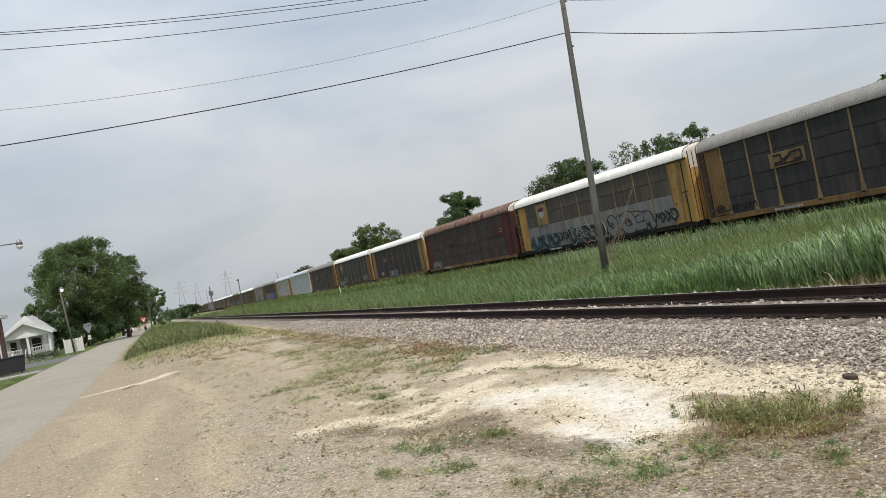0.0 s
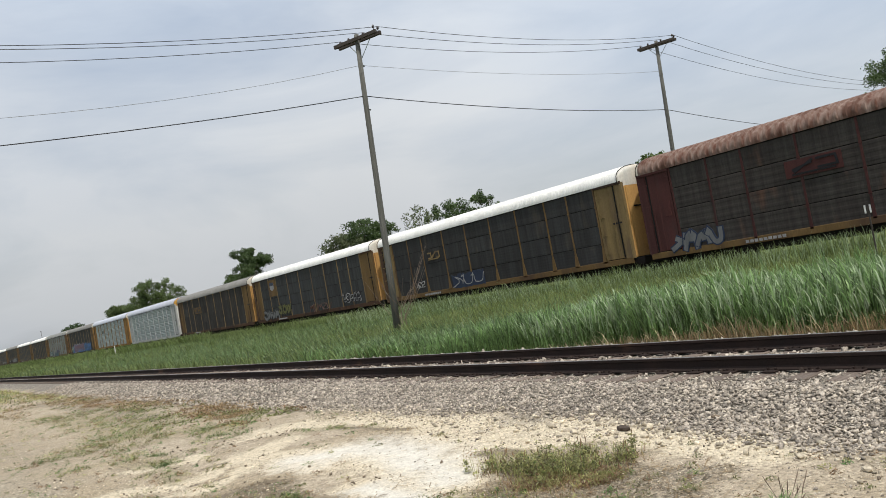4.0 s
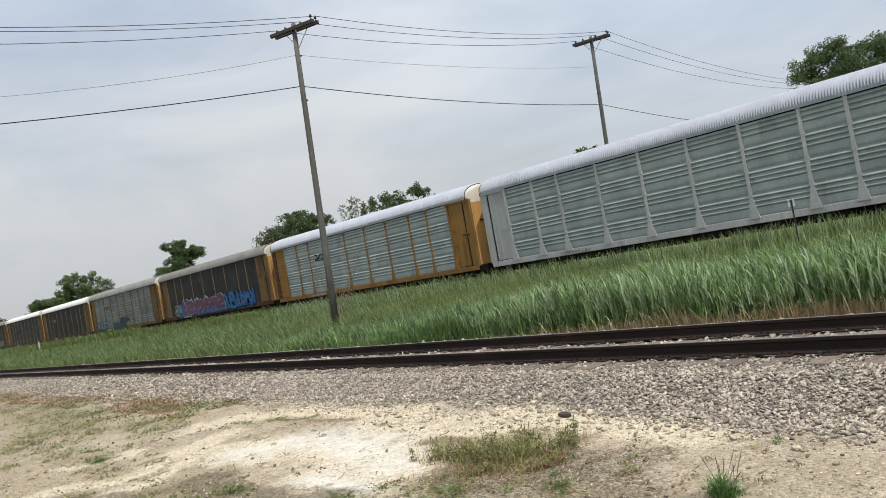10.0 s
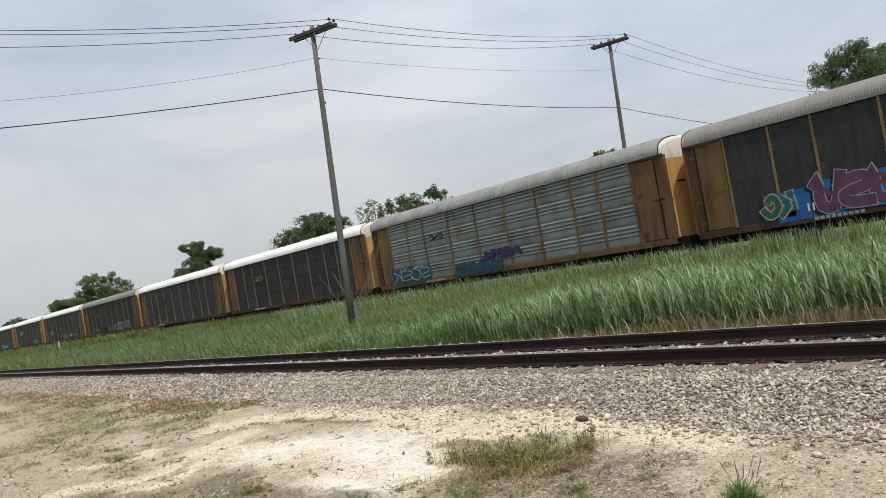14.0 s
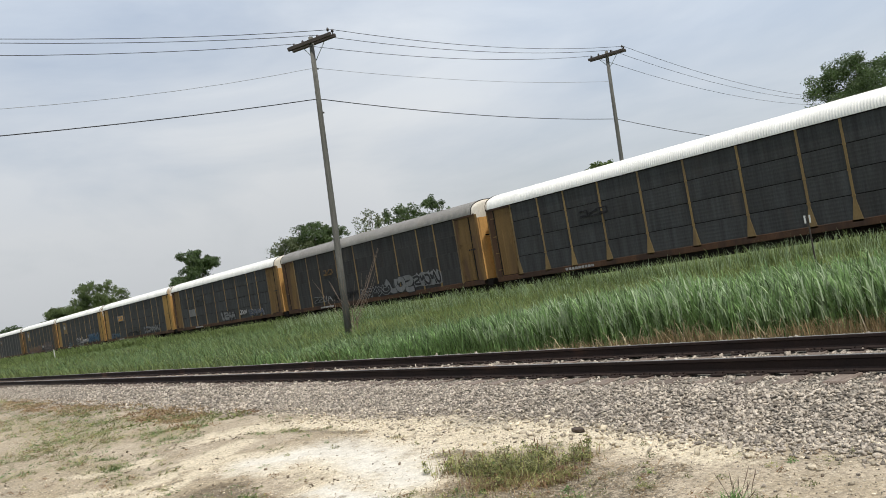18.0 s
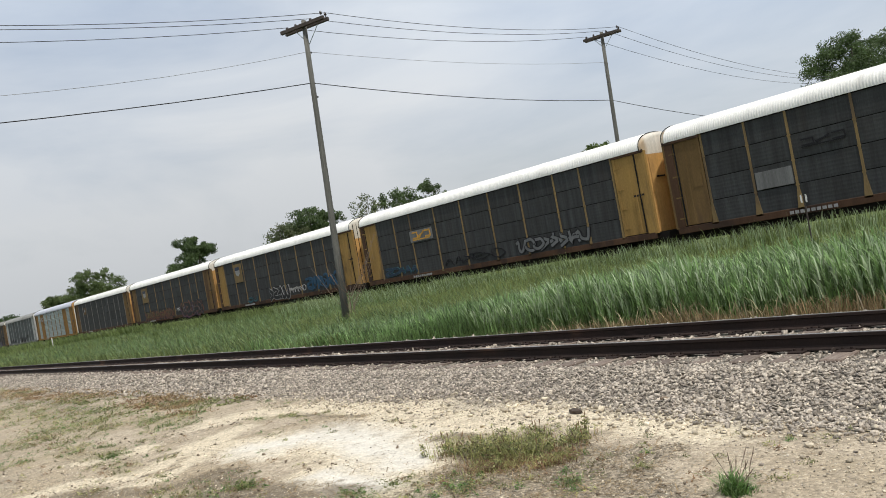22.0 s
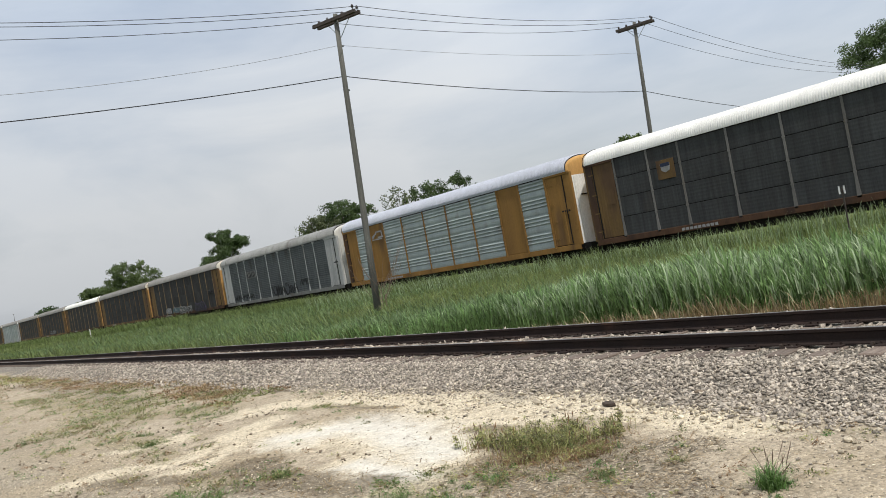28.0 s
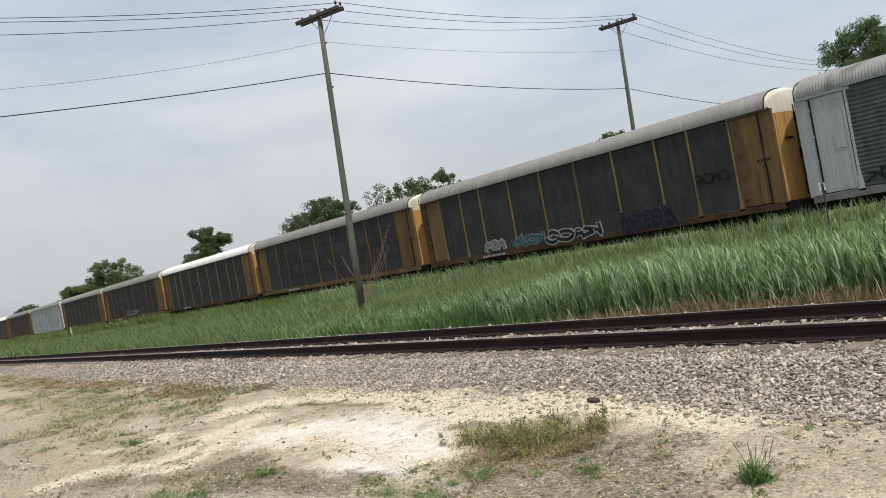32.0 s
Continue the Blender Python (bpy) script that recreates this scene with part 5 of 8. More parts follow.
graffiti(C[19], 52, -6.2, 2.1, 2.0, 0.9, 3, None, "black", rim=0.06)
graffiti(C[19], 38, 8.5, 1.65, 5.6, 0.75, 8, None, "black", rim=0.06)
graffiti(C[20], 39, 6.3, 1.6, 1.9, 0.7, 3, "silver", "white")
graffiti(C[20], 40, 3.2, 1.55, 2.6, 0.7, 4, "teal", "silver")
graffiti(C[20], 41, -0.4, 1.45, 4.2, 0.85, 4, "black", "white")
graffiti(C[20], 42, -5.85, 1.5, 3.4, 1.2, 5, "black", "purple", "black", fat=0.2, rim=0.04)
graffiti(C[20], 43, -10.1, 2.95, 1.9, 0.7, 4, None, "black", rim=0.05)
graffiti(C[23], 44, 0.0, 1.6, 6.0, 0.8, 6, "silver", "black")

# ---- poles and wires ----
def utility_pole(base, top, r0, r1, arm_dir, label):
    """A leaning wooden pole with a crossarm, braces and pin insulators."""
    b, t = Vector(base), Vector(top)
    th = thing("utility_pole", Matrix.Translation(b), label, "utility pole", "wooden poles of the line")
    part("pole", Shape().tube([(t - b) * k - Vector((0, 0, 0.3 if k == 0 else 0)) for k in (0, 0.25, 0.5, 0.75, 1)], [r0 + (r1 - r0) * k for k in (0, 0.25, 0.5, 0.75, 1)], 12), WOOD_POLE, th, smooth=True)
    d = Vector(arm_dir).normalized()
    side = Vector((-d.y, d.x, 0))
    c = (t - b) - Vector((0, 0, 0.25)) - side * (r1 + 0.06)
    ang = math.atan2(d.y, d.x)
    m = Matrix.Translation(c) @ Matrix.Rotation(ang, 4, "Z")
    part("crossarm", Shape().bevel_box(-1.22, -0.065, -0.08, 1.22, 0.065, 0.08, 0.012, m), DARK_WOOD, th)
    part("crossarm", Shape().bevel_box(-1.22, -0.065, -0.08, 1.22, 0.065, 0.08, 0.012, Matrix.Translation(side * (2 * r1 + 0.12)) @ m), DARK_WOOD, th)
    for s in (-1, 1):
        part("brace", Shape().tube([c + d * (0.62 * s) - Vector((0, 0, 0.05)), c + side * 0.04 - Vector((0, 0, 0.8))], 0.018, 6), GALV, th)
    ends = []
    for o in (-1.1, -0.25, 0.6, 1.1):
        q = c + d * o + Vector((0, 0, 0.07))
        part("insulator", Shape().tube([q, q + Vector((0, 0, 0.1)), q + Vector((0, 0, 0.11)), q + Vector((0, 0, 0.19)), q + Vector((0, 0, 0.24))], [0.018, 0.018, 0.06, 0.055, 0.03], 10), PORCELAIN, th, smooth=True)
        ends.append(b + q + Vector((0, 0, 0.22)))
    q = c + d * -1.1 + side * (2 * r1 + 0.12) + Vector((0, 0, 0.07))
    part("insulator", Shape().tube([q, q + Vector((0, 0, 0.1)), q + Vector((0, 0, 0.11)), q + Vector((0, 0, 0.19)), q + Vector((0, 0, 0.24))], [0.018, 0.018, 0.06, 0.055, 0.03], 10), PORCELAIN, th, smooth=True)
    for z in (1.4, 3.4):
        q = (t - b) * (1 - z / (t - b).length)
        part("cable_clamp", Shape().tube([q - side * (r1 + 0.02), q - side * (r1 + 0.16)], 0.04, 6), PORCELAIN, th, "small dark cable clamp")
    return th, ends, b, t


def hang(p, q, sag, r, material, label, n=18):
    p, q = Vector(p), Vector(q)
    pts = [p.lerp(q, k / n) - Vector((0, 0, 4 * sag * (k / n) * (1 - k / n))) for k in range(n + 1)]
    solid("overhead_wire", Shape().tube(pts, r, 5), material, label, "wire", "overhead wires")


_, e1, b1, t1 = utility_pole((18.5, 30.3, -0.6), (18.9, 30.05, 13.2), 0.165, 0.105, (-0.36, 0.93, 0), "tall grey weathered wooden utility pole in the grass")
_, e2, b2, t2 = utility_pole((42.05, 32.6, -0.6), (42.0, 31.9, 14.35), 0.165, 0.105, (-0.34, 0.94, 0), "grey wooden utility pole behind the train")
WEST = Vector((-20.0, 31.5, 0))
EAST = Vector((80.0, 33.5, 0))
ARM = Vector((-0.36, 0.93, 0))
for i, o, zw in ((0, -1.1, 13.2), (1, -0.25, 13.55), (3, 1.1, 13.35)):
    hang(e1[i], WEST + ARM * o + Vector((0, 0, zw)), 1.18, 0.013, WIRE, "thin dark overhead power wire")
    hang(e1[i], e2[i], 0.45, 0.013, WIRE, "thin dark overhead power wire")
    hang(e2[i], EAST + ARM * o + Vector((0, 0, 11.9)), 1.0, 0.013, WIRE, "thin dark overhead power wire")
for z1, z2, zw, ze, sag, rr, mt, lb in ((11.8, 12.4, 11.24, 10.6, 1.84, 0.009, WIRE_PALE, "thin pale overhead wire"), (10.4, 9.95, 8.3, 8.1, 0.75, 0.02, WIRE, "dark overhead telephone cable")):
    p = b1.lerp(t1, (z1 + 0.6) / 13.8)
    q = b2.lerp(t2, (z2 + 0.6) / 14.95)
    hang(p, WEST + Vector((0, 0, zw)), sag, rr, mt, lb)
    hang(p, q, 0.3, rr, mt, lb)
    if mt is WIRE:
        hang(q, EAST + Vector((0, 0, ze)), 0.8, rr, mt, lb)


# ---- trees ----
def leaf_cloud(rng, blobs, n, size, squash=1.0):
    """Small bent leaves round the outsides of blobs (x, y, z, r)."""
    w = np.array([b[3] ** 2 for b in blobs])
    pick = rng.choice(len(blobs), n, p=w / w.sum())
    B = np.array(blobs)[pick]
    d = rng.normal(size=(n, 3))
    d /= np.linalg.norm(d, axis=1)[:, None]
    r = B[:, 3:4] * (rng.random((n, 1)) ** 0.38) * (1 + 0.12 * rng.normal(size=(n, 1)))
    c = B[:, :3] + d * r * np.array([1, 1, squash])
    a = rng.normal(size=(n, 3))
    a /= np.linalg.norm(a, axis=1)[:, None]
    b = np.cross(a, rng.normal(size=(n, 3)))
    b /= np.linalg.norm(b, axis=1)[:, None]
    s = size * rng.uniform(0.55, 1.3, (n, 1))
    up = np.cross(a, b)
    v = np.stack([c - a * s, c + b * s * 0.45 + up * s * 0.12, c + a * s, c - b * s * 0.45 + up * s * 0.12], 1).reshape(-1, 3)
    return v, np.arange(4 * n).reshape(n, 4)


def tree(base, height, width, seed, label, leaf=None, n=5000, size=0.28, bare=0.28, blobs=26, lean=(0, 0), group=""):
    """A tapered trunk, forking limbs and a ragged crown of many small leaves."""
    leaf = leaf or LEAF
    rng = np.random.default_rng(seed)
    rr = random.Random(seed)
    th = thing("tree", Matrix.Translation(base), label, "tree", group)
    h0 = height * bare
    r0 = 0.018 * height + 0.06
    top = Vector((lean[0], lean[1], height * 0.72))
    trunk = Shape().tube([(0, 0, -0.4), (0, 0, h0 * 0.5), (lean[0] * 0.3, lean[1] * 0.3, h0), tuple(top)], [r0 * 1.3, r0, r0 * 0.8, r0 * 0.2], 9)
    part("trunk", trunk, BARK, th, smooth=True)
    bl = []
    for k in range(blobs):
        a_ = rr.uniform(0, 2 * math.pi)
        u = rr.random()
        zc = h0 + (height - h0) * (0.12 + 0.8 * u)
        reach = 0.4 * width * math.sqrt(max(0.05, 1 - ((u - 0.42) / 0.66) ** 2)) * math.sqrt(rr.random())
        rad = width * rr.uniform(0.13, 0.23) * (1 - 0.35 * u)
        bl.append((lean[0] * u + reach * math.cos(a_), lean[1] * u + reach * math.sin(a_), min(zc, height - rad * 0.8), rad))
    bl.append((lean[0], lean[1], height - width * 0.12, width * 0.13))
    for k, (x, y, z, r) in enumerate(bl[:12]):
        st = Vector((lean[0] * 0.4, lean[1] * 0.4, h0 * rr.uniform(0.8, 1.5)))
        en = Vector((x, y, z))
        part("limb", Shape().tube([st, st.lerp(en, 0.5) + Vector((0, 0, 0.06 * height)), en], [r0 * 0.5, r0 * 0.3, r0 * 0.08], 6), BARK, th, smooth=True)
    tufts = []
    for x, y, z, r in bl:          # every bough carries its own tufts, so that the outline is lumpy and light comes through
        for _ in range(6):
            d = Vector((rr.gauss(0, 1), rr.gauss(0, 1), rr.gauss(0.3, 0.8))).normalized() * r * rr.uniform(0.45, 0.95)
            tufts.append((x + d.x, y + d.y, max(0.3, z + d.z * 0.85), r * rr.uniform(0.32, 0.55)))
    v, f = leaf_cloud(rng, tufts, int(n), size, 0.8)
    crown = new("crown", fast_mesh("crown", v, f, leaf))
    crown.parent = th
    return th


tree((-9.0, 122, -0.4), 15.0, 15.0, 11, "large green broadleaf tree beside the lane", LEAF, 64000, 0.15, blobs=58, bare=0.1)
tree((-4.0, 128, -0.4), 12.8, 10.5, 12, "broadleaf tree with ragged open crown", LEAF, 13000, 0.17, blobs=22, bare=0.2)
tree((-15.5, 135, -0.4), 8.5, 8.0, 13, "mid green roadside tree", LEAF, 7000, 0.2)
tree((-2.5, 190, -0.4), 11.0, 9.0, 14, "tree far down the lane", LEAF, 8000, 0.22, bare=0.12)
tree((-6.0, 160, -0.4), 10.0, 9.0, 15, "tree far down the lane", LEAF, 8000, 0.22, bare=0.12)
tree((-0.5, 230, -0.4), 12.0, 9.0, 16, "tree far down the lane", LEAF_DARK, 3000, 0.35, bare=0.12)
tree((64.5, 160, -0.6), 17.4, 12.0, 21, "rounded green tree behind the train", LEAF_MID, 44000, 0.2, bare=0.12, blobs=60)
tree((55.5, 200, -0.6), 15.6, 14.5, 22, "rounded green tree behind the train", LEAF, 46000, 0.21, bare=0.08, blobs=64)
tree((48.5, 205, -0.6), 11.0, 12.0, 23, "low green tree behind the train", LEAF, 26000, 0.22, bare=0.06, blobs=46)
tree((56.0, 300, -0.6), 11.0, 15.0, 24, "low tree far behind the train", LEAF_DARK, 4000, 0.42, bare=0.1)
for i, (x, y, h, w, lf, n) in enumerate(((51.5, 95, 11.8, 9, LEAF_PALE, 4200), (55.5, 96, 13.4, 9.5, LEAF_MID, 6000), (59.0, 97, 12.9, 7.5, LEAF_MID, 4000), (64.5, 95, 14.5, 7.0, LEAF_PALE, 1100), (70, 95, 14.6, 9.5, LEAF_MID, 5500), (76.0, 94, 15.2, 9.0, LEAF_MID, 5500))):
    tree((x, y, -0.6), h, w, 30 + i, "thin pale-leaved tree behind the train" if lf is LEAF_PALE else "green tree behind the train", lf, int(n * 3.6), 0.16, bare=0.12, blobs=54)
tree((101.5, 42, -0.6), 21.2, 16.0, 41, "big dark green tree behind the train", LEAF_MID, 62000, 0.15, bare=0.15, blobs=46)
tree((113, 40, -0.6), 21.5, 16, 43, "big dark green tree behind the train", LEAF_MID, 34000, 0.19, bare=0.15, blobs=40)
tree((52.5, 42, -0.6), 9.8, 6.5, 42, "small green tree top behind the train", LEAF, 3500, 0.18, bare=0.3, blobs=18)

for x, y, h, w, sd in ((-12.5, 106, 5.0, 8.0, 61), (-9.6, 118, 6.0, 7.5, 62), (-8.4, 138, 6.5, 7.5, 63), (-7.6, 158, 7.0, 7.5, 64), (-6.6, 186, 8.0, 8.0, 65)):
    tree((x, y, -0.4), h, w, sd, "dense dark shrub under the trees beside the lane", LEAF_DARK, 7000, 0.2, bare=0.03, blobs=22)

# ---- the lane's side: houses, signs, lamps ----
def brick_material():
    m = bpy.data.materials.new("red_brick")
    m.use_nodes = True
    nt, ln, tex, rng, math_, mixc = mix_nodes(m)
    b = nt.nodes["Principled BSDF"]
    co = nt.nodes.new("ShaderNodeTexCoord")
    mp = nt.nodes.new("ShaderNodeMapping")
    mp.inputs["Rotation"].default_value = (radians(90), 0, 0)
    ln(co.outputs["Object"], mp.inputs["Vector"])
    br = nt.nodes.new("ShaderNodeTexBrick")
    br.inputs["Scale"].default_value = 1.0
    br.inputs["Brick Width"].default_value, br.inputs["Row Height"].default_value, br.inputs["Mortar Size"].default_value = 0.215, 0.075, 0.006
    br.inputs["Color1"].default_value, br.inputs["Color2"].default_value = (0.17, 0.05, 0.036, 1), (0.12, 0.037, 0.029, 1)
    br.inputs["Mortar"].default_value = (0.2, 0.16, 0.14, 1)
    ln(mp.outputs["Vector"], br.inputs["Vector"])
    ln(mixc(1.0, br.outputs["Color"], rng(tex(co.outputs["Object"], 1.5), 0.3, 0.7, 0.75, 1.15), "MULTIPLY"), b.inputs["Base Color"])
    b.inputs["Roughness"].default_value = 0.9
    return m


BRICK = brick_material()
SIDING = shade("white_siding", (0.74, 0.74, 0.72), (0.66, 0.66, 0.64), rough=0.6, scale=1, fine=20, fine_amount=0.05, rand=0.03)
SHINGLE = shade("pale_grey_shingle", (0.42, 0.41, 0.40), (0.34, 0.33, 0.32), rough=0.95, scale=1.2, fine=30, fine_amount=0.25, rand=0.05)
GLASS_DARK = shade("dark_window_glass", (0.03, 0.035, 0.04), rough=0.08, rand=0, bump=0, spec=0.8)
BLACK_PLASTIC = shade("black_plastic", (0.02, 0.02, 0.022), rough=0.55, rand=0.05)
ASPHALT = shade("asphalt", (0.085, 0.085, 0.09), (0.12, 0.118, 0.115), rough=0.95, scale=0.8, fine=60, fine_amount=0.2, world_space=True, rand=0)
CONCRETE = shade("concrete_kerb", (0.46, 0.44, 0.40), (0.36, 0.34, 0.31), rough=0.9, scale=1.5, fine=40, rand=0.05)
SIGN_RED = shade("sign_red", (0.38, 0.035, 0.03), rough=0.4, rand=0, bump=0, fine_amount=0.05)
SIGN_WHITE = shade("sign_white", (0.75, 0.75, 0.75), rough=0.4, rand=0, bump=0, fine_amount=0.05)
SIGN_BACK = shade("sign_back_aluminium", (0.32, 0.33, 0.34), rough=0.45, metal=0.5, rand=0, bump=0)
STEEL_POST = shade("sign_post_steel", (0.16, 0.15, 0.14), rough=0.6, metal=0.3, rand=0.05)


def window_unit(parent, x, y, z, w, h, along="x"):
    """A window in a wall: frame, sill and pane; the wall faces -y (along x) or +x (along y)."""
    turn = pose(x, y, z, 0, 0, 0 if along == "x" else 90)
    fr = Shape()
    for a_, b_, c_, d_ in ((-w / 2 - 0.07, -w / 2, -h / 2 - 0.07, h / 2 + 0.07), (w / 2, w / 2 + 0.07, -h / 2 - 0.07, h / 2 + 0.07), (-w / 2, w / 2, h / 2, h / 2 + 0.07), (-w / 2, w / 2, -h / 2 - 0.07, -h / 2), (-w / 2, w / 2, -0.025, 0.025)):
        fr.box(a_, -0.06, c_, b_, 0.05, d_)
    f_ = part("window", fr, SIDING, parent, "white framed window", at=turn)
    part("pane", Shape().box(-w / 2, -0.01, -h / 2, w / 2, 0.01, h / 2), GLASS_DARK, f_)
    part("sill", Shape().box(-w / 2 - 0.12, -0.12, -h / 2 - 0.12, w / 2 + 0.12, 0.0, -h / 2 - 0.07), SIDING, f_)


def brick_house():
    """A red brick house with a low pale hipped roof; its east corner stands by the drive."""
    x1, y0, x0, y1 = -10.35, 63.5, -26.0, 66.0
    th = thing("brick_house", pose(0, 0, -0.4), "red brick house with pale roof edge and chimney", "house")
    w = Shape()
    t_ = 0.3
    w.box(x0, y0, 0, x1, y0 + t_, 4.1)
    part("wall", w, BRICK, th)
    part("wall", Shape().box(x1 - t_, y0 + t_, 0, x1, y1, 4.1), BRICK, th)
    part("wall", Shape().box(x0, y1, 0, x1, y1 + t_, 4.1), BRICK, th)
    part("wall", Shape().box(x0 - t_, y0, 0, x0, y1 + t_, 4.1), BRICK, th)
    e = 0.4
    cx, cy = (x0 + x1) / 2, (y0 + y1) / 2
    r = Shape()
    p = [(x0 - e, y0 - e, 4.28), (x1 + e, y0 - e, 4.28), (x1 + e, y1 + e, 4.28), (x0 - e, y1 + e, 4.28), (cx - 2, cy, 5.9), (cx + 2, cy, 5.9)]
    r.add(p, [(0, 1, 5, 4), (1, 2, 5), (2, 3, 4, 5), (3, 0, 4), (3, 2, 1, 0)])
    part("roof", r, SHINGLE, th)
    part("fascia", Shape().box(x0 - e, y0 - e - 0.03, 4.06, x1 + e, y0 - e + 0.03, 4.3), SIDING, th, "pale fascia board")
    part("fascia", Shape().box(x1 + e - 0.03, y0 - e, 4.06, x1 + e + 0.03, y1 + e, 4.3), SIDING, th, "pale fascia board")
    part("soffit", Shape().box(x0 - e, y0 - e, 4.06, x1 + e, y1 + e, 4.1), SIDING, th)
    part("chimney", Shape().bevel_box(-11.9, 64.6, 4.2, -11.1, 65.3, 5.45, 0.03).bevel_box(-12.0, 64.5, 5.45, -11.0, 65.4, 5.58, 0.02), BRICK, th)
    ant = Shape().tube([(-11.5, 65.0, 5.5), (-11.5, 65.0, 7.0)], 0.02, 6)
    for z, l in ((6.95, 0.4), (6.75, 0.6), (6.55, 0.5)):
        ant.tube([(-11.5 - l, 65.0, z), (-11.5 + l, 65.0, z)], 0.012, 5)
    part("aerial", ant, SIGN_BACK, th, "thin rooftop aerial")
    part("downpipe", Shape().tube([(x1 + 0.07, y0 - 0.07, 0.1), (x1 + 0.07, y0 - 0.07, 4.0), (x1 + 0.5, y0 - 0.5, 4.15)], 0.05, 8), SIDING, th, "white downpipe")
    window_unit(th, -12.6, y0 - 0.01, 3.05, 1.0, 1.1)
    window_unit(th, -12.4, y0 - 0.01, 1.1, 1.1, 0.9)
    window_unit(th, -15.6, y0 - 0.01, 2.9, 1.6, 1.2)


brick_house()


def porch_house():
    """A white clapboard bungalow with a gabled front porch."""
    th = thing("porch_house", pose(0, 0, -0.4), "white clapboard bungalow with gabled porch and pale roof", "house")
    x0, x1, yf, yb = -14.8, -10.3, 95.0, 108.0
    cx = (x0 + x1) / 2
    top = 3.05

    def clad(name, u0, u1, fixed, z0, z1, along):
        n = int((z1 - z0) / 0.14)
        line = []
        for k in range(n):
            line += [(-0.03, z0 + k * (z1 - z0) / n), (0.0, z0 + (k + 1) * (z1 - z0) / n - 0.004)]
        line += [(0.12, z1 - 0.004), (0.12, z0)]
        if along == "x":
            s = Shape().prism([(fixed + q, z) for q, z in line], 0, u0, u1)
        else:
            s = Shape().prism([(fixed - q, z) for q, z in line], 1, u0, u1)
        part(name, s, SIDING, th, "white clapboard wall")
    bx = -11.4          # the house behind the porch is narrower
    clad("wall", x0, bx, yf, 0.5, top, "x")
    clad("wall", yf, yb, bx, 0.5, top, "y")
    part("wall", Shape().box(x0 - 0.1, yf, 0.4, x0, yb, top), SIDING, th)
    part("wall", Shape().box(x0, yb, 0.4, bx, yb + 0.1, top), SIDING, th)
    part("foundation", Shape().box(x0, yf + 0.02, 0, bx - 0.02, yb, 0.5), CONCRETE, th)
    # hipped main roof
    e = 0.45
    r = Shape()
    hx_ = (x0 + bx) / 2
    p = [(x0 - e, yf - e, top), (bx + e, yf - e, top), (bx + e, yb + e, top), (x0 - e, yb + e, top), (hx_, yf + 2.6, 5.0), (hx_, yb - 2.6, 5.0)]
    r.add(p, [(0, 1, 4), (1, 2, 5, 4), (2, 3, 5), (3, 0, 4, 5), (3, 2, 1, 0)])
    part("roof", r, SHINGLE, th)
    part("vent_pipe", Shape().tube([(cx + 0.6, 99, 4.4), (cx + 0.6, 99, 5.4)], 0.06, 8), STEEL_POST, th)
    # porch with gable
    py = 92.0
    part("porch_floor", Shape().bevel_box(x0 + 0.1, py, 0.0, x1, yf, 0.55, 0.02), CONCRETE, th)
    for x in (x0 + 0.2, cx + 0.1, x1 - 0.12):
        part("column", Shape().bevel_box(x - 0.11, py + 0.05, 0.55, x + 0.11, py + 0.27, 2.62, 0.015).bevel_box(x - 0.15, py + 0.01, 2.5, x + 0.15, py + 0.31, 2.62, 0.01), SIDING, th, "white porch column")
    part("beam", Shape().bevel_box(x0, py, 2.6, x1 + 0.05, py + 0.3, 2.85, 0.01), SIDING, th)
    part("gable", Shape().prism([(x0 - 0.05, 2.85), (x1 + 0.05, 2.85), (cx, 4.05)], 1, py + 0.02, py + 0.2), SIDING, th, "white gable front")
    for sx in (-1, 1):
        xe = cx + sx * (x1 - x0 + 0.7) / 2
        part("porch_roof", Shape().add([(cx, py - 0.35, 4.25), (xe, py - 0.35, 2.8), (xe, yf + 0.6, 2.8), (cx, yf + 2.4, 4.25), (cx, py - 0.35, 4.12), (xe, py - 0.35, 2.66), (xe, yf + 0.6, 2.66), (cx, yf + 2.4, 4.12)],
                                       [(0, 1, 2, 3), (4, 7, 6, 5), (0, 4, 5, 1), (1, 5, 6, 2), (2, 6, 7, 3)]), SHINGLE, th)
        part("bargeboard", Shape().add([(cx, py - 0.38, 4.22), (xe, py - 0.38, 2.78), (xe, py - 0.38, 2.58), (cx, py - 0.38, 4.02), (cx, py - 0.34, 4.22), (xe, py - 0.34, 2.78), (xe, py - 0.34, 2.58), (cx, py - 0.34, 4.02)],
                                       [(0, 1, 2, 3), (4, 7, 6, 5), (0, 4, 5, 1), (3, 2, 6, 7), (1, 5, 6, 2)]), SIDING, th)
    # rails and steps
    for xa, xb in ((x0 + 0.3, cx - 0.5), (cx + 0.25, x1 - 0.2)):
        part("rail", Shape().box(xa, py + 0.12, 1.42, xb, py + 0.2, 1.5).box(xa, py + 0.12, 0.7, xb, py + 0.2, 0.76), SIDING, th)
        n = int((xb - xa) / 0.16)
        for k in range(n):
            x = xa + (k + 0.5) * (xb - xa) / n
            part("baluster", cached("baluster", lambda: Shape().box(-0.02, 0.13, 0.76, 0.02, 0.19, 1.42).mesh("baluster", SIDING)), None, th, at=(x, py, 0))
    for k in range(3):
        part("step", Shape().bevel_box(cx - 1.3, py - 0.3 * (3 - k), 0.0, cx - 0.2, py - 0.3 * (2 - k), 0.18 * (k + 1), 0.01), CONCRETE, th)
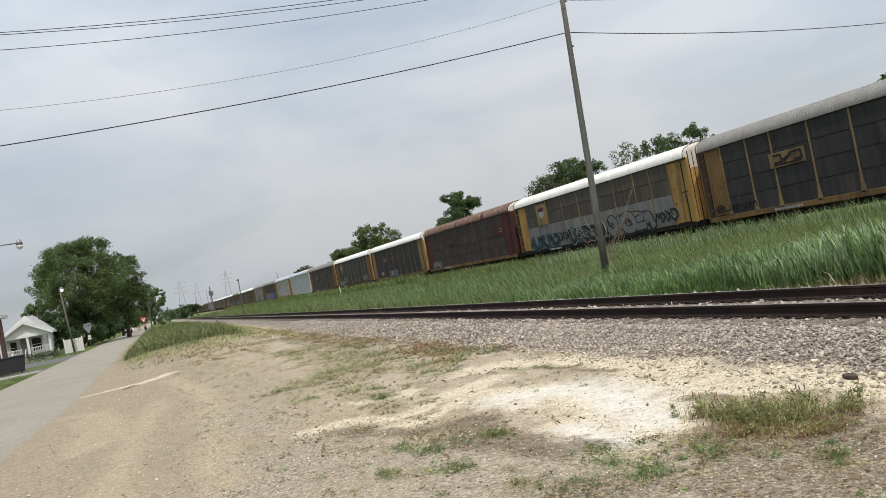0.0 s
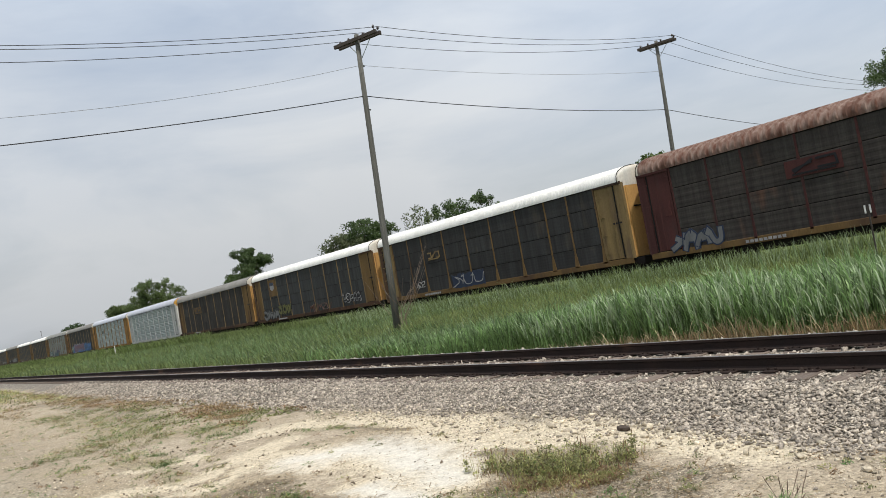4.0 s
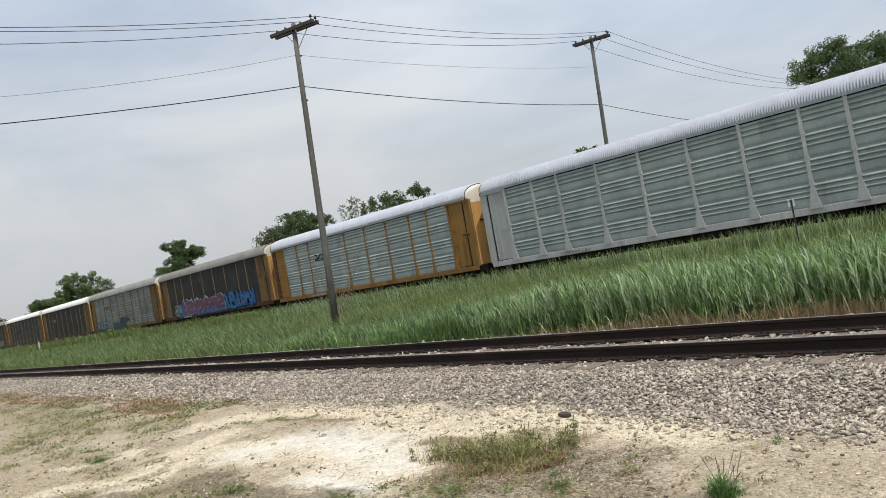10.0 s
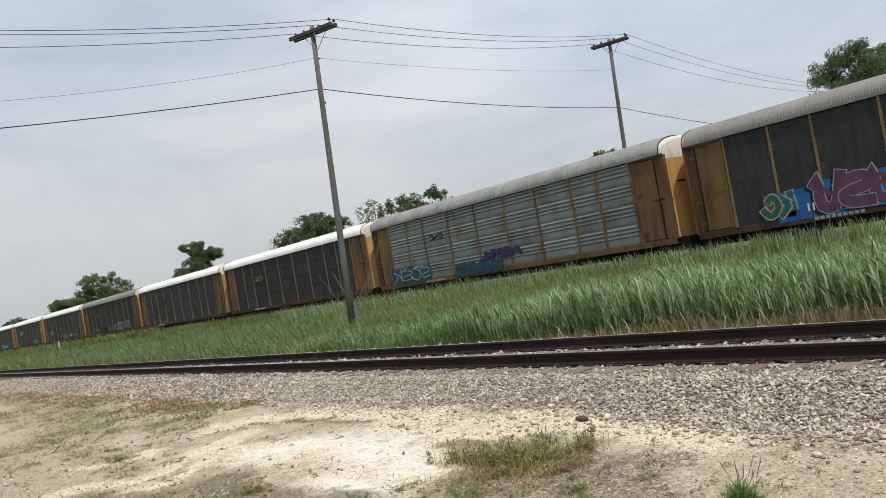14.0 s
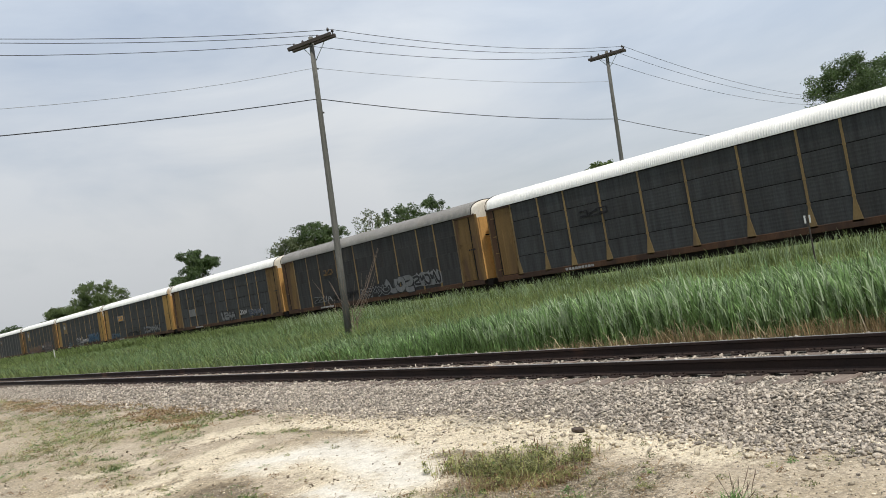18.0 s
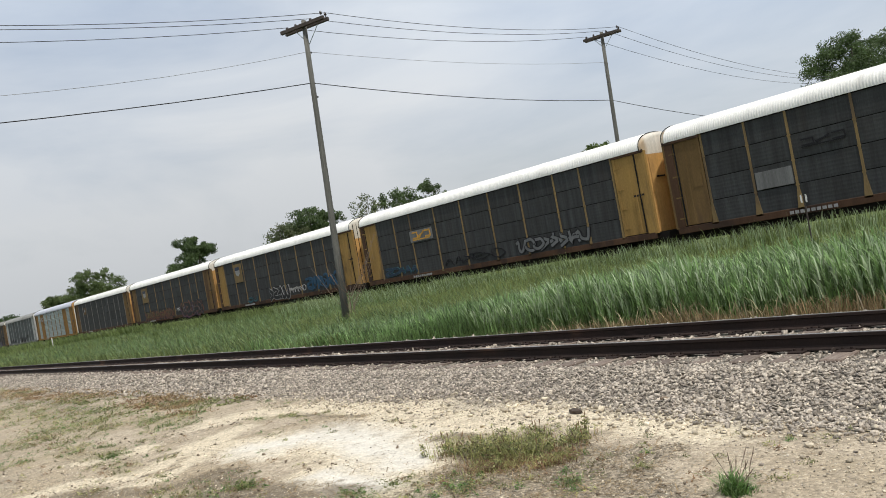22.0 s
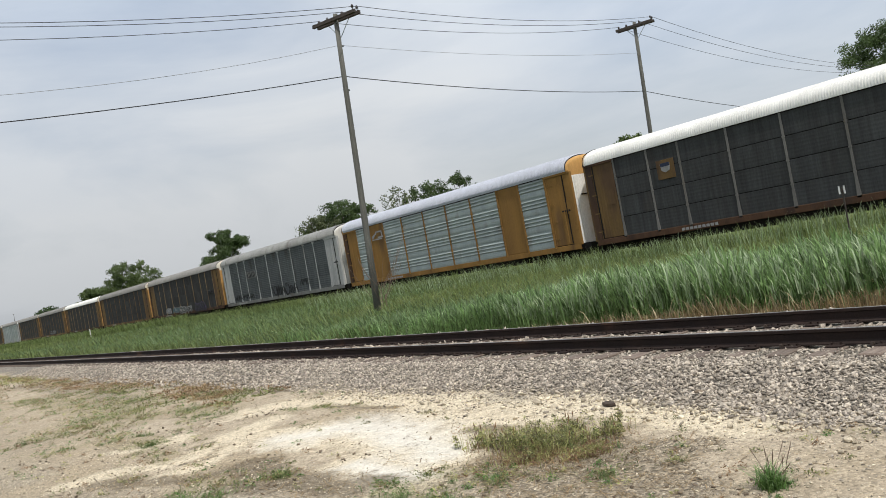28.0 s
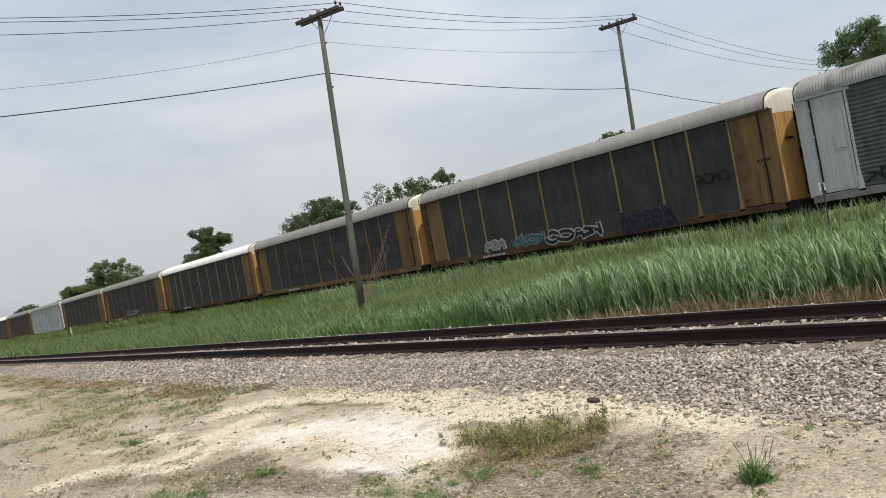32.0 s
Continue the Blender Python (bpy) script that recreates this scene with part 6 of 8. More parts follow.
    for x in (cx - 1.35, cx - 0.15):
        part("stair_rail", Shape().tube([(x, py, 1.45), (x, py - 1.0, 0.95), (x, py - 1.0, 0.0)], 0.04, 6), SIDING, th)
    part("door", Shape().bevel_box(cx - 1.0, yf - 0.08, 0.55, cx - 0.1, yf - 0.03, 2.6, 0.01), SIGN_BACK, th, "grey front door")
    window_unit(th, cx + 0.55, yf - 0.05, 1.75, 0.9, 1.3)
    window_unit(th, x0 + 0.6, yf - 0.05, 1.75, 0.6, 1.2)
    window_unit(th, bx + 0.05, 98.5, 1.9, 0.9, 1.3, "y")


porch_house()


def bins():
    th = thing("dumpster", pose(-9.85, 62.2, -0.36, 0, 0, 12), "black plastic rubbish dumpster beside the drive", "dumpster")
    part("body", Shape().prism([(-1.0, 0.12), (1.0, 0.12), (1.12, 1.15), (-1.12, 1.15)], 1, -0.5, 0.5), BLACK_PLASTIC, th)
    part("lid", Shape().bevel_box(-1.18, -0.56, 1.15, 0.0, 0.56, 1.24, 0.02), BLACK_PLASTIC, th)
    part("lid", Shape().bevel_box(0.02, -0.56, 1.15, 1.18, 0.56, 1.24, 0.02), BLACK_PLASTIC, th)
    for x in (-0.8, 0.8):
        part("wheel", Shape().tube([(x - 0.04, -0.4, 0.1), (x + 0.04, -0.4, 0.1)], 0.1, 12), BLACK_PLASTIC, th)
        part("rib", Shape().box(x - 0.05, -0.56, 0.2, x + 0.05, -0.5, 1.1), BLACK_PLASTIC, th)
    th = thing("wheelie_bin", pose(-12.1, 62.6, -0.36), "dark wheeled bin against the brick house", "bin")
    part("body", Shape().prism([(-0.5, 0.05), (0.5, 0.05), (0.6, 1.35), (-0.6, 1.35)], 1, -0.35, 0.35), BLACK_PLASTIC, th)
    part("lid", Shape().bevel_box(-0.64, -0.42, 1.35, 0.64, 0.42, 1.46, 0.03), BLACK_PLASTIC, th)


bins()
solid("driveway", Shape().box(-26, 55.6, -0.5, -7.0, 62.0, -0.345), ASPHALT, "dark asphalt drive", "driveway", kind="structure")
solid("driveway_apron", Shape().box(-14, 70.0, -0.5, -7.0, 84.0, -0.352), ASPHALT, "grey asphalt yard between the houses", "driveway", kind="structure")
solid("kerb", Shape().bevel_box(-13.5, 55.2, -0.5, -7.0, 55.6, -0.24, 0.02), CONCRETE, "pale concrete kerb beside the lawn", "kerb", kind="structure")
solid("front_path", Shape().box(-13.2, 87.6, -0.5, -7.0, 88.6, -0.33), CONCRETE, "pale concrete path to the porch", "path", kind="structure")


def hedge():
    rng = np.random.default_rng(8)
    th = thing("hedge", pose(-11.2, 90.6, -0.4), "clipped dark green hedge before the porch", "hedge")
    bl = [(-1.3 + 0.42 * k, 0.25 * (k % 2), 0.5, 0.45) for k in range(7)]
    v, f = leaf_cloud(rng, bl, 1800, 0.07, 0.95)
    c = new("leaves", fast_mesh("leaves", v, f, LEAF_DARK))
    c.parent = th
    part("stems", Shape().tube([(-1.2, 0, 0), (-1.1, 0, 0.7)], 0.03, 5).tube([(0.0, 0, 0), (0.1, 0, 0.7)], 0.03, 5).tube([(1.0, 0, 0), (0.9, 0, 0.7)], 0.03, 5), BARK, th)


hedge()


def fence():
    th = thing("board_fence", pose(0, 0, -0.4), "white vinyl board fence beside the bungalow", "fence")
    y, x = 97.5, -9.7
    for k in range(9):
        part("board", cached("board", lambda: Shape().bevel_box(0.005, -0.02, 0.08, 0.2, 0.02, 1.55, 0.006).mesh("board", SIDING)), None, th, at=pose(x + 0.205 * k, y, 0))
    for k in range(2):
        part("post", Shape().bevel_box(x - 0.06 + 1.85 * k, y - 0.06, 0, x + 0.06 + 1.85 * k, y + 0.06, 1.7, 0.01), SIDING, th)
    part("rail", Shape().box(x, y + 0.02, 1.3, x + 1.85, y + 0.07, 1.4), SIDING, th)


fence()
LAMP_WOOD = shade("grey_lamp_pole_wood", (0.15, 0.135, 0.115), (0.10, 0.09, 0.078), rough=0.9, scale=3, fine=45, stretch=(6, 6, 0.5), bump=0.4)
LAMP_GLOW = bpy.data.materials.new("lit_lamp_glass")
LAMP_GLOW.use_nodes = True
LAMP_GLOW.node_tree.nodes["Principled BSDF"].inputs["Emission Color"].default_value = (1, 0.97, 0.9, 1)
LAMP_GLOW.node_tree.nodes["Principled BSDF"].inputs["Emission Strength"].default_value = 2.0
LAMP_GLASS = shade("milky_lamp_glass", (0.7, 0.71, 0.72), rough=0.25, rand=0, bump=0)


def street_lamp(base, top, arm, glow, label):
    b, t = Vector(base), Vector(top)
    th = thing("street_lamp", Matrix.Translation(b), label, "street lamp", "lamps along the lane")
    part("pole", Shape().tube([(0, 0, -0.3), tuple((t - b) * 0.5), tuple(t - b)], [0.115, 0.1, 0.085], 10), LAMP_WOOD, th, smooth=True)
    a_ = t - b - Vector((0, 0, 0.4))
    e_ = a_ + Vector(arm)
    part("arm", Shape().tube([a_, a_.lerp(e_, 0.5) + Vector((0, 0, 0.12)), e_], 0.03, 8), STEEL_POST, th)
    part("arm_brace", Shape().tube([a_ - Vector((0, 0, 0.5)), a_.lerp(e_, 0.6)], 0.014, 6), SIGN_BACK, th)
    part("head", Shape().tube([e_ + Vector((0, 0, 0.16)), e_ + Vector((0, 0, 0.06)), e_ + Vector((0, 0, -0.1))], [0.06, 0.13, 0.17], 12), SIGN_BACK, th, smooth=True)
    part("globe", Shape().tube([e_ - Vector((0, 0, 0.1)), e_ - Vector((0, 0, 0.22)), e_ - Vector((0, 0, 0.33))], [0.16, 0.15, 0.07], 12), LAMP_GLOW if glow else LAMP_GLASS, th, smooth=True)


street_lamp((-7.46, 43.2, -0.4), (-8.05, 43.6, 6.6), (2.6, 0.4, 0.3), False, "leaning wooden lamp pole with a bracket lamp")
street_lamp((-8.7, 96.4, -0.4), (-9.1, 96.6, 6.9), (0.25, -0.5, 0.25), True, "leaning wooden lamp pole with a lit lamp")
street_lamp((-4.2, 215, -0.4), (-4.2, 215, 9.0), (0.5, -1.0, 0.2), True, "far lit street lamp among the trees")
for x, y, h in ((-1.0, 170, 9), (0.6, 205, 9.5), (-1.6, 260, 10)):
    th = thing("utility_pole", pose(x, y, -0.4), "grey wooden pole far down the lane", "utility pole", "wooden poles of the line")
    part("pole", Shape().tube([(0, 0, -0.3), (0.1, 0, h)], [0.15, 0.1], 8), WOOD_POLE, th)
    part("crossarm", Shape().bevel_box(-1.0, -0.06, h - 0.5, 1.2, 0.06, h - 0.38, 0.01), DARK_WOOD, th)


def tri(w, h, k=1.0):
    """A sign's triangle, point down, with cut corners."""
    return [(-w / 2 * k, h / 2 * k - 0.04), (-w / 2 * k + 0.05, h / 2 * k), (w / 2 * k - 0.05, h / 2 * k), (w / 2 * k, h / 2 * k - 0.04), (0.05, -h / 2 * k), (-0.05, -h / 2 * k)]


def give_way(x, y, z, turn, front, label, sc=1.0):
    th = thing("give_way_sign", pose(x, y, z, 0, 0, turn), label, "road sign")
    part("post", Shape().tube([(0, 0.05, -0.3), (0, 0.05, 2.75 * sc)], 0.035, 8), STEEL_POST, th)
    m = Matrix.Translation((0, 0, 2.25 * sc))
    if front:
        part("plate", Shape().prism(tri(0.95 * sc, 0.85 * sc), 1, -0.005, 0.012, m), SIGN_RED, th, "red triangular plate")
        part("field", Shape().prism(tri(0.5 * sc, 0.42 * sc), 1, -0.012, -0.006, Matrix.Translation((0, 0, 2.29 * sc))), SIGN_WHITE, th, "white inner triangle")
        part("small_plate", Shape().bevel_box(-0.13, -0.01, 1.4 * sc, 0.15, 0.01, 1.75 * sc, 0.004), shade("faded_orange_plate", (0.42, 0.30, 0.24), rough=0.6), th, "small faded orange plate")
        part("lettering", Shape().box(-0.15 * sc, -0.016, 2.34 * sc, 0.15 * sc, -0.012, 2.40 * sc), SIGN_RED, th)
    else:
        part("plate", Shape().prism(tri(0.95, 0.85), 1, -0.005, 0.012, m), SIGN_BACK, th, "bare aluminium back of a triangular plate")
        part("small_plate", Shape().bevel_box(-0.17, -0.05, 1.1, 0.17, -0.035, 1.6, 0.004), SIGN_WHITE, th, "small white plate")
        part("lettering", Shape().box(-0.1, -0.056, 1.3, 0.1, -0.05, 1.4), STEEL_POST, th)
        part("street_name_blade", Shape().bevel_box(-0.42, -0.02, 2.74, 0.42, 0.02, 2.94, 0.004), SIGN_BACK, th)


give_way(-7.3, 100.5, -0.4, 0, False, "give-way sign seen from behind with small white plate")
give_way(-1.3, 101.0, -0.3, 0, True, "red and white give-way sign in the grass", 0.88)


def parked_car(x, y, paint_, label):
    th = thing("parked_car", pose(x, y, -0.33), label, "car", "cars parked on the lane")
    body = Shape().prism([(-2.2, 0.3), (2.2, 0.3), (2.25, 0.75), (1.2, 0.95), (-2.1, 0.98), (-2.25, 0.7)], 0, -0.88, 0.88)
    part("body", body, paint_, th)
    part("cabin", Shape().prism([(-1.7, 0.96), (0.9, 0.94), (0.3, 1.42), (-1.2, 1.46)], 0, -0.74, 0.74), GLASS_DARK, th)
    part("roof", Shape().bevel_box(-0.7, -1.15, 1.42, 0.7, 0.3, 1.48, 0.02), paint_, th)
    for sx in (-1, 1):
        for sy in (-1.4, 1.4):
            part("wheel", Shape().tube([(sx * 0.72, sy, 0.32), (sx * 0.92, sy, 0.32)], 0.32, 14), BLACK_PLASTIC, th)
        part("tail_light", Shape().box(sx * 0.7 - 0.12, -2.27, 0.65, sx * 0.7 + 0.12, -2.2, 0.8), SIGN_RED, th)


parked_car(-5.9, 178, shade("car_black", (0.02, 0.02, 0.025), rough=0.25, rand=0, bump=0), "black car parked beside the lane")
parked_car(-4.9, 205, shade("car_white", (0.7, 0.7, 0.72), rough=0.25, rand=0, bump=0), "white car parked beside the lane")


# ---- far things along the line ----
def pylon(x, y, h, label):
    th = thing("pylon", pose(x, y, -0.5), label, "pylon", "far power pylons")
    s = Shape()
    w0 = h * 0.11
    lv = [0, 0.25, 0.45, 0.62, 0.78, 0.9, 1.0]
    ring = lambda k: [(sx * w0 * (1 - 0.88 * k), sy * w0 * (1 - 0.88 * k), h * k) for sx, sy in ((-1, -1), (1, -1), (1, 1), (-1, 1))]
    for a_, b_ in zip(lv, lv[1:]):
        r0, r1 = ring(a_), ring(b_)
        for k in range(4):
            s.tube([r0[k], r1[k]], 0.12, 4)
            s.tube([r0[k], r1[(k + 1) % 4]], 0.06, 4)
    part("lattice", s, PYLON_STEEL, th)
    for z in (0.66, 0.78, 0.9):
        part("arm", Shape().tube([(-h * 0.17, 0, h * z), (h * 0.17, 0, h * z)], 0.1, 4).tube([(-h * 0.17, 0, h * z), (0, 0, h * (z + 0.05)), (h * 0.17, 0, h * z)], 0.06, 4), PYLON_STEEL, th)


# lighter than bare steel: distance haze is mixed into this grey
PYLON_STEEL = shade("pylon_hazed_steel", (0.40, 0.42, 0.44), rough=0.6, rand=0, bump=0)
pylon(16.5, 520, 23.5, "grey lattice power pylon far away")
pylon(55.0, 640, 29, "grey lattice power pylon far away")
pylon(40.0, 800, 30, "grey lattice power pylon far away")
th = thing("signal_mast", pose(5.5, 80.0, -0.35), "thin dark mast beside the track", "mast")
part("mast", Shape().tube([(0, 0, -0.2), (-0.15, 0, 4.0)], [0.06, 0.05], 8), STEEL_POST, th)
part("plate", Shape().bevel_box(-0.3, -0.02, 3.1, 0.1, 0.02, 3.5, 0.01), STEEL_POST, th)
for x, y, h in ((12.0, 120, 5.5), (13.5, 210, 6.5), (44.0, 300, 10.5), (23.0, 380, 11), (34, 520, 15), (28, 600, 16)):
    th = thing("line_post", pose(x, y, -0.5), "thin dark pole far along the railway", "pole", "poles along the railway")
    part("pole", Shape().tube([(0, 0, -0.2), (0.1, 0, h)], [0.085, 0.06], 6), WOOD_POLE, th)
    part("cap", Shape().box(-0.15, -0.08, h - 0.2, 0.2, 0.08, h), STEEL_POST, th)
th = thing("marker_post", pose(30.0, 135.3, -0.55), "white wooden marker post in the grass", "marker post")
part("post", Shape().bevel_box(-0.07, -0.07, -0.2, 0.07, 0.07, 1.65, 0.02), SIGN_WHITE, th)
th = thing("marker_stake", pose(28.0, 13.95, -0.55), "thin dark stake with two white strips", "marker post")
part("stake", Shape().bevel_box(-0.02, -0.025, -0.2, 0.02, 0.025, 2.15, 0.006), DARK_WOOD, th)
for o in (-0.09, 0.09):
    part("strip", Shape().bevel_box(-0.035, o - 0.03, 1.92, -0.021, o + 0.03, 2.2, 0.004), SIGN_WHITE, th, "white strip")


def far_woods():
    rng = np.random.default_rng(17)
    bl = []
    for k in range(90):
        y = rng.uniform(430, 900)
        x = 9 + (y - 430) * 0.012 + rng.uniform(-6, 10)
        bl.append((x, y, rng.uniform(1.0, 5.0), rng.uniform(2.0, 3.6)))
    for k in range(120):
        y = rng.uniform(500, 1100)
        x = rng.uniform(-160, -8)
        bl.append((x, y, rng.uniform(2, 8), rng.uniform(3, 5.5)))
    for k in range(160):
        x = rng.uniform(60, 420)
        y = rng.uniform(350, 700)
        bl.append((x, y, rng.uniform(1, 5), rng.uniform(3, 5)))
    v, f = leaf_cloud(rng, bl, 26000, 0.8, 0.9)
    tagged(new("far_woods", fast_mesh("far_woods", v, f, LEAF_DARK)), "low dark green woods on the horizon", "woods", kind="stuff")


far_woods()
tree((13.0, 330, -0.5), 5.5, 9.0, 51, "low rounded bush beside the far track", LEAF_DARK, 2500, 0.35, bare=0.05)
tree((9.5, 345, -0.5), 5.0, 6.0, 52, "low rounded bush beside the far track", LEAF, 1500, 0.35, bare=0.05)
tree((1.0, 150, -0.3), 2.4, 3.0, 53, "small green bush on the grassy rise", LEAF, 900, 0.16, bare=0.05, blobs=10)


def bare_sapling():
    th = thing("bare_sapling", pose(18.6, 29.9, -0.6), "leafless thin sapling round the pole's foot", "sapling")
    rr = random.Random(4)
    for k in range(17):
        a_ = rr.uniform(0, 2 * math.pi)
        l = rr.uniform(1.0, 2.4)
        p0 = Vector((0.1 * math.cos(a_), 0.1 * math.sin(a_), rr.uniform(0.5, 1.7)))
        p1 = p0 + Vector((0.35 * l * math.cos(a_), 0.35 * l * math.sin(a_), 0.45 * l))
        p2 = p1 + Vector((0.4 * l * math.cos(a_ + 0.4), 0.4 * l * math.sin(a_ + 0.4), 0.75 * l))
        part("twig", Shape().tube([p0, p1, p2], [0.011, 0.008, 0.004], 5), TWIG, th)
        part("twig", Shape().tube([p1, p1 + Vector((0.3 * math.cos(a_ - 0.9), 0.3 * math.sin(a_ - 0.9), 0.6))], [0.006, 0.003], 5), TWIG, th)
    part("stem", Shape().tube([(0.12, -0.25, -0.2), (0.05, -0.2, 0.7), (0.1, -0.2, 1.6)], [0.02, 0.017, 0.008], 6), TWIG, th)


bare_sapling()

# ---- grass ----
def blades(rng, xs, ys, zs, hs, width, bend, lean=(0.25, -0.1)):
    """Bent tapering blades: three segments, standing at points, leaning with the wind."""
    n = len(xs)
    base = np.stack([xs, ys, zs], 1)
    az = rng.uniform(0, 2 * np.pi, n)
    d = np.stack([np.cos(az), np.sin(az), np.zeros(n)], 1)
    w = np.stack([-np.sin(az), np.cos(az), np.zeros(n)], 1) * (width * rng.uniform(0.6, 1.3, n))[:, None]
    tip = d * (bend * rng.uniform(0.2, 1.0, n))[:, None] + np.array([lean[0], lean[1], 0.0]) * rng.uniform(0.4, 1.2, n)[:, None]
    h = hs[:, None]
    up = np.array([0, 0, 1.0])
    c1 = base + up * h * 0.45 + tip * h * 0.14
    c2 = base + up * h * 0.82 + tip * h * 0.50
    c3 = base + up * h * 0.97 + tip * h * 1.0
    v = np.stack([base - w * 0.5, base + w * 0.5, c1 - w * 0.5, c1 + w * 0.5, c2 - w * 0.36, c2 + w * 0.36, c3, c3 + w * 0.05], 1).reshape(-1, 3)
    i = np.arange(n)[:, None] * 8
    f = np.concatenate([i + np.array([[0, 1, 3, 2]]), i + np.array([[2, 3, 5, 4]]), i + np.array([[4, 5, 7, 6]])], 0)
    return v, f


def leafy(rng, cx, cy, cz, spread, tall, n, size):
    """Small broad leaves heaped round many places at once: n leaves each, lower towards the rim."""
    m = len(cx)
    a_, q = rng.uniform(0, 2 * np.pi, (m, n)), np.sqrt(rng.random((m, n)))
    x = cx[:, None] + spread[:, None] * q * np.cos(a_)
    y = cy[:, None] + spread[:, None] * q * np.sin(a_)
    z = cz[:, None] + tall[:, None] * (1.02 - q * q) * rng.random((m, n))
    c = np.stack([x, y, z], 2).reshape(-1, 3)
    k = len(c)
    d = rng.normal(size=(k, 3)) * np.array([1, 1, 0.55])
    d /= np.linalg.norm(d, axis=1)[:, None]
    w = np.cross(d, rng.normal(size=(k, 3)) * 0.5 + np.array([0, 0, 1.0]))
    w /= np.linalg.norm(w, axis=1)[:, None]
    l = (size * rng.uniform(0.5, 1.3, (m, n))).reshape(-1, 1)
    v = np.stack([c - d * l, c + w * l * 0.32, c + d * l, c - w * l * 0.32], 1).reshape(-1, 3)
    return v, np.arange(4 * k).reshape(k, 4)


def land_many(x, y):
    return np.array([land(float(a_), float(b_)) for a_, b_ in zip(x, y)])


def meadow():
    rng = np.random.default_rng(3)

    def strip(name, label, n, x0, x1, y0, y1, h0, h1, width, material, bend=0.5, power=1.0, lean=(-0.3, -0.15), taper=None):
        x = x0 + (x1 - x0) * rng.random(n)
        y = y0 + (y1 - y0) * rng.random(n) ** power
        h = h0 + (h1 - h0) * rng.random(n)
        clump = np.array([noise.noise(Vector((a_ * 0.6, b_ * 0.6, 9.0))) for a_, b_ in zip(x, y)])
        h = h * (1 + 0.3 * clump)
        if taper:
            h = h * np.clip((taper[1] - y) / (taper[1] - taper[0]), 0.25, 1.0)
        v, f = blades(rng, x, y, land_many(x, y) - 0.03, h, width, bend, lean)
        ob = new(name, fast_mesh(name, v, f, material))
        tagged(ob, label, "grass", kind="stuff")
    def reeds(name, label, stems, leaves, x0, x1, y0, y1, h0, h1, material, low, width, length, taper):
        """Upright reed stems whose long leaves part from them one above the other and arch over at the tip."""
        x, y = rng.uniform(x0, x1, stems), rng.uniform(y0, y1, stems)
        clump = np.array([noise.noise(Vector((a_ * 0.6, b_ * 0.6, 9.0))) for a_, b_ in zip(x, y)])
        h = rng.uniform(h0, h1, stems) * (1 + 0.22 * clump) * np.clip((taper[1] - y) / (taper[1] - taper[0]), 0.25, 1.0)
        z = land_many(x, y) - 0.03
        u = rng.uniform(low, 0.92, (stems, leaves)) ** 0.8
        lx, ly = np.repeat(x, leaves), np.repeat(y, leaves)
        lz = (z[:, None] + h[:, None] * u * 0.8).ravel()
        size = (h[:, None] * rng.uniform(length[0], length[1], (stems, leaves))).ravel()
        v, f = blades(rng, lx, ly, lz, size, width, 0.75, (-0.16, 0.12))
        tagged(new(name, fast_mesh(name, v, f, material)), label, "grass", kind="stuff")
    TAPER = (11.0, 31.0)
    reeds("tall_reeds", "dense tall green reeds beside the track", 10000, 5, 12.5, 17.5, 1.0, 30.0, 0.84, 1.28, REED, 0.26, 0.024, (0.26, 0.44), TAPER)
    reeds("tall_reeds", "bluish green reeds beside the track", 4500, 4, 12.6, 18.5, 1.0, 34.0, 0.84, 1.25, REED_FAR, 0.35, 0.024, (0.26, 0.44), (12.0, 38.0))
    reeds("reed_leaves", "arching reed leaves coloured pale for highlights on glossy blades", 2000, 3, 12.4, 15.5, 1.0, 15.0, 0.9, 1.3, PALE_REED, 0.4, 0.022, (0.22, 0.4), (12.0, 26.0))
    strip("reed_stems", "thin green reed stems beside the track", 8000, 12.4, 17.0, 1.0, 28.0, 0.7, 1.1, 0.012, REED, 0.25, taper=TAPER, lean=(-0.1, 0.08))
    strip("tall_reeds", "shorter green reeds thinning out along the track", 6000, 12.3, 18.0, 18.0, 28.0, 0.25, 0.65, 0.022, REED, 0.8)
    strip("tall_reeds", "dense tall green reeds beside the track", 9000, 14.5, 22.0, 22.0, 36.0, 0.3, 0.75, 0.022, GRASS, 0.7)
    strip("dead_stalks", "dry brown stalks at the foot of the reeds", 8500, 12.05, 12.75, 1.0, 22.0, 0.15, 0.58, 0.012, DEAD_REED, 0.35, 1.3, taper=(6.0, 19.0))
    strip("dead_stalks", "pale bent dry leaves on the reeds", 1300, 12.0, 13.0, 1.0, 18.0, 0.25, 0.7, 0.016, STRAW, 1.0, taper=(8.0, 19.0))
    strip("meadow_grass", "green meadow grass between the tracks", 30000, 12.2, 33.0, 20.0, 75.0, 0.3, 0.65, 0.03, GRASS_FAR, 0.6, 1.1)
    strip("meadow_grass", "yellow-green meadow grass between the tracks", 28000, 17.0, 33.4, 3.0, 36.0, 0.4, 0.9, 0.02, MEADOW_SUN, 0.6)
    strip("seed_stalks", "pale grass stalks in seed on the far bank", 3500, 29.5, 33.4, 3.0, 60.0, 0.85, 1.4, 0.022, PALE_REED, 0.35, 1.2)
    strip("bank_grass", "rank pale grass at the foot of the far track", 19000, 30.5, 33.9, 3.0, 110.0, 0.68, 1.2, 0.03, GRASS, 0.6, 1.4)
    strip("meadow_reeds", "darker green reeds in the meadow", 15000, 13.0, 31.0, 24.0, 110.0, 0.4, 0.85, 0.035, REED_FAR, 0.6, 1.3)
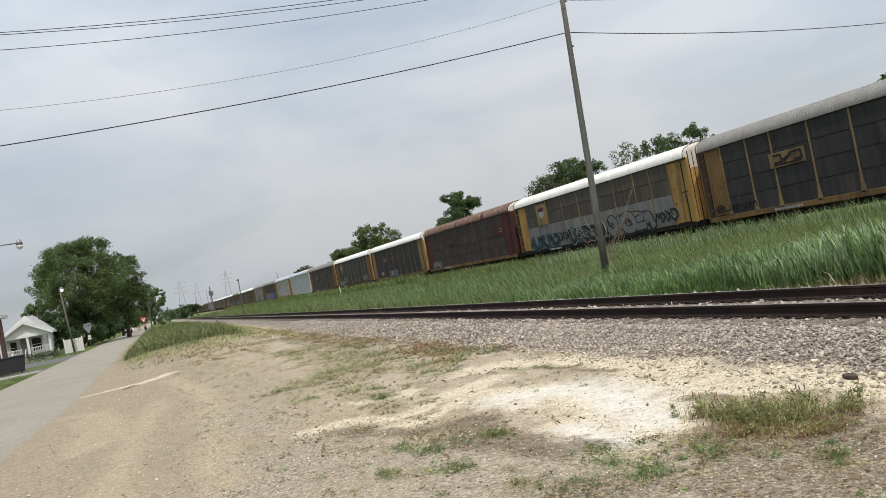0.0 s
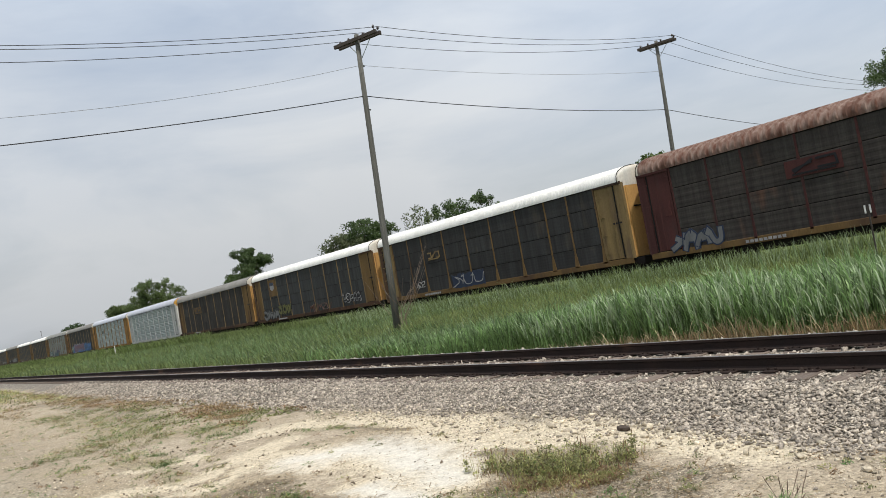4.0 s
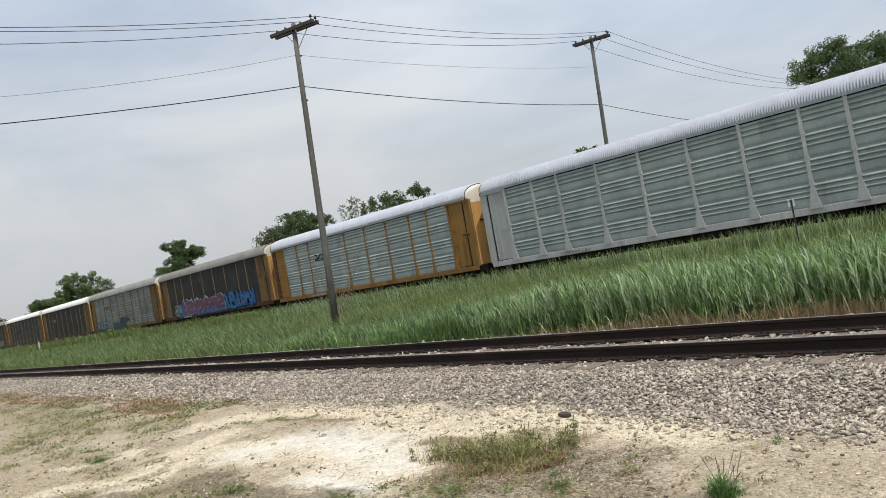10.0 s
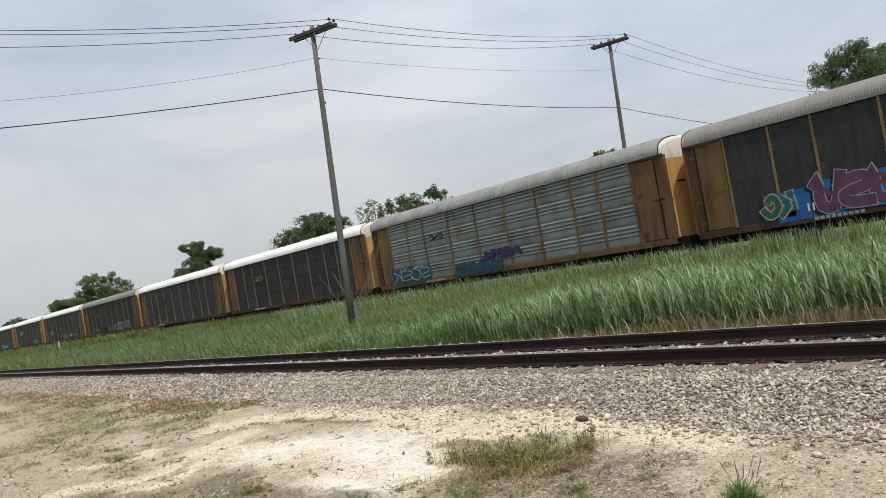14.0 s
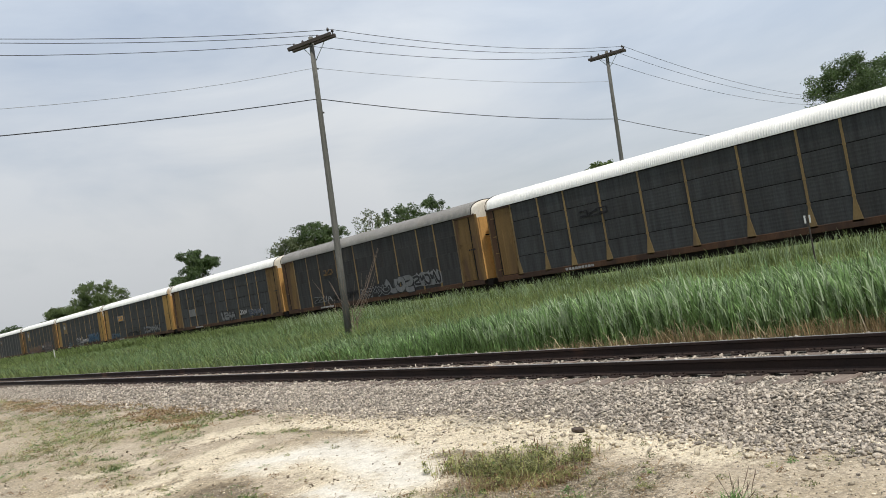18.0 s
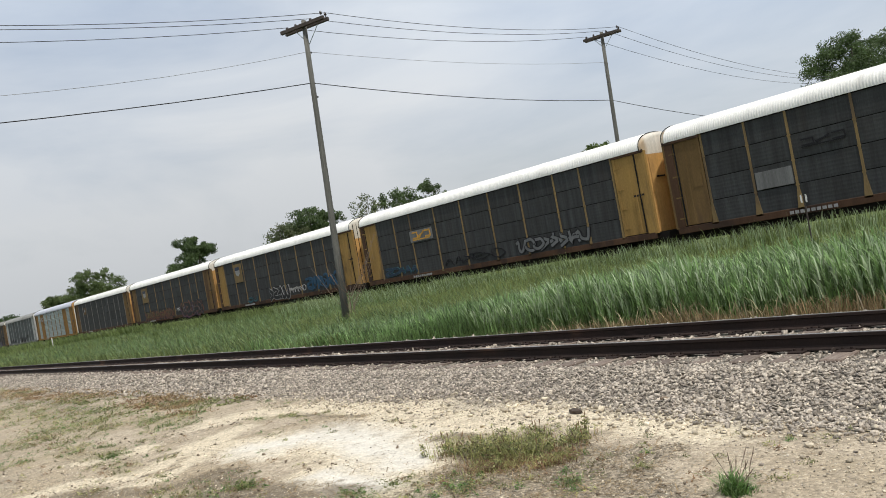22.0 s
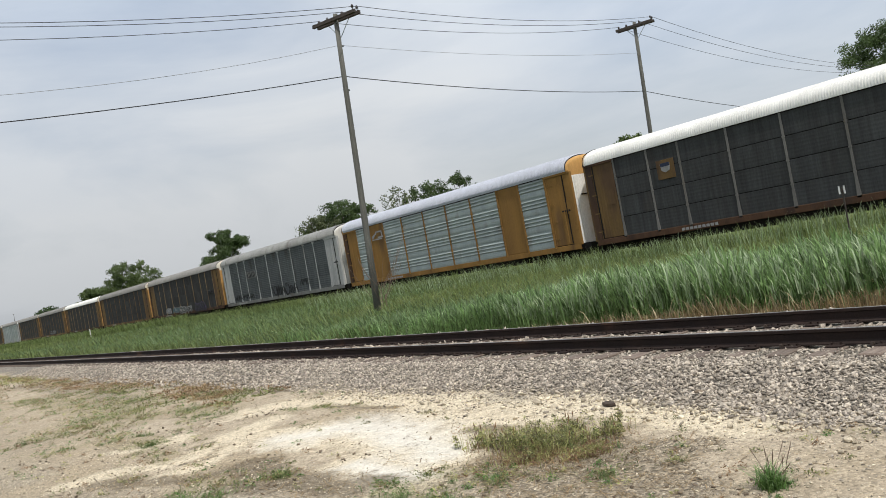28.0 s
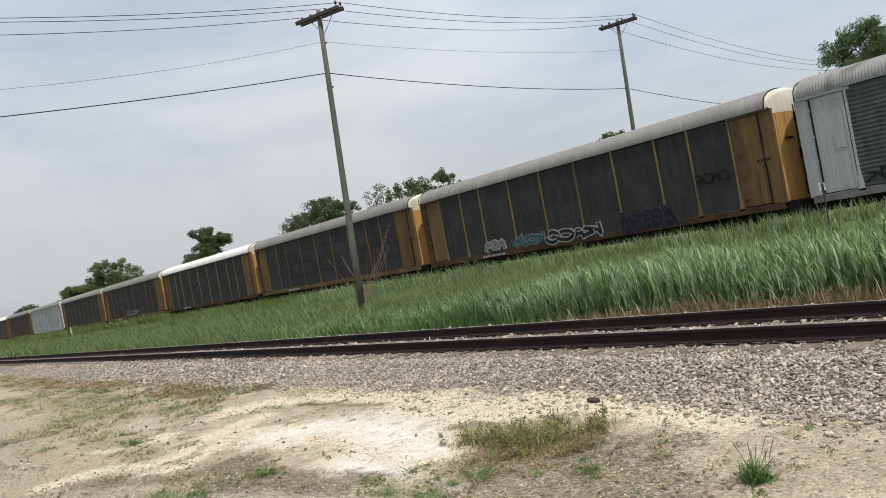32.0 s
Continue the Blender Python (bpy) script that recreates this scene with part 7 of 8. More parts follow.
    strip("meadow_grass", "green meadow grass between the tracks", 17000, 12.4, 33.0, 70.0, 330.0, 0.4, 0.8, 0.09, GRASS_FAR, 0.6, 1.7)
    strip("bank_grass", "rank pale grass at the foot of the far track", 8000, 30.5, 33.9, 100.0, 400.0, 0.9, 1.5, 0.1, GRASS, 0.6, 1.5)
    strip("rise_grass", "rough grass on the rise beside the lane", 12000, -1.7, 4.2, 43.0, 120.0, 0.1, 0.42, 0.03, RISE, 1.3, 1.6, lean=(0.0, 0.05))
    strip("rise_grass", "yellowing dry grass on the rise beside the lane", 4500, -1.5, 5.6, 39.0, 80.0, 0.06, 0.26, 0.022, WEED_SUN, 1.5, 1.3, lean=(0.05, 0.0))
    strip("rise_grass", "thin dry grass on the rise beside the lane", 3600, -1.4, 6.2, 35.5, 80.0, 0.04, 0.14, 0.03, RISE, 1.8, 1.2, lean=(0.0, 0.0))
    strip("lawn_grass", "short lawn grass beside the lane", 7000, -10.5, -7.0, 30.0, 55.0, 0.05, 0.13, 0.02, GRASS, 0.6, 1.0)
    strip("lawn_grass", "short lawn grass beside the lane", 4000, -16.0, -7.0, 86.0, 92.0, 0.06, 0.14, 0.03, GRASS, 0.6, 1.0)

    # broad-leaved herbs in the shorter grass, some in pale flower
    for n, x0, x1, y0, y1, mat, size, lb in ((1500, 12.6, 24.0, 20.0, 60.0, GRASS, 0.05, "leafy green herbs in the meadow"), (900, 12.6, 22.0, 18.0, 50.0, LEAF_MID, 0.05, "dark leafy herbs in the meadow"),
                                             (260, 13.0, 26.0, 22.0, 60.0, PALE_REED, 0.035, "pale flowering herbs in the meadow"), (1300, 28.0, 33.6, 4.0, 60.0, GRASS, 0.06, "leafy rank herbs on the far bank")):
        x, y = rng.uniform(x0, x1, n), y0 + (y1 - y0) * rng.random(n) ** 1.3
        ok = np.array([noise.noise(Vector((a_ * 0.35, b_ * 0.2, n))) for a_, b_ in zip(x, y)]) > -0.08
        x, y = x[ok], y[ok]
        v, f = leafy(rng, x, y, land_many(x, y) + 0.1, rng.uniform(0.15, 0.4, len(x)), rng.uniform(0.3, 0.75, len(x)), 34, size)
        tagged(new("meadow_herbs", fast_mesh("meadow_herbs", v, f, mat)), lb, "weeds", kind="stuff")

    # rank weeds on the rise, thinning out towards the ballast
    for n, x0, x1, y0, y1, mat, lo, hi, lb in ((1000, -1.5, 4.6, 41.0, 85.0, GRASS, 0.12, 0.5, "leafy green weeds on the rise beside the lane"), (800, -1.4, 6.2, 36.0, 85.0, WEED_SUN, 0.05, 0.3, "yellowing weeds on the rise beside the lane"),
                                               (900, 1.0, 6.5, 30.0, 90.0, DEAD_REED, 0.03, 0.14, "dead brown weeds beside the ballast"), (420, -1.2, 4.0, 42.0, 85.0, LEAF_DARK, 0.1, 0.4, "dark leafy weeds on the rise beside the lane"),
                                               (650, 5.3, 6.7, 14.5, 44.0, DEAD_REED, 0.02, 0.09, "low dead brown weeds along the ballast foot"), (420, 5.2, 6.7, 14.5, 44.0, RUSTWEED, 0.02, 0.08, "low rusty weeds along the ballast foot"),
                                               (260, 4.4, 6.5, 14.5, 44.0, WEED, 0.02, 0.1, "low olive weeds along the ballast foot")):
        x, y = rng.uniform(x0, x1, n), y0 + (y1 - y0) * rng.random(n) ** 1.5
        ok = np.array([noise.noise(Vector((a_ * 0.8, b_ * 0.3, n))) for a_, b_ in zip(x, y)]) > -0.05
        x, y = x[ok], y[ok]
        v, f = leafy(rng, x, y, land_many(x, y), rng.uniform(0.12, 0.32, len(x)), rng.uniform(lo, hi, len(x)), 26, 0.04)
        tagged(new("rise_weeds", fast_mesh("rise_weeds", v, f, mat)), lb, "weeds", kind="stuff")


meadow()

# ---- loose stone, weeds and litter ----
def stones(name, label, material, n, x0, x1, y0, y1, s0, s1, seed, sink=0.0, keep=None, power=1.0):
    """Broken stones lying on the ground: skewed boxes, every one turned its own way."""
    rng = np.random.default_rng(seed)
    x = x0 + (x1 - x0) * rng.random(n)
    y = y0 + (y1 - y0) * rng.random(n) ** power
    if keep is not None:
        ok = keep(x, y, rng)
        x, y = x[ok], y[ok]
        n = len(x)
    s = s0 + (s1 - s0) * rng.random(n) ** 1.6
    z = land_many(x, y) + s * (0.15 + 0.3 * rng.random(n)) - sink
    cube = np.array([(a_, b_, c_) for a_ in (-1, 1) for b_ in (-1, 1) for c_ in (-1, 1)], dtype=float)
    v = cube[None] * np.stack([rng.uniform(0.8, 1.3, n), rng.uniform(0.5, 0.9, n), rng.uniform(0.2, 0.48, n)], 1)[:, None] * (1 + 0.3 * np.clip(rng.normal(size=(n, 8, 3)), -2, 2))
    v *= (s / 2)[:, None, None]
    q = rng.normal(size=(n, 4)) * np.array([1.0, 0.28, 0.28, 1.0])
    q /= np.linalg.norm(q, axis=1)[:, None]
    w_, a_, b_, c_ = q.T
    R = np.stack([np.stack([1 - 2 * (b_ * b_ + c_ * c_), 2 * (a_ * b_ - c_ * w_), 2 * (a_ * c_ + b_ * w_)], 1),
                  np.stack([2 * (a_ * b_ + c_ * w_), 1 - 2 * (a_ * a_ + c_ * c_), 2 * (b_ * c_ - a_ * w_)], 1),
                  np.stack([2 * (a_ * c_ - b_ * w_), 2 * (b_ * c_ + a_ * w_), 1 - 2 * (a_ * a_ + b_ * b_)], 1)], 1)
    v = np.einsum("nij,nkj->nki", R, v) + np.stack([x, y, z], 1)[:, None]
    f = np.array([(0, 1, 3, 2), (4, 6, 7, 5), (0, 4, 5, 1), (2, 3, 7, 6), (0, 2, 6, 4), (1, 5, 7, 3)])
    faces = (np.arange(n)[:, None, None] * 8 + f[None]).reshape(-1, 4)
    tagged(new(name, fast_mesh(name, v.reshape(-1, 3), faces, material)), label, "gravel", kind="stuff")


def ragged(edge, soft, seed):
    """Keeps points past a wavering edge line x = edge."""
    def keep(x, y, rng):
        wob = np.array([noise.noise(Vector((b_ * 0.35, 3.0, seed))) for b_ in y]) * 0.5
        foot = np.interp(y, (2.5, 4.0, 5.0, 6.5, 9.0, 12.0, 15.0, 19.0, 45.0), (-0.65, -0.6, -0.35, 0.05, 0.1, -0.2, -0.25, -0.6, -0.7)) if edge > 6.5 else 0.0
        return ((x < 8.08) | (rng.random(len(x)) < 0.3)) & (x + wob * 0.6 - foot + soft * rng.normal(size=len(x)) > edge)
    return keep


def off_dust(x, y, rng):
    return np.array([spill(a_, b_, (PALE_SPILL,))[0] < 0.05 for a_, b_ in zip(x, y)]) | (rng.random(len(x)) < 0.12)


CLOD = shade("dark_earth_clod", (0.20, 0.155, 0.11), (0.14, 0.108, 0.078), rough=0.95, scale=9, fine=50, rand=0.3, vary="island", world_space=True)
OLD_WOOD = shade("rotten_tie_wood", (0.075, 0.055, 0.042), (0.045, 0.034, 0.027), rough=0.95, scale=9, fine=50)
BAL = "angular grey and tan ballast stones"
stones("ballast", BAL, STONE, 62000, 5.6, 8.62, 0.5, 15.0, 0.014, 0.047, 1, keep=ragged(6.85, 0.15, 2.0))
stones("ballast", BAL, STONE, 15000, 6.2, 8.62, 15.0, 48.0, 0.03, 0.075, 2, keep=ragged(6.85, 0.15, 2.0), power=1.4)
stones("ballast", BAL, STONE, 6500, 8.76, 10.08, 0.5, 30.0, 0.045, 0.09, 3, sink=0.03, power=1.2)
stones("ballast", BAL, STONE, 6000, 10.22, 11.9, 0.5, 45.0, 0.04, 0.09, 4, power=1.3)
stones("limestone_rubble", "pale stone dust and gravel beyond the far rail", PEBBLE, 1000, 11.1, 12.2, 13.0, 32.0, 0.02, 0.05, 15)
stones("limestone_rubble", "pale limestone rubble at the ballast foot", PEBBLE, 3000, 5.2, 7.1, 2.0, 14.0, 0.010, 0.05, 5,
       keep=lambda x, y, rng: np.abs(x - 6.45 + 0.12 * np.sin(y * 1.7)) < 0.35 * np.abs(rng.normal(size=len(x))) + 0.08)
stones("limestone_rubble", "pale broken limestone lumps at the ballast foot", PEBBLE, 260, 5.7, 7.0, 3.8, 9.0, 0.02, 0.075, 16,
       keep=lambda x, y, rng: np.abs(x - np.interp(y, (2.4, 5.0, 7.0, 9.0), (6.0, 6.35, 6.7, 6.6))) < 0.3 * np.abs(rng.normal(size=len(x))))
stones("pebbles", "small pale and grey pebbles in the earth", PEBBLE, 13000, 0.0, 6.6, 2.0, 13.0, 0.004, 0.018, 6, power=1.3, keep=off_dust)
stones("pebbles", "small pale and grey pebbles in the earth", STONE, 7000, 0.0, 6.6, 2.0, 13.0, 0.004, 0.018, 7, power=1.3, keep=off_dust)
stones("pebbles", "small pale and grey pebbles in the earth", PEBBLE, 4500, -2.0, 3.5, 8.0, 34.0, 0.008, 0.028, 8, power=1.3)
stones("earth_clods", "dark crumbs of earth and dead weed", CLOD, 2600, 1.5, 6.2, 3.0, 14.0, 0.006, 0.035, 14,
       keep=lambda x, y, rng: np.array([noise.noise(Vector((a_ * 1.3, b_ * 1.0, 3.3))) for a_, b_ in zip(x, y)]) + 0.25 * rng.normal(size=len(x)) - 0.5 * ~off_dust(x, y, rng) > 0.28)
stones("gravel_scatter", "loose gravel strewn below the ballast", STONE, 2600, 4.2, 7.0, 1.5, 12.0, 0.010, 0.035, 12, keep=ragged(6.1, 0.5, 5.0))
for x, y, s, mt, lb in ((6.45, 6.17, 0.15, OLD_WOOD, "dark lump of old tie wood on the gravel"), (6.24, 5.7, 0.10, PEBBLE, "pale limestone cobble on the gravel"), (6.97, 5.36, 0.09, CLOD, "dark rounded cobble on the ballast"),
                        (5.78, 3.2, 0.09, PEBBLE, "pale flat cobble on the earth"), (4.83, 5.14, 0.07, PEBBLE, "pale flat cobble beside the weeds")):
    bm = bmesh.new()
    bmesh.ops.create_icosphere(bm, subdivisions=1, radius=s / 2)
    for q in bm.verts:
        q.co = Vector((q.co.x * 1.6, q.co.y * 0.8, q.co.z * 0.55)) * (1 + 0.35 * noise.noise(q.co * 14 + Vector((x, y, 0))))
    solid("cobble", Shape().join(bm), mt, lb, "stone", "loose cobbles", m=pose(x, y, land(x, y) + s * 0.16, 0, 0, 40 * x))


def weed(x, y, r, h, n, seed, label, mats=None, stalks=0, lying=0.0, stem=1.3):
    """A tuft: shaggy crowded blades of uneven height, a few dry stems with seed heads."""
    rng = np.random.default_rng(seed)
    th = thing("weed_clump", pose(x, y, land(x, y)), label, "weed", "weeds on the bare earth")
    hubs = rng.normal(size=(max(3, int(18 * r)), 2)) * r * 0.55
    for mat, share in (mats or ((WEED, 1.0),)):
        k = max(6, int(n * share))
        hub = hubs[rng.integers(0, len(hubs), k)]
        p = hub + rng.normal(size=(k, 2)) * (0.2 * r + 0.015)
        d = np.linalg.norm(p, axis=1) / r
        hs = h * np.clip(1.05 - 0.55 * d * d, 0.2, 1.1) * rng.uniform(0.3, 1.1, k)
        v, f = blades(rng, p[:, 0], p[:, 1], np.full(k, -0.012), hs, 0.005 + 0.010 * h, 1.5 + lying, (0.12, -0.1))
        ob = new("leaves", fast_mesh("leaves", v, f, mat))
        ob.parent = th
    for k in range(stalks):
        p = Vector((*(hubs[k % len(hubs)] + rng.normal(size=2) * 0.05 * r), 0))
        t_ = p + Vector((rng.normal() * 0.08, rng.normal() * 0.08, h * rng.uniform(0.8, stem)))
        part("stalk", Shape().tube([p, p.lerp(t_, 0.6) + Vector((0.012, 0.01, 0)), p.lerp(t_, 0.85), t_], [0.002, 0.0016, 0.004, 0.0012], 5), TWIG, th, "dry stem with a seed head")


def forb_patch(x, y, seed, label, stems, reach, h0, h1, mats, litter=500, seedy=0.25):
    """A patch of leafy weeds: upright stems set with small leaves, some with seed heads, over a mat of dead growth."""
    rng = np.random.default_rng(seed)
    th = thing("weed_clump", pose(x, y, land(x, y)), label, "weed", "weeds on the bare earth")
    p = rng.normal(size=(stems, 2)) * np.array(reach) * 0.5
    h = rng.uniform(h0, h1, stems) * np.clip(1.15 - 0.45 * np.hypot(p[:, 0] / reach[0], p[:, 1] / reach[1]), 0.35, 1.1)
    lean = rng.normal(size=(stems, 2)) * 0.42 * h[:, None]
    rods, heads = Shape(), Shape()
    for k in range(stems):
        top = (p[k, 0] + lean[k, 0], p[k, 1] + lean[k, 1], h[k])
        rods.tube([(p[k, 0], p[k, 1], -0.02), (p[k, 0] + 0.35 * lean[k, 0], p[k, 1] + 0.35 * lean[k, 1], 0.55 * h[k]), top], [0.0028, 0.0022, 0.0012], 4)
        if rng.random() < seedy:
            heads.tube([(top[0], top[1], top[2] - 0.02), (top[0] + 0.1 * lean[k, 0], top[1], top[2] + 0.015), (top[0] + 0.2 * lean[k, 0], top[1], top[2] + 0.045)], [0.002, 0.006, 0.0015], 5)
    part("stem", rods, TWIG, th, "thin dry stems")["kind"] = "stuff"
    if heads.v:
        part("seed_head", heads, RUSTWEED, th, "brown seed heads")["kind"] = "stuff"
    for mat, share, u0, u1, size in mats:
        k = int(stems * share)
        pick = rng.integers(0, stems, k)
        u = rng.uniform(u0, u1, k)
        cx, cy = p[pick, 0] + lean[pick, 0] * u ** 1.5, p[pick, 1] + lean[pick, 1] * u ** 1.5
        v, f = leafy(rng, cx, cy, h[pick] * u - 0.01, np.full(k, 0.035), np.full(k, 0.035), 7, size)
        ob = new("foliage", fast_mesh("foliage", v, f, mat))
        ob.parent, ob["kind"] = th, "stuff"
    q = rng.normal(size=(litter, 2)) * np.array(reach) * 0.55
    v, f = blades(rng, q[:, 0], q[:, 1], np.full(litter, -0.005), rng.uniform(0.02, 0.07, litter), 0.006, 3.0, (0.1, -0.1))
    ob = new("dead_mat", fast_mesh("dead_mat", v, f, RUSTWEED))
    ob.parent, ob["kind"] = th, "stuff"
    q = rng.normal(size=(litter, 2)) * np.array(reach) * 0.45
    v, f = blades(rng, q[:, 0], q[:, 1], np.full(litter, -0.005), rng.uniform(0.3, 0.8, litter) * h1, 0.005, 1.4, (0.1, -0.1))
    ob = new("grass_tuft", fast_mesh("grass_tuft", v, f, WEED_SUN))
    ob.parent, ob["kind"] = th, "stuff"


GREENS = ((WEED, 2.4, 0.2, 1.0, 0.018), (WEED_SUN, 2.6, 0.1, 1.0, 0.018), (LUSH, 0.8, 0.1, 0.7, 0.014), (RUSTWEED, 0.7, 0.0, 0.4, 0.016))
DRY = ((RUSTWEED, 2.2, 0.0, 0.8, 0.016), (WEED_SUN, 1.6, 0.1, 0.9, 0.015), (STRAW, 0.8, 0.0, 0.6, 0.015))
forb_patch(4.95, 5.85, 60, "olive green leafy weed patch with brown seed heads", 80, (0.32, 0.42), 0.09, 0.25, GREENS, 450, 0.1)
forb_patch(5.02, 5.5, 61, "olive green and straw-brown weed patch", 66, (0.36, 0.32), 0.08, 0.2, GREENS, 400, 0.06)
forb_patch(4.66, 5.55, 62, "rusty brown low weed mat with some green", 45, (0.26, 0.3), 0.04, 0.10, DRY, 600, 0.05)
forb_patch(4.95, 5.1, 63, "rusty brown low weed mat with some green", 40, (0.3, 0.2), 0.04, 0.10, DRY, 500, 0.05)
forb_patch(5.5, 5.3, 64, "thin olive weeds with dry seed heads", 18, (0.2, 0.2), 0.10, 0.22, GREENS, 90, 0.5)
forb_patch(4.85, 6.4, 65, "thin olive weeds with dry seed heads", 16, (0.24, 0.2), 0.10, 0.24, GREENS, 90, 0.5)
forb_patch(5.4, 5.8, 66, "thin olive weeds with dry seed heads", 16, (0.22, 0.2), 0.10, 0.2, GREENS, 80, 0.4)
weed(4.70, 3.24, 0.12, 0.17, 480, 70, "bright green grass tuft with dry tall stalks", ((LUSH, 1.0), (REED, 0.3)), 12, stem=1.9)
SPOTS = ((4.72, 15.0, .4, .14, 1), (5.38, 14.8, .4, .2, 1), (2.8, 16.2, .6, .12, 0), (3.3, 15.6, .6, .14, 0), (3.07, 12.4, .22, .16, 0), (3.25, 12.1, .2, .2, 1), (2.54, 10.5, .24, .08, 0), (2.38, 8.27, .14, .12, 2), (2.6, 7.86, .22, .14, 2),
         (2.44, 6.93, .18, .1, 1), (2.04, 7.39, .16, .06, 0), (3.28, 7.87, .14, .16, 1), (2.7, 5.91, .2, .09, 0), (3.33, 5.89, .2, .11, 2), (3.45, 5.24, .17, .12, 2), (3.3, 5.42, .15, .08, 1), (3.98, 6.07, .14, .1, 1),
         (4.1, 5.33, .12, .13, 2), (4.48, 4.43, .15, .11, 1), (5.0, 4.15, .14, .1, 0), (5.05, 4.6, .2, .09, 0), (3.9, 16.5, .6, .14, 0), (4.3, 13.6, .4, .12, 0), (3.0, 9.4, .22, .06, 0), (1.9, 9.2, .2, .05, 0), (3.36, 8.49, .3, .05, 3),
         (3.6, 6.9, .2, .06, 3), (2.2, 5.2, .2, .06, 0), (4.2, 4.9, .18, .08, 1), (3.1, 4.6, .2, .08, 0), (5.02, 10.4, .3, .05, 3), (5.56, 9.7, .4, .06, 3), (6.0, 14.8, .5, .05, 3), (5.9, 3.9, .12, .1, 0), (2.9, 6.4, .2, .07, 0),
         (5.7, 8.6, .12, .12, 0), (5.9, 10.6, .12, .12, 0), (5.6, 11.5, .2, .1, 0), (3.4, 13.2, .2, .16, 1), (3.9, 12.9, .2, .12, 0), (4.4, 17.4, .7, .14, 1), (3.4, 18.3, .7, .13, 0), (2.9, 11.7, .2, .1, 0), (4.0, 4.5, .2, .07, 3), (4.6, 4.9, .25, .06, 3))
for i, (x, y, r, h, kind) in enumerate(SPOTS):
    mats = (((WEED, 0.7), (STRAW, 0.3)), ((GRASS, 0.6), (WEED, 0.4), (LUSH, 0.2)), ((LUSH, 0.8), (GRASS, 0.3)), ((STRAW, 0.7), (RUSTWEED, 0.3), (WEED, 0.1)))[kind]
    weed(x, y, r * 1.1, h * 0.5, int(70 + 420 * r), 80 + i, ("low dusty green weeds on the earth", "small green weed tuft on the earth", "small bright green weed on the earth", "thin dry grass litter on the earth")[kind], mats, 2 if r > 0.2 else 0, 1.5)


def herb(x, y, r, h, seed, mats, label):
    """One low leafy herb heap."""
    rng = np.random.default_rng(seed)
    th = thing("weed_clump", pose(x, y, land(x, y)), label, "weed", "weeds on the bare earth")
    for mat, n in mats:
        k = max(2, int(n * r * 60))
        cx, cy = rng.normal(size=k) * r * 0.5, rng.normal(size=k) * r * 0.5
        v, f = leafy(rng, cx, cy, np.full(k, -0.01), np.full(k, 0.05), rng.uniform(0.4, 1.0, k) * h, 16, 0.016)
        ob = new("foliage", fast_mesh("foliage", v, f, mat))
        ob.parent, ob["kind"] = th, "stuff"


DARK_HERB = ((LUSH, 1.0), (WEED, 1.0))
OLIVE_HERB = ((WEED, 1.2), (WEED_SUN, 0.6), (RUSTWEED, 0.4))
for i, (x, y, r, h, kind) in enumerate(((2.41, 8.51, .16, .10, 0), (2.62, 7.96, .26, .13, 0), (2.48, 7.06, .24, .11, 0), (1.98, 7.45, .17, .08, 0), (2.72, 8.85, .2, .08, 1), (3.24, 7.89, .2, .12, 1), (2.72, 5.98, .2, .1, 1), (3.46, 6.06, .24, .12, 0),
                                        (3.46, 5.4, .2, .14, 0), (2.9, 5.42, .24, .12, 0), (3.13, 12.1, .16, .14, 0), (2.35, 10.05, .22, .07, 1), (3.33, 8.05, .14, .12, 0), (2.77, 8.35, .2, .1, 1), (3.57, 6.3, .15, .1, 0), (4.0, 6.17, .2, .09, 1),
                                        (4.54, 4.58, .16, .1, 0), (4.1, 5.3, .2, .1, 1), (3.0, 9.75, .2, .05, 1), (3.5, 10.7, .18, .07, 1), (5.65, 11.3, .16, .08, 1), (4.6, 13.8, .25, .14, 0), (4.9, 13.4, .22, .14, 0), (3.9, 15.4, .3, .12, 1), (4.7, 15.1, .3, .14, 0),
                                        (3.3, 16.2, .35, .12, 1), (2.8, 15.8, .3, .1, 1), (4.3, 17.0, .4, .13, 1), (3.6, 17.6, .4, .12, 0), (2.9, 5.0, .2, .08, 1))):
    herb(x, y, r, h, 300 + i, OLIVE_HERB if kind else DARK_HERB, "low olive weed heap on the earth" if kind else "low dark green weed heap on the earth")


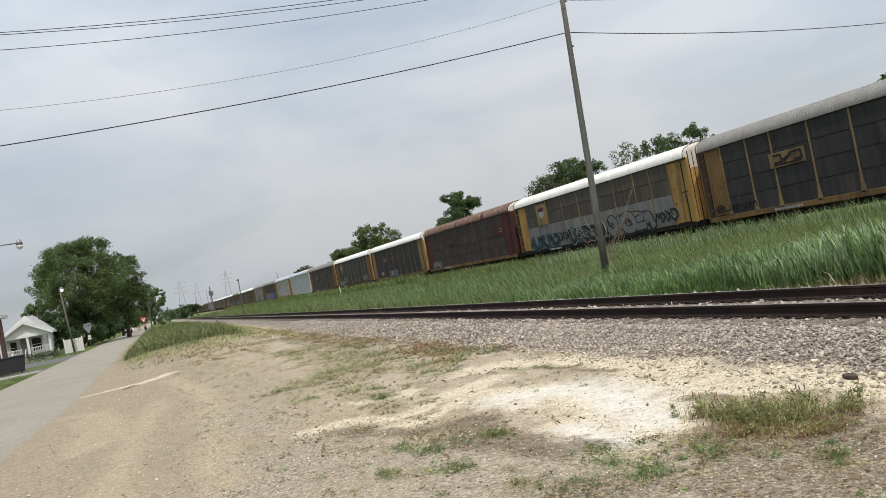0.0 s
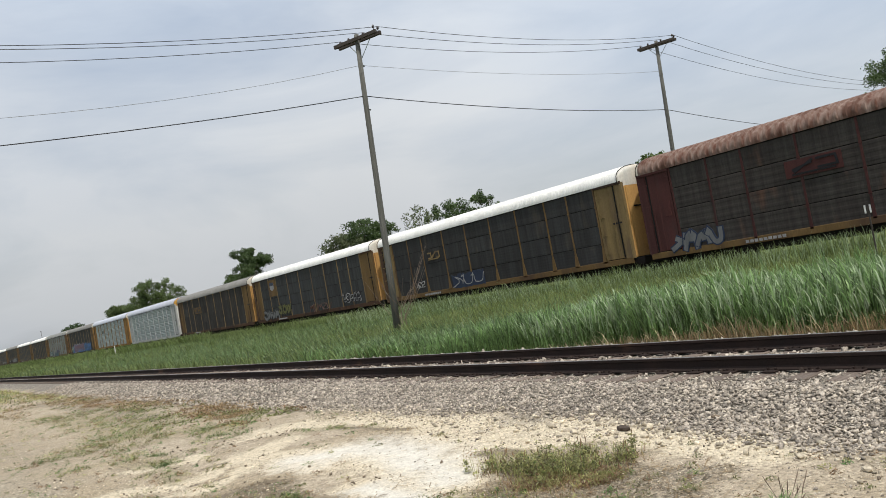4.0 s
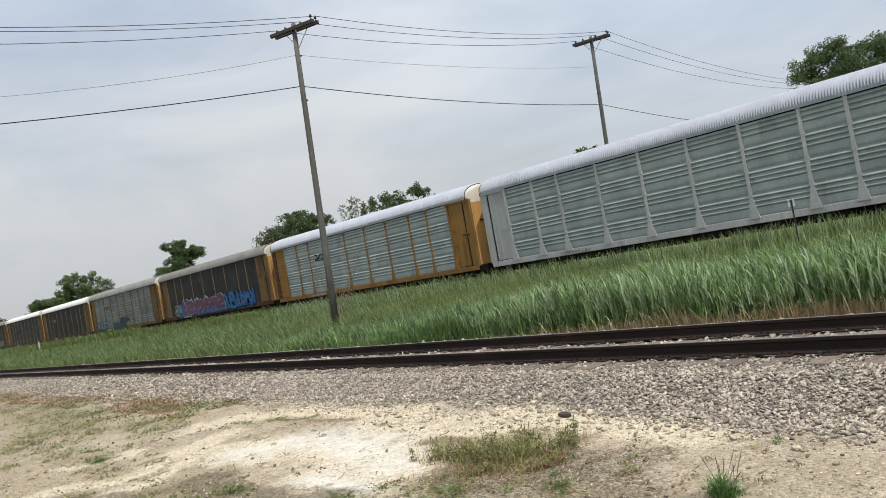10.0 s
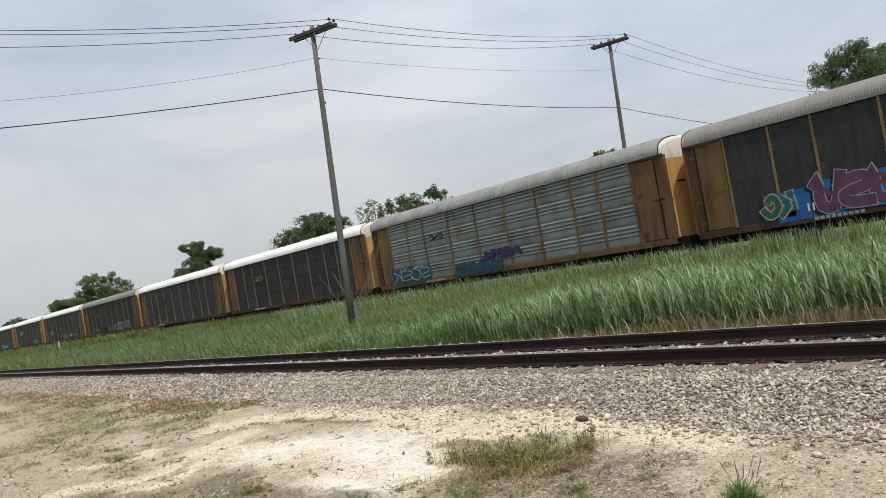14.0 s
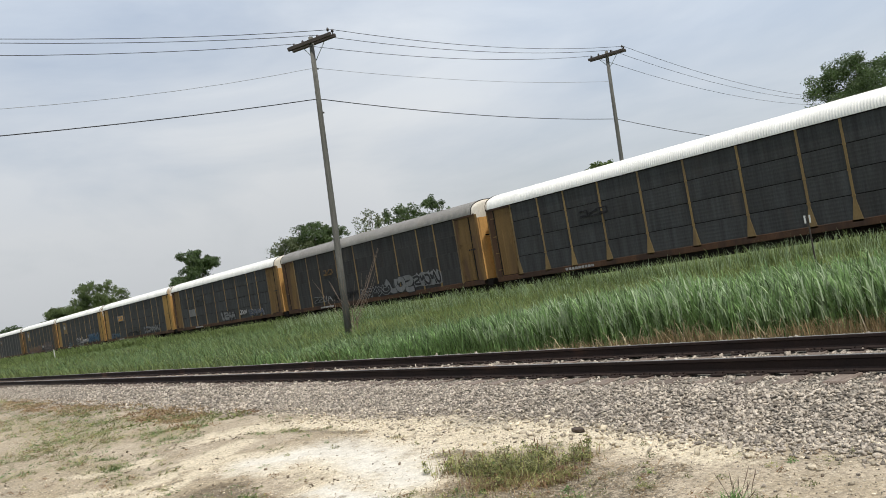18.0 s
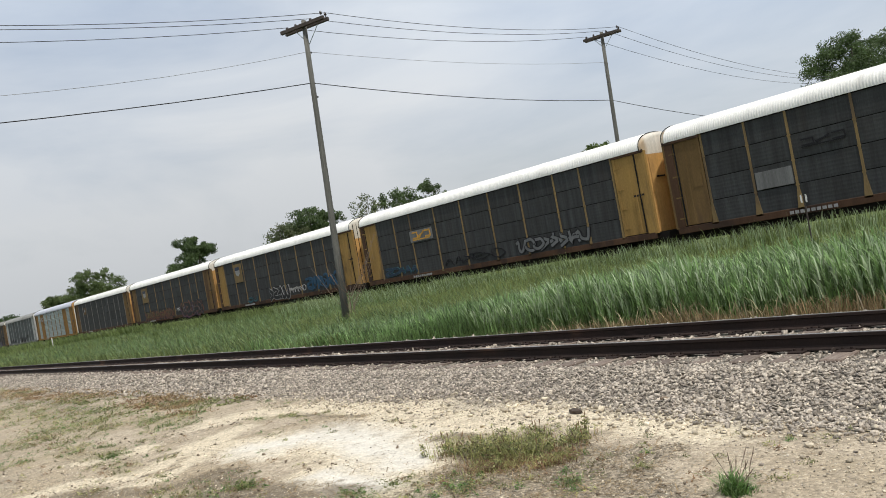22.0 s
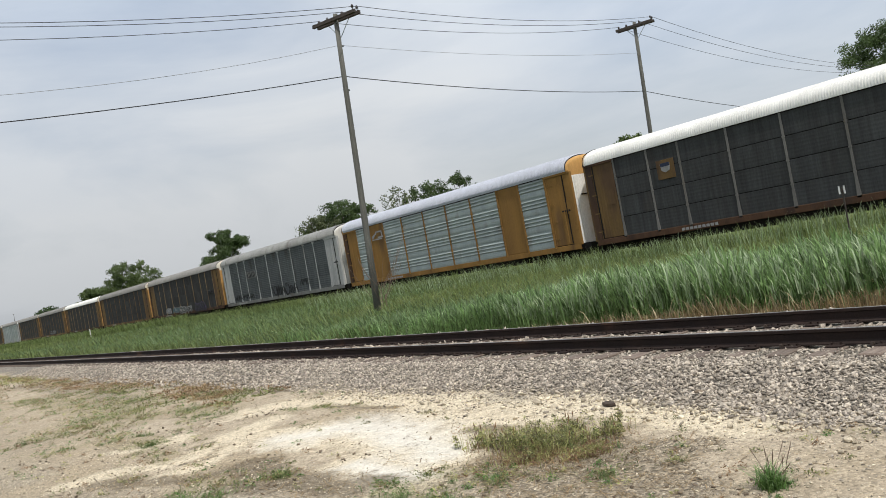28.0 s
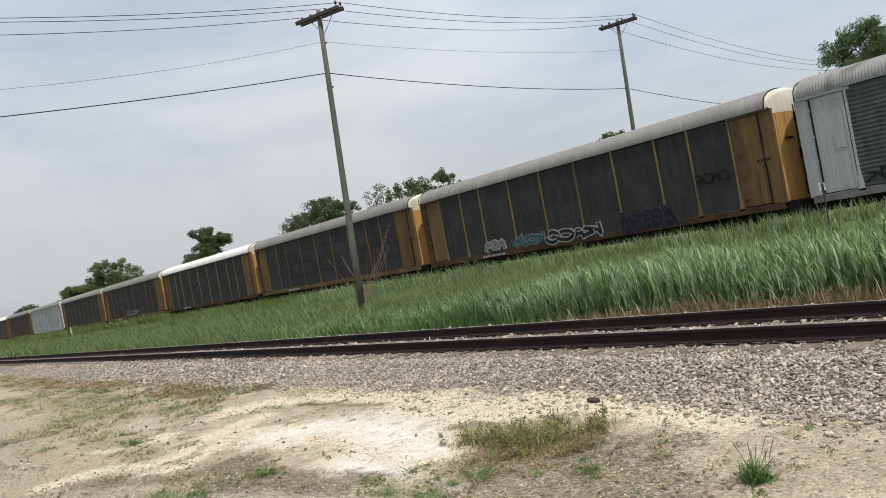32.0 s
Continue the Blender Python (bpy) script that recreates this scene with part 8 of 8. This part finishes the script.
def low_weeds():
    rng = np.random.default_rng(9)

    def cover(x, y, zones):
        return np.array([spill(a_, b_, zones) for a_, b_ in zip(x, y)])
    # broad-leaved herbs in small heaps, thick where weeds root, thin elsewhere
    n = 15000
    x, y = rng.uniform(0.4, 6.4, n), 3.0 + 30 * rng.random(n) ** 1.25
    lie = cover(x, y, (ROOTED, PALE_SPILL, CREAM_SPILL))
    patch = np.array([noise.noise(Vector((a_ * 1.7, b_ * 1.2, 5.0))) for a_, b_ in zip(x, y)])
    want = np.where(lie[:, 0] > 0, 0.12 + 0.4 * np.clip(lie[:, 0], 0, 1) + 1.0 * patch, 0.06 + 0.3 * np.clip(patch - 0.12, 0, 1) * (x > 1.6))
    want = want * np.where(np.maximum(lie[:, 1], lie[:, 2]) > 0.1, 0.15, 1.0)
    ok = rng.random(n) < want
    x, y = x[ok], y[ok]
    share = rng.random(len(x))
    far = 1 + 0.035 * np.clip(y - 6, 0, 25)
    for lo, hi, mat, name, lb in ((0.0, 0.36, WEED, "low_weeds", "low olive herbs on the earth"), (0.36, 0.55, WEED_SUN, "low_weeds", "yellowing low herbs on the earth"), (0.55, 0.8, LUSH, "low_weeds", "low dark green herbs on the earth"),
                                  (0.8, 1.0, RUSTWEED, "dry_weeds", "dead brown weed heaps on the earth")):
        sel = (share >= lo) & (share < hi)
        k = int(sel.sum())
        v, f = leafy(rng, x[sel], y[sel], land_many(x[sel], y[sel]), rng.uniform(0.03, 0.085, k) * far[sel], rng.uniform(0.02, 0.08, k) * far[sel], 28, 0.016)
        tagged(new(name, fast_mesh(name, v, f, mat)), lb, "weeds", kind="stuff")
    # short grass among them
    n = 15000
    x, y = rng.uniform(0.6, 6.3, n), 3.0 + 34 * rng.random(n) ** 1.3
    lie = cover(x, y, (ROOTED, PALE_SPILL, CREAM_SPILL))
    field = np.array([noise.noise(Vector((a_ * 2.1, b_ * 1.6, 5.0))) for a_, b_ in zip(x, y)])
    ok = (field + 0.9 * lie[:, 0] > 0.35) & (np.maximum(lie[:, 1], lie[:, 2]) < 0.15)
    ok &= rng.random(n) < 0.6
    x, y = x[ok], y[ok]
    share = rng.random(len(x))
    h = rng.uniform(0.015, 0.055, len(x)) * (1 + 0.03 * y)
    for name, lo, hi, mat, lb in (("low_grass", 0.0, 0.5, WEED, "sparse low green grass on the earth"), ("low_grass", 0.5, 0.7, WEED_SUN, "yellowing low grass on the earth"), ("dry_litter", 0.7, 1.0, STRAW, "dry straw litter on the earth")):
        sel = (share >= lo) & (share < hi)
        v, f = blades(rng, x[sel], y[sel], land_many(x[sel], y[sel]), h[sel], 0.008, 1.8, (0, 0))
        tagged(new(name, fast_mesh(name, v, f, mat)), lb, "weeds", kind="stuff")
    # dead stems lying flat on the mulch and litter
    n = 16000
    x, y = rng.uniform(1.6, 6.0, n), rng.uniform(3.0, 10.5, n)
    lie = cover(x, y, (MULCH, DEAD_LITTER))
    ok = rng.random(n) < np.where(lie.max(axis=1) > 0, 0.55, 0.05)
    x, y = x[ok], y[ok]
    z = land_many(x, y) + rng.uniform(0.002, 0.012, len(x))
    a_, l, w = rng.uniform(0, np.pi, len(x)), rng.uniform(0.02, 0.09, len(x)), rng.uniform(0.0015, 0.004, len(x))
    d = np.stack([np.cos(a_), np.sin(a_), rng.normal(size=len(x)) * 0.1], 1) * l[:, None]
    t_ = np.stack([-np.sin(a_), np.cos(a_), np.zeros(len(x))], 1) * w[:, None]
    c = np.stack([x, y, z], 1)
    lift = np.array([0, 0, 0.004])
    v = np.stack([c - d - t_, c - d + t_, c + t_ + lift, c - t_ + lift, c + d + t_, c + d - t_], 1).reshape(-1, 3)
    i = np.arange(len(x))[:, None] * 6
    f = np.concatenate([i + np.array([[0, 1, 2, 3]]), i + np.array([[3, 2, 4, 5]])], 0)
    tagged(new("dry_litter", fast_mesh("dry_litter", v, f, DEAD_REED)), "dead stems lying on the brown earth", "litter", kind="stuff")


low_weeds()
for i, (x, y, l, a_) in enumerate(((-0.9, 25.7, 1.1, 70),)):
    p = [(-l / 2, 0), (-l / 4, 0.05), (0, 0.03), (l / 3, 0.045), (l / 2, 0)]
    solid("twig", Shape().tube([(u, w_, 0.015) for u, w_ in p], [0.006, 0.012, 0.014, 0.012, 0.005], 5), TWIG, "dry fallen twig on the earth", "twig", m=pose(x, y, land(x, y) + 0.01, 0, 0, a_))


# ---- a passing fly ----
FLY_PLACE = (0.4883, 1.0422, 1.6774)

def fly(m):
    th = thing("fly", m, "tiny dark fly with pale wings in the air", "insect")
    dark = shade("fly_body", (0.12, 0.11, 0.10), rough=0.5)
    part("body", Shape().tube([(-0.006, 0, 0), (-0.004, 0, 0), (0, 0, 0.0005), (0.003, 0, 0.0006), (0.005, 0, 0), (0.0064, 0, 0)], [0.0006, 0.002, 0.0021, 0.0016, 0.0018, 0.0006], 8), dark, th, smooth=True)
    wing = shade("fly_wing", (0.75, 0.76, 0.78), rough=0.3)
    for s in (-1, 1):
        part("wing", Shape().prism([(0.002, 0.001 * s), (0.001, 0.005 * s), (-0.004, 0.009 * s), (-0.008, 0.0085 * s), (-0.006, 0.003 * s)], 2, 0.0018, 0.002, Matrix.Rotation(radians(s * 50), 4, 'X')), wing, th)
    return th


FLY_AT = pose(*FLY_PLACE, 0, 0, 160)
FLY = fly(FLY_AT)


def motions():
    """The train rolls past at a steady pace; a fly crosses once."""
    for car, y0 in CARS:
        walk(car, [(t, pose(TRAIN_X, y0 - SPEED * t, 0)) for t in (0, 4, 8, 12, 16, 20, 24, 28, 32)])
    x, y, z = FLY_PLACE
    rows = [(t, pose(x - 4.5 * u, y + 1.2 * u, z - 0.5 * u, 0, 0, 160)) for t, u in ((0, -2.0), (11.6, -2.0), (11.8, -1.0), (12.0, 0.0), (12.2, 1.0), (12.4, 2.0), (32, 2.0))]
    walk(FLY, rows)


motions()
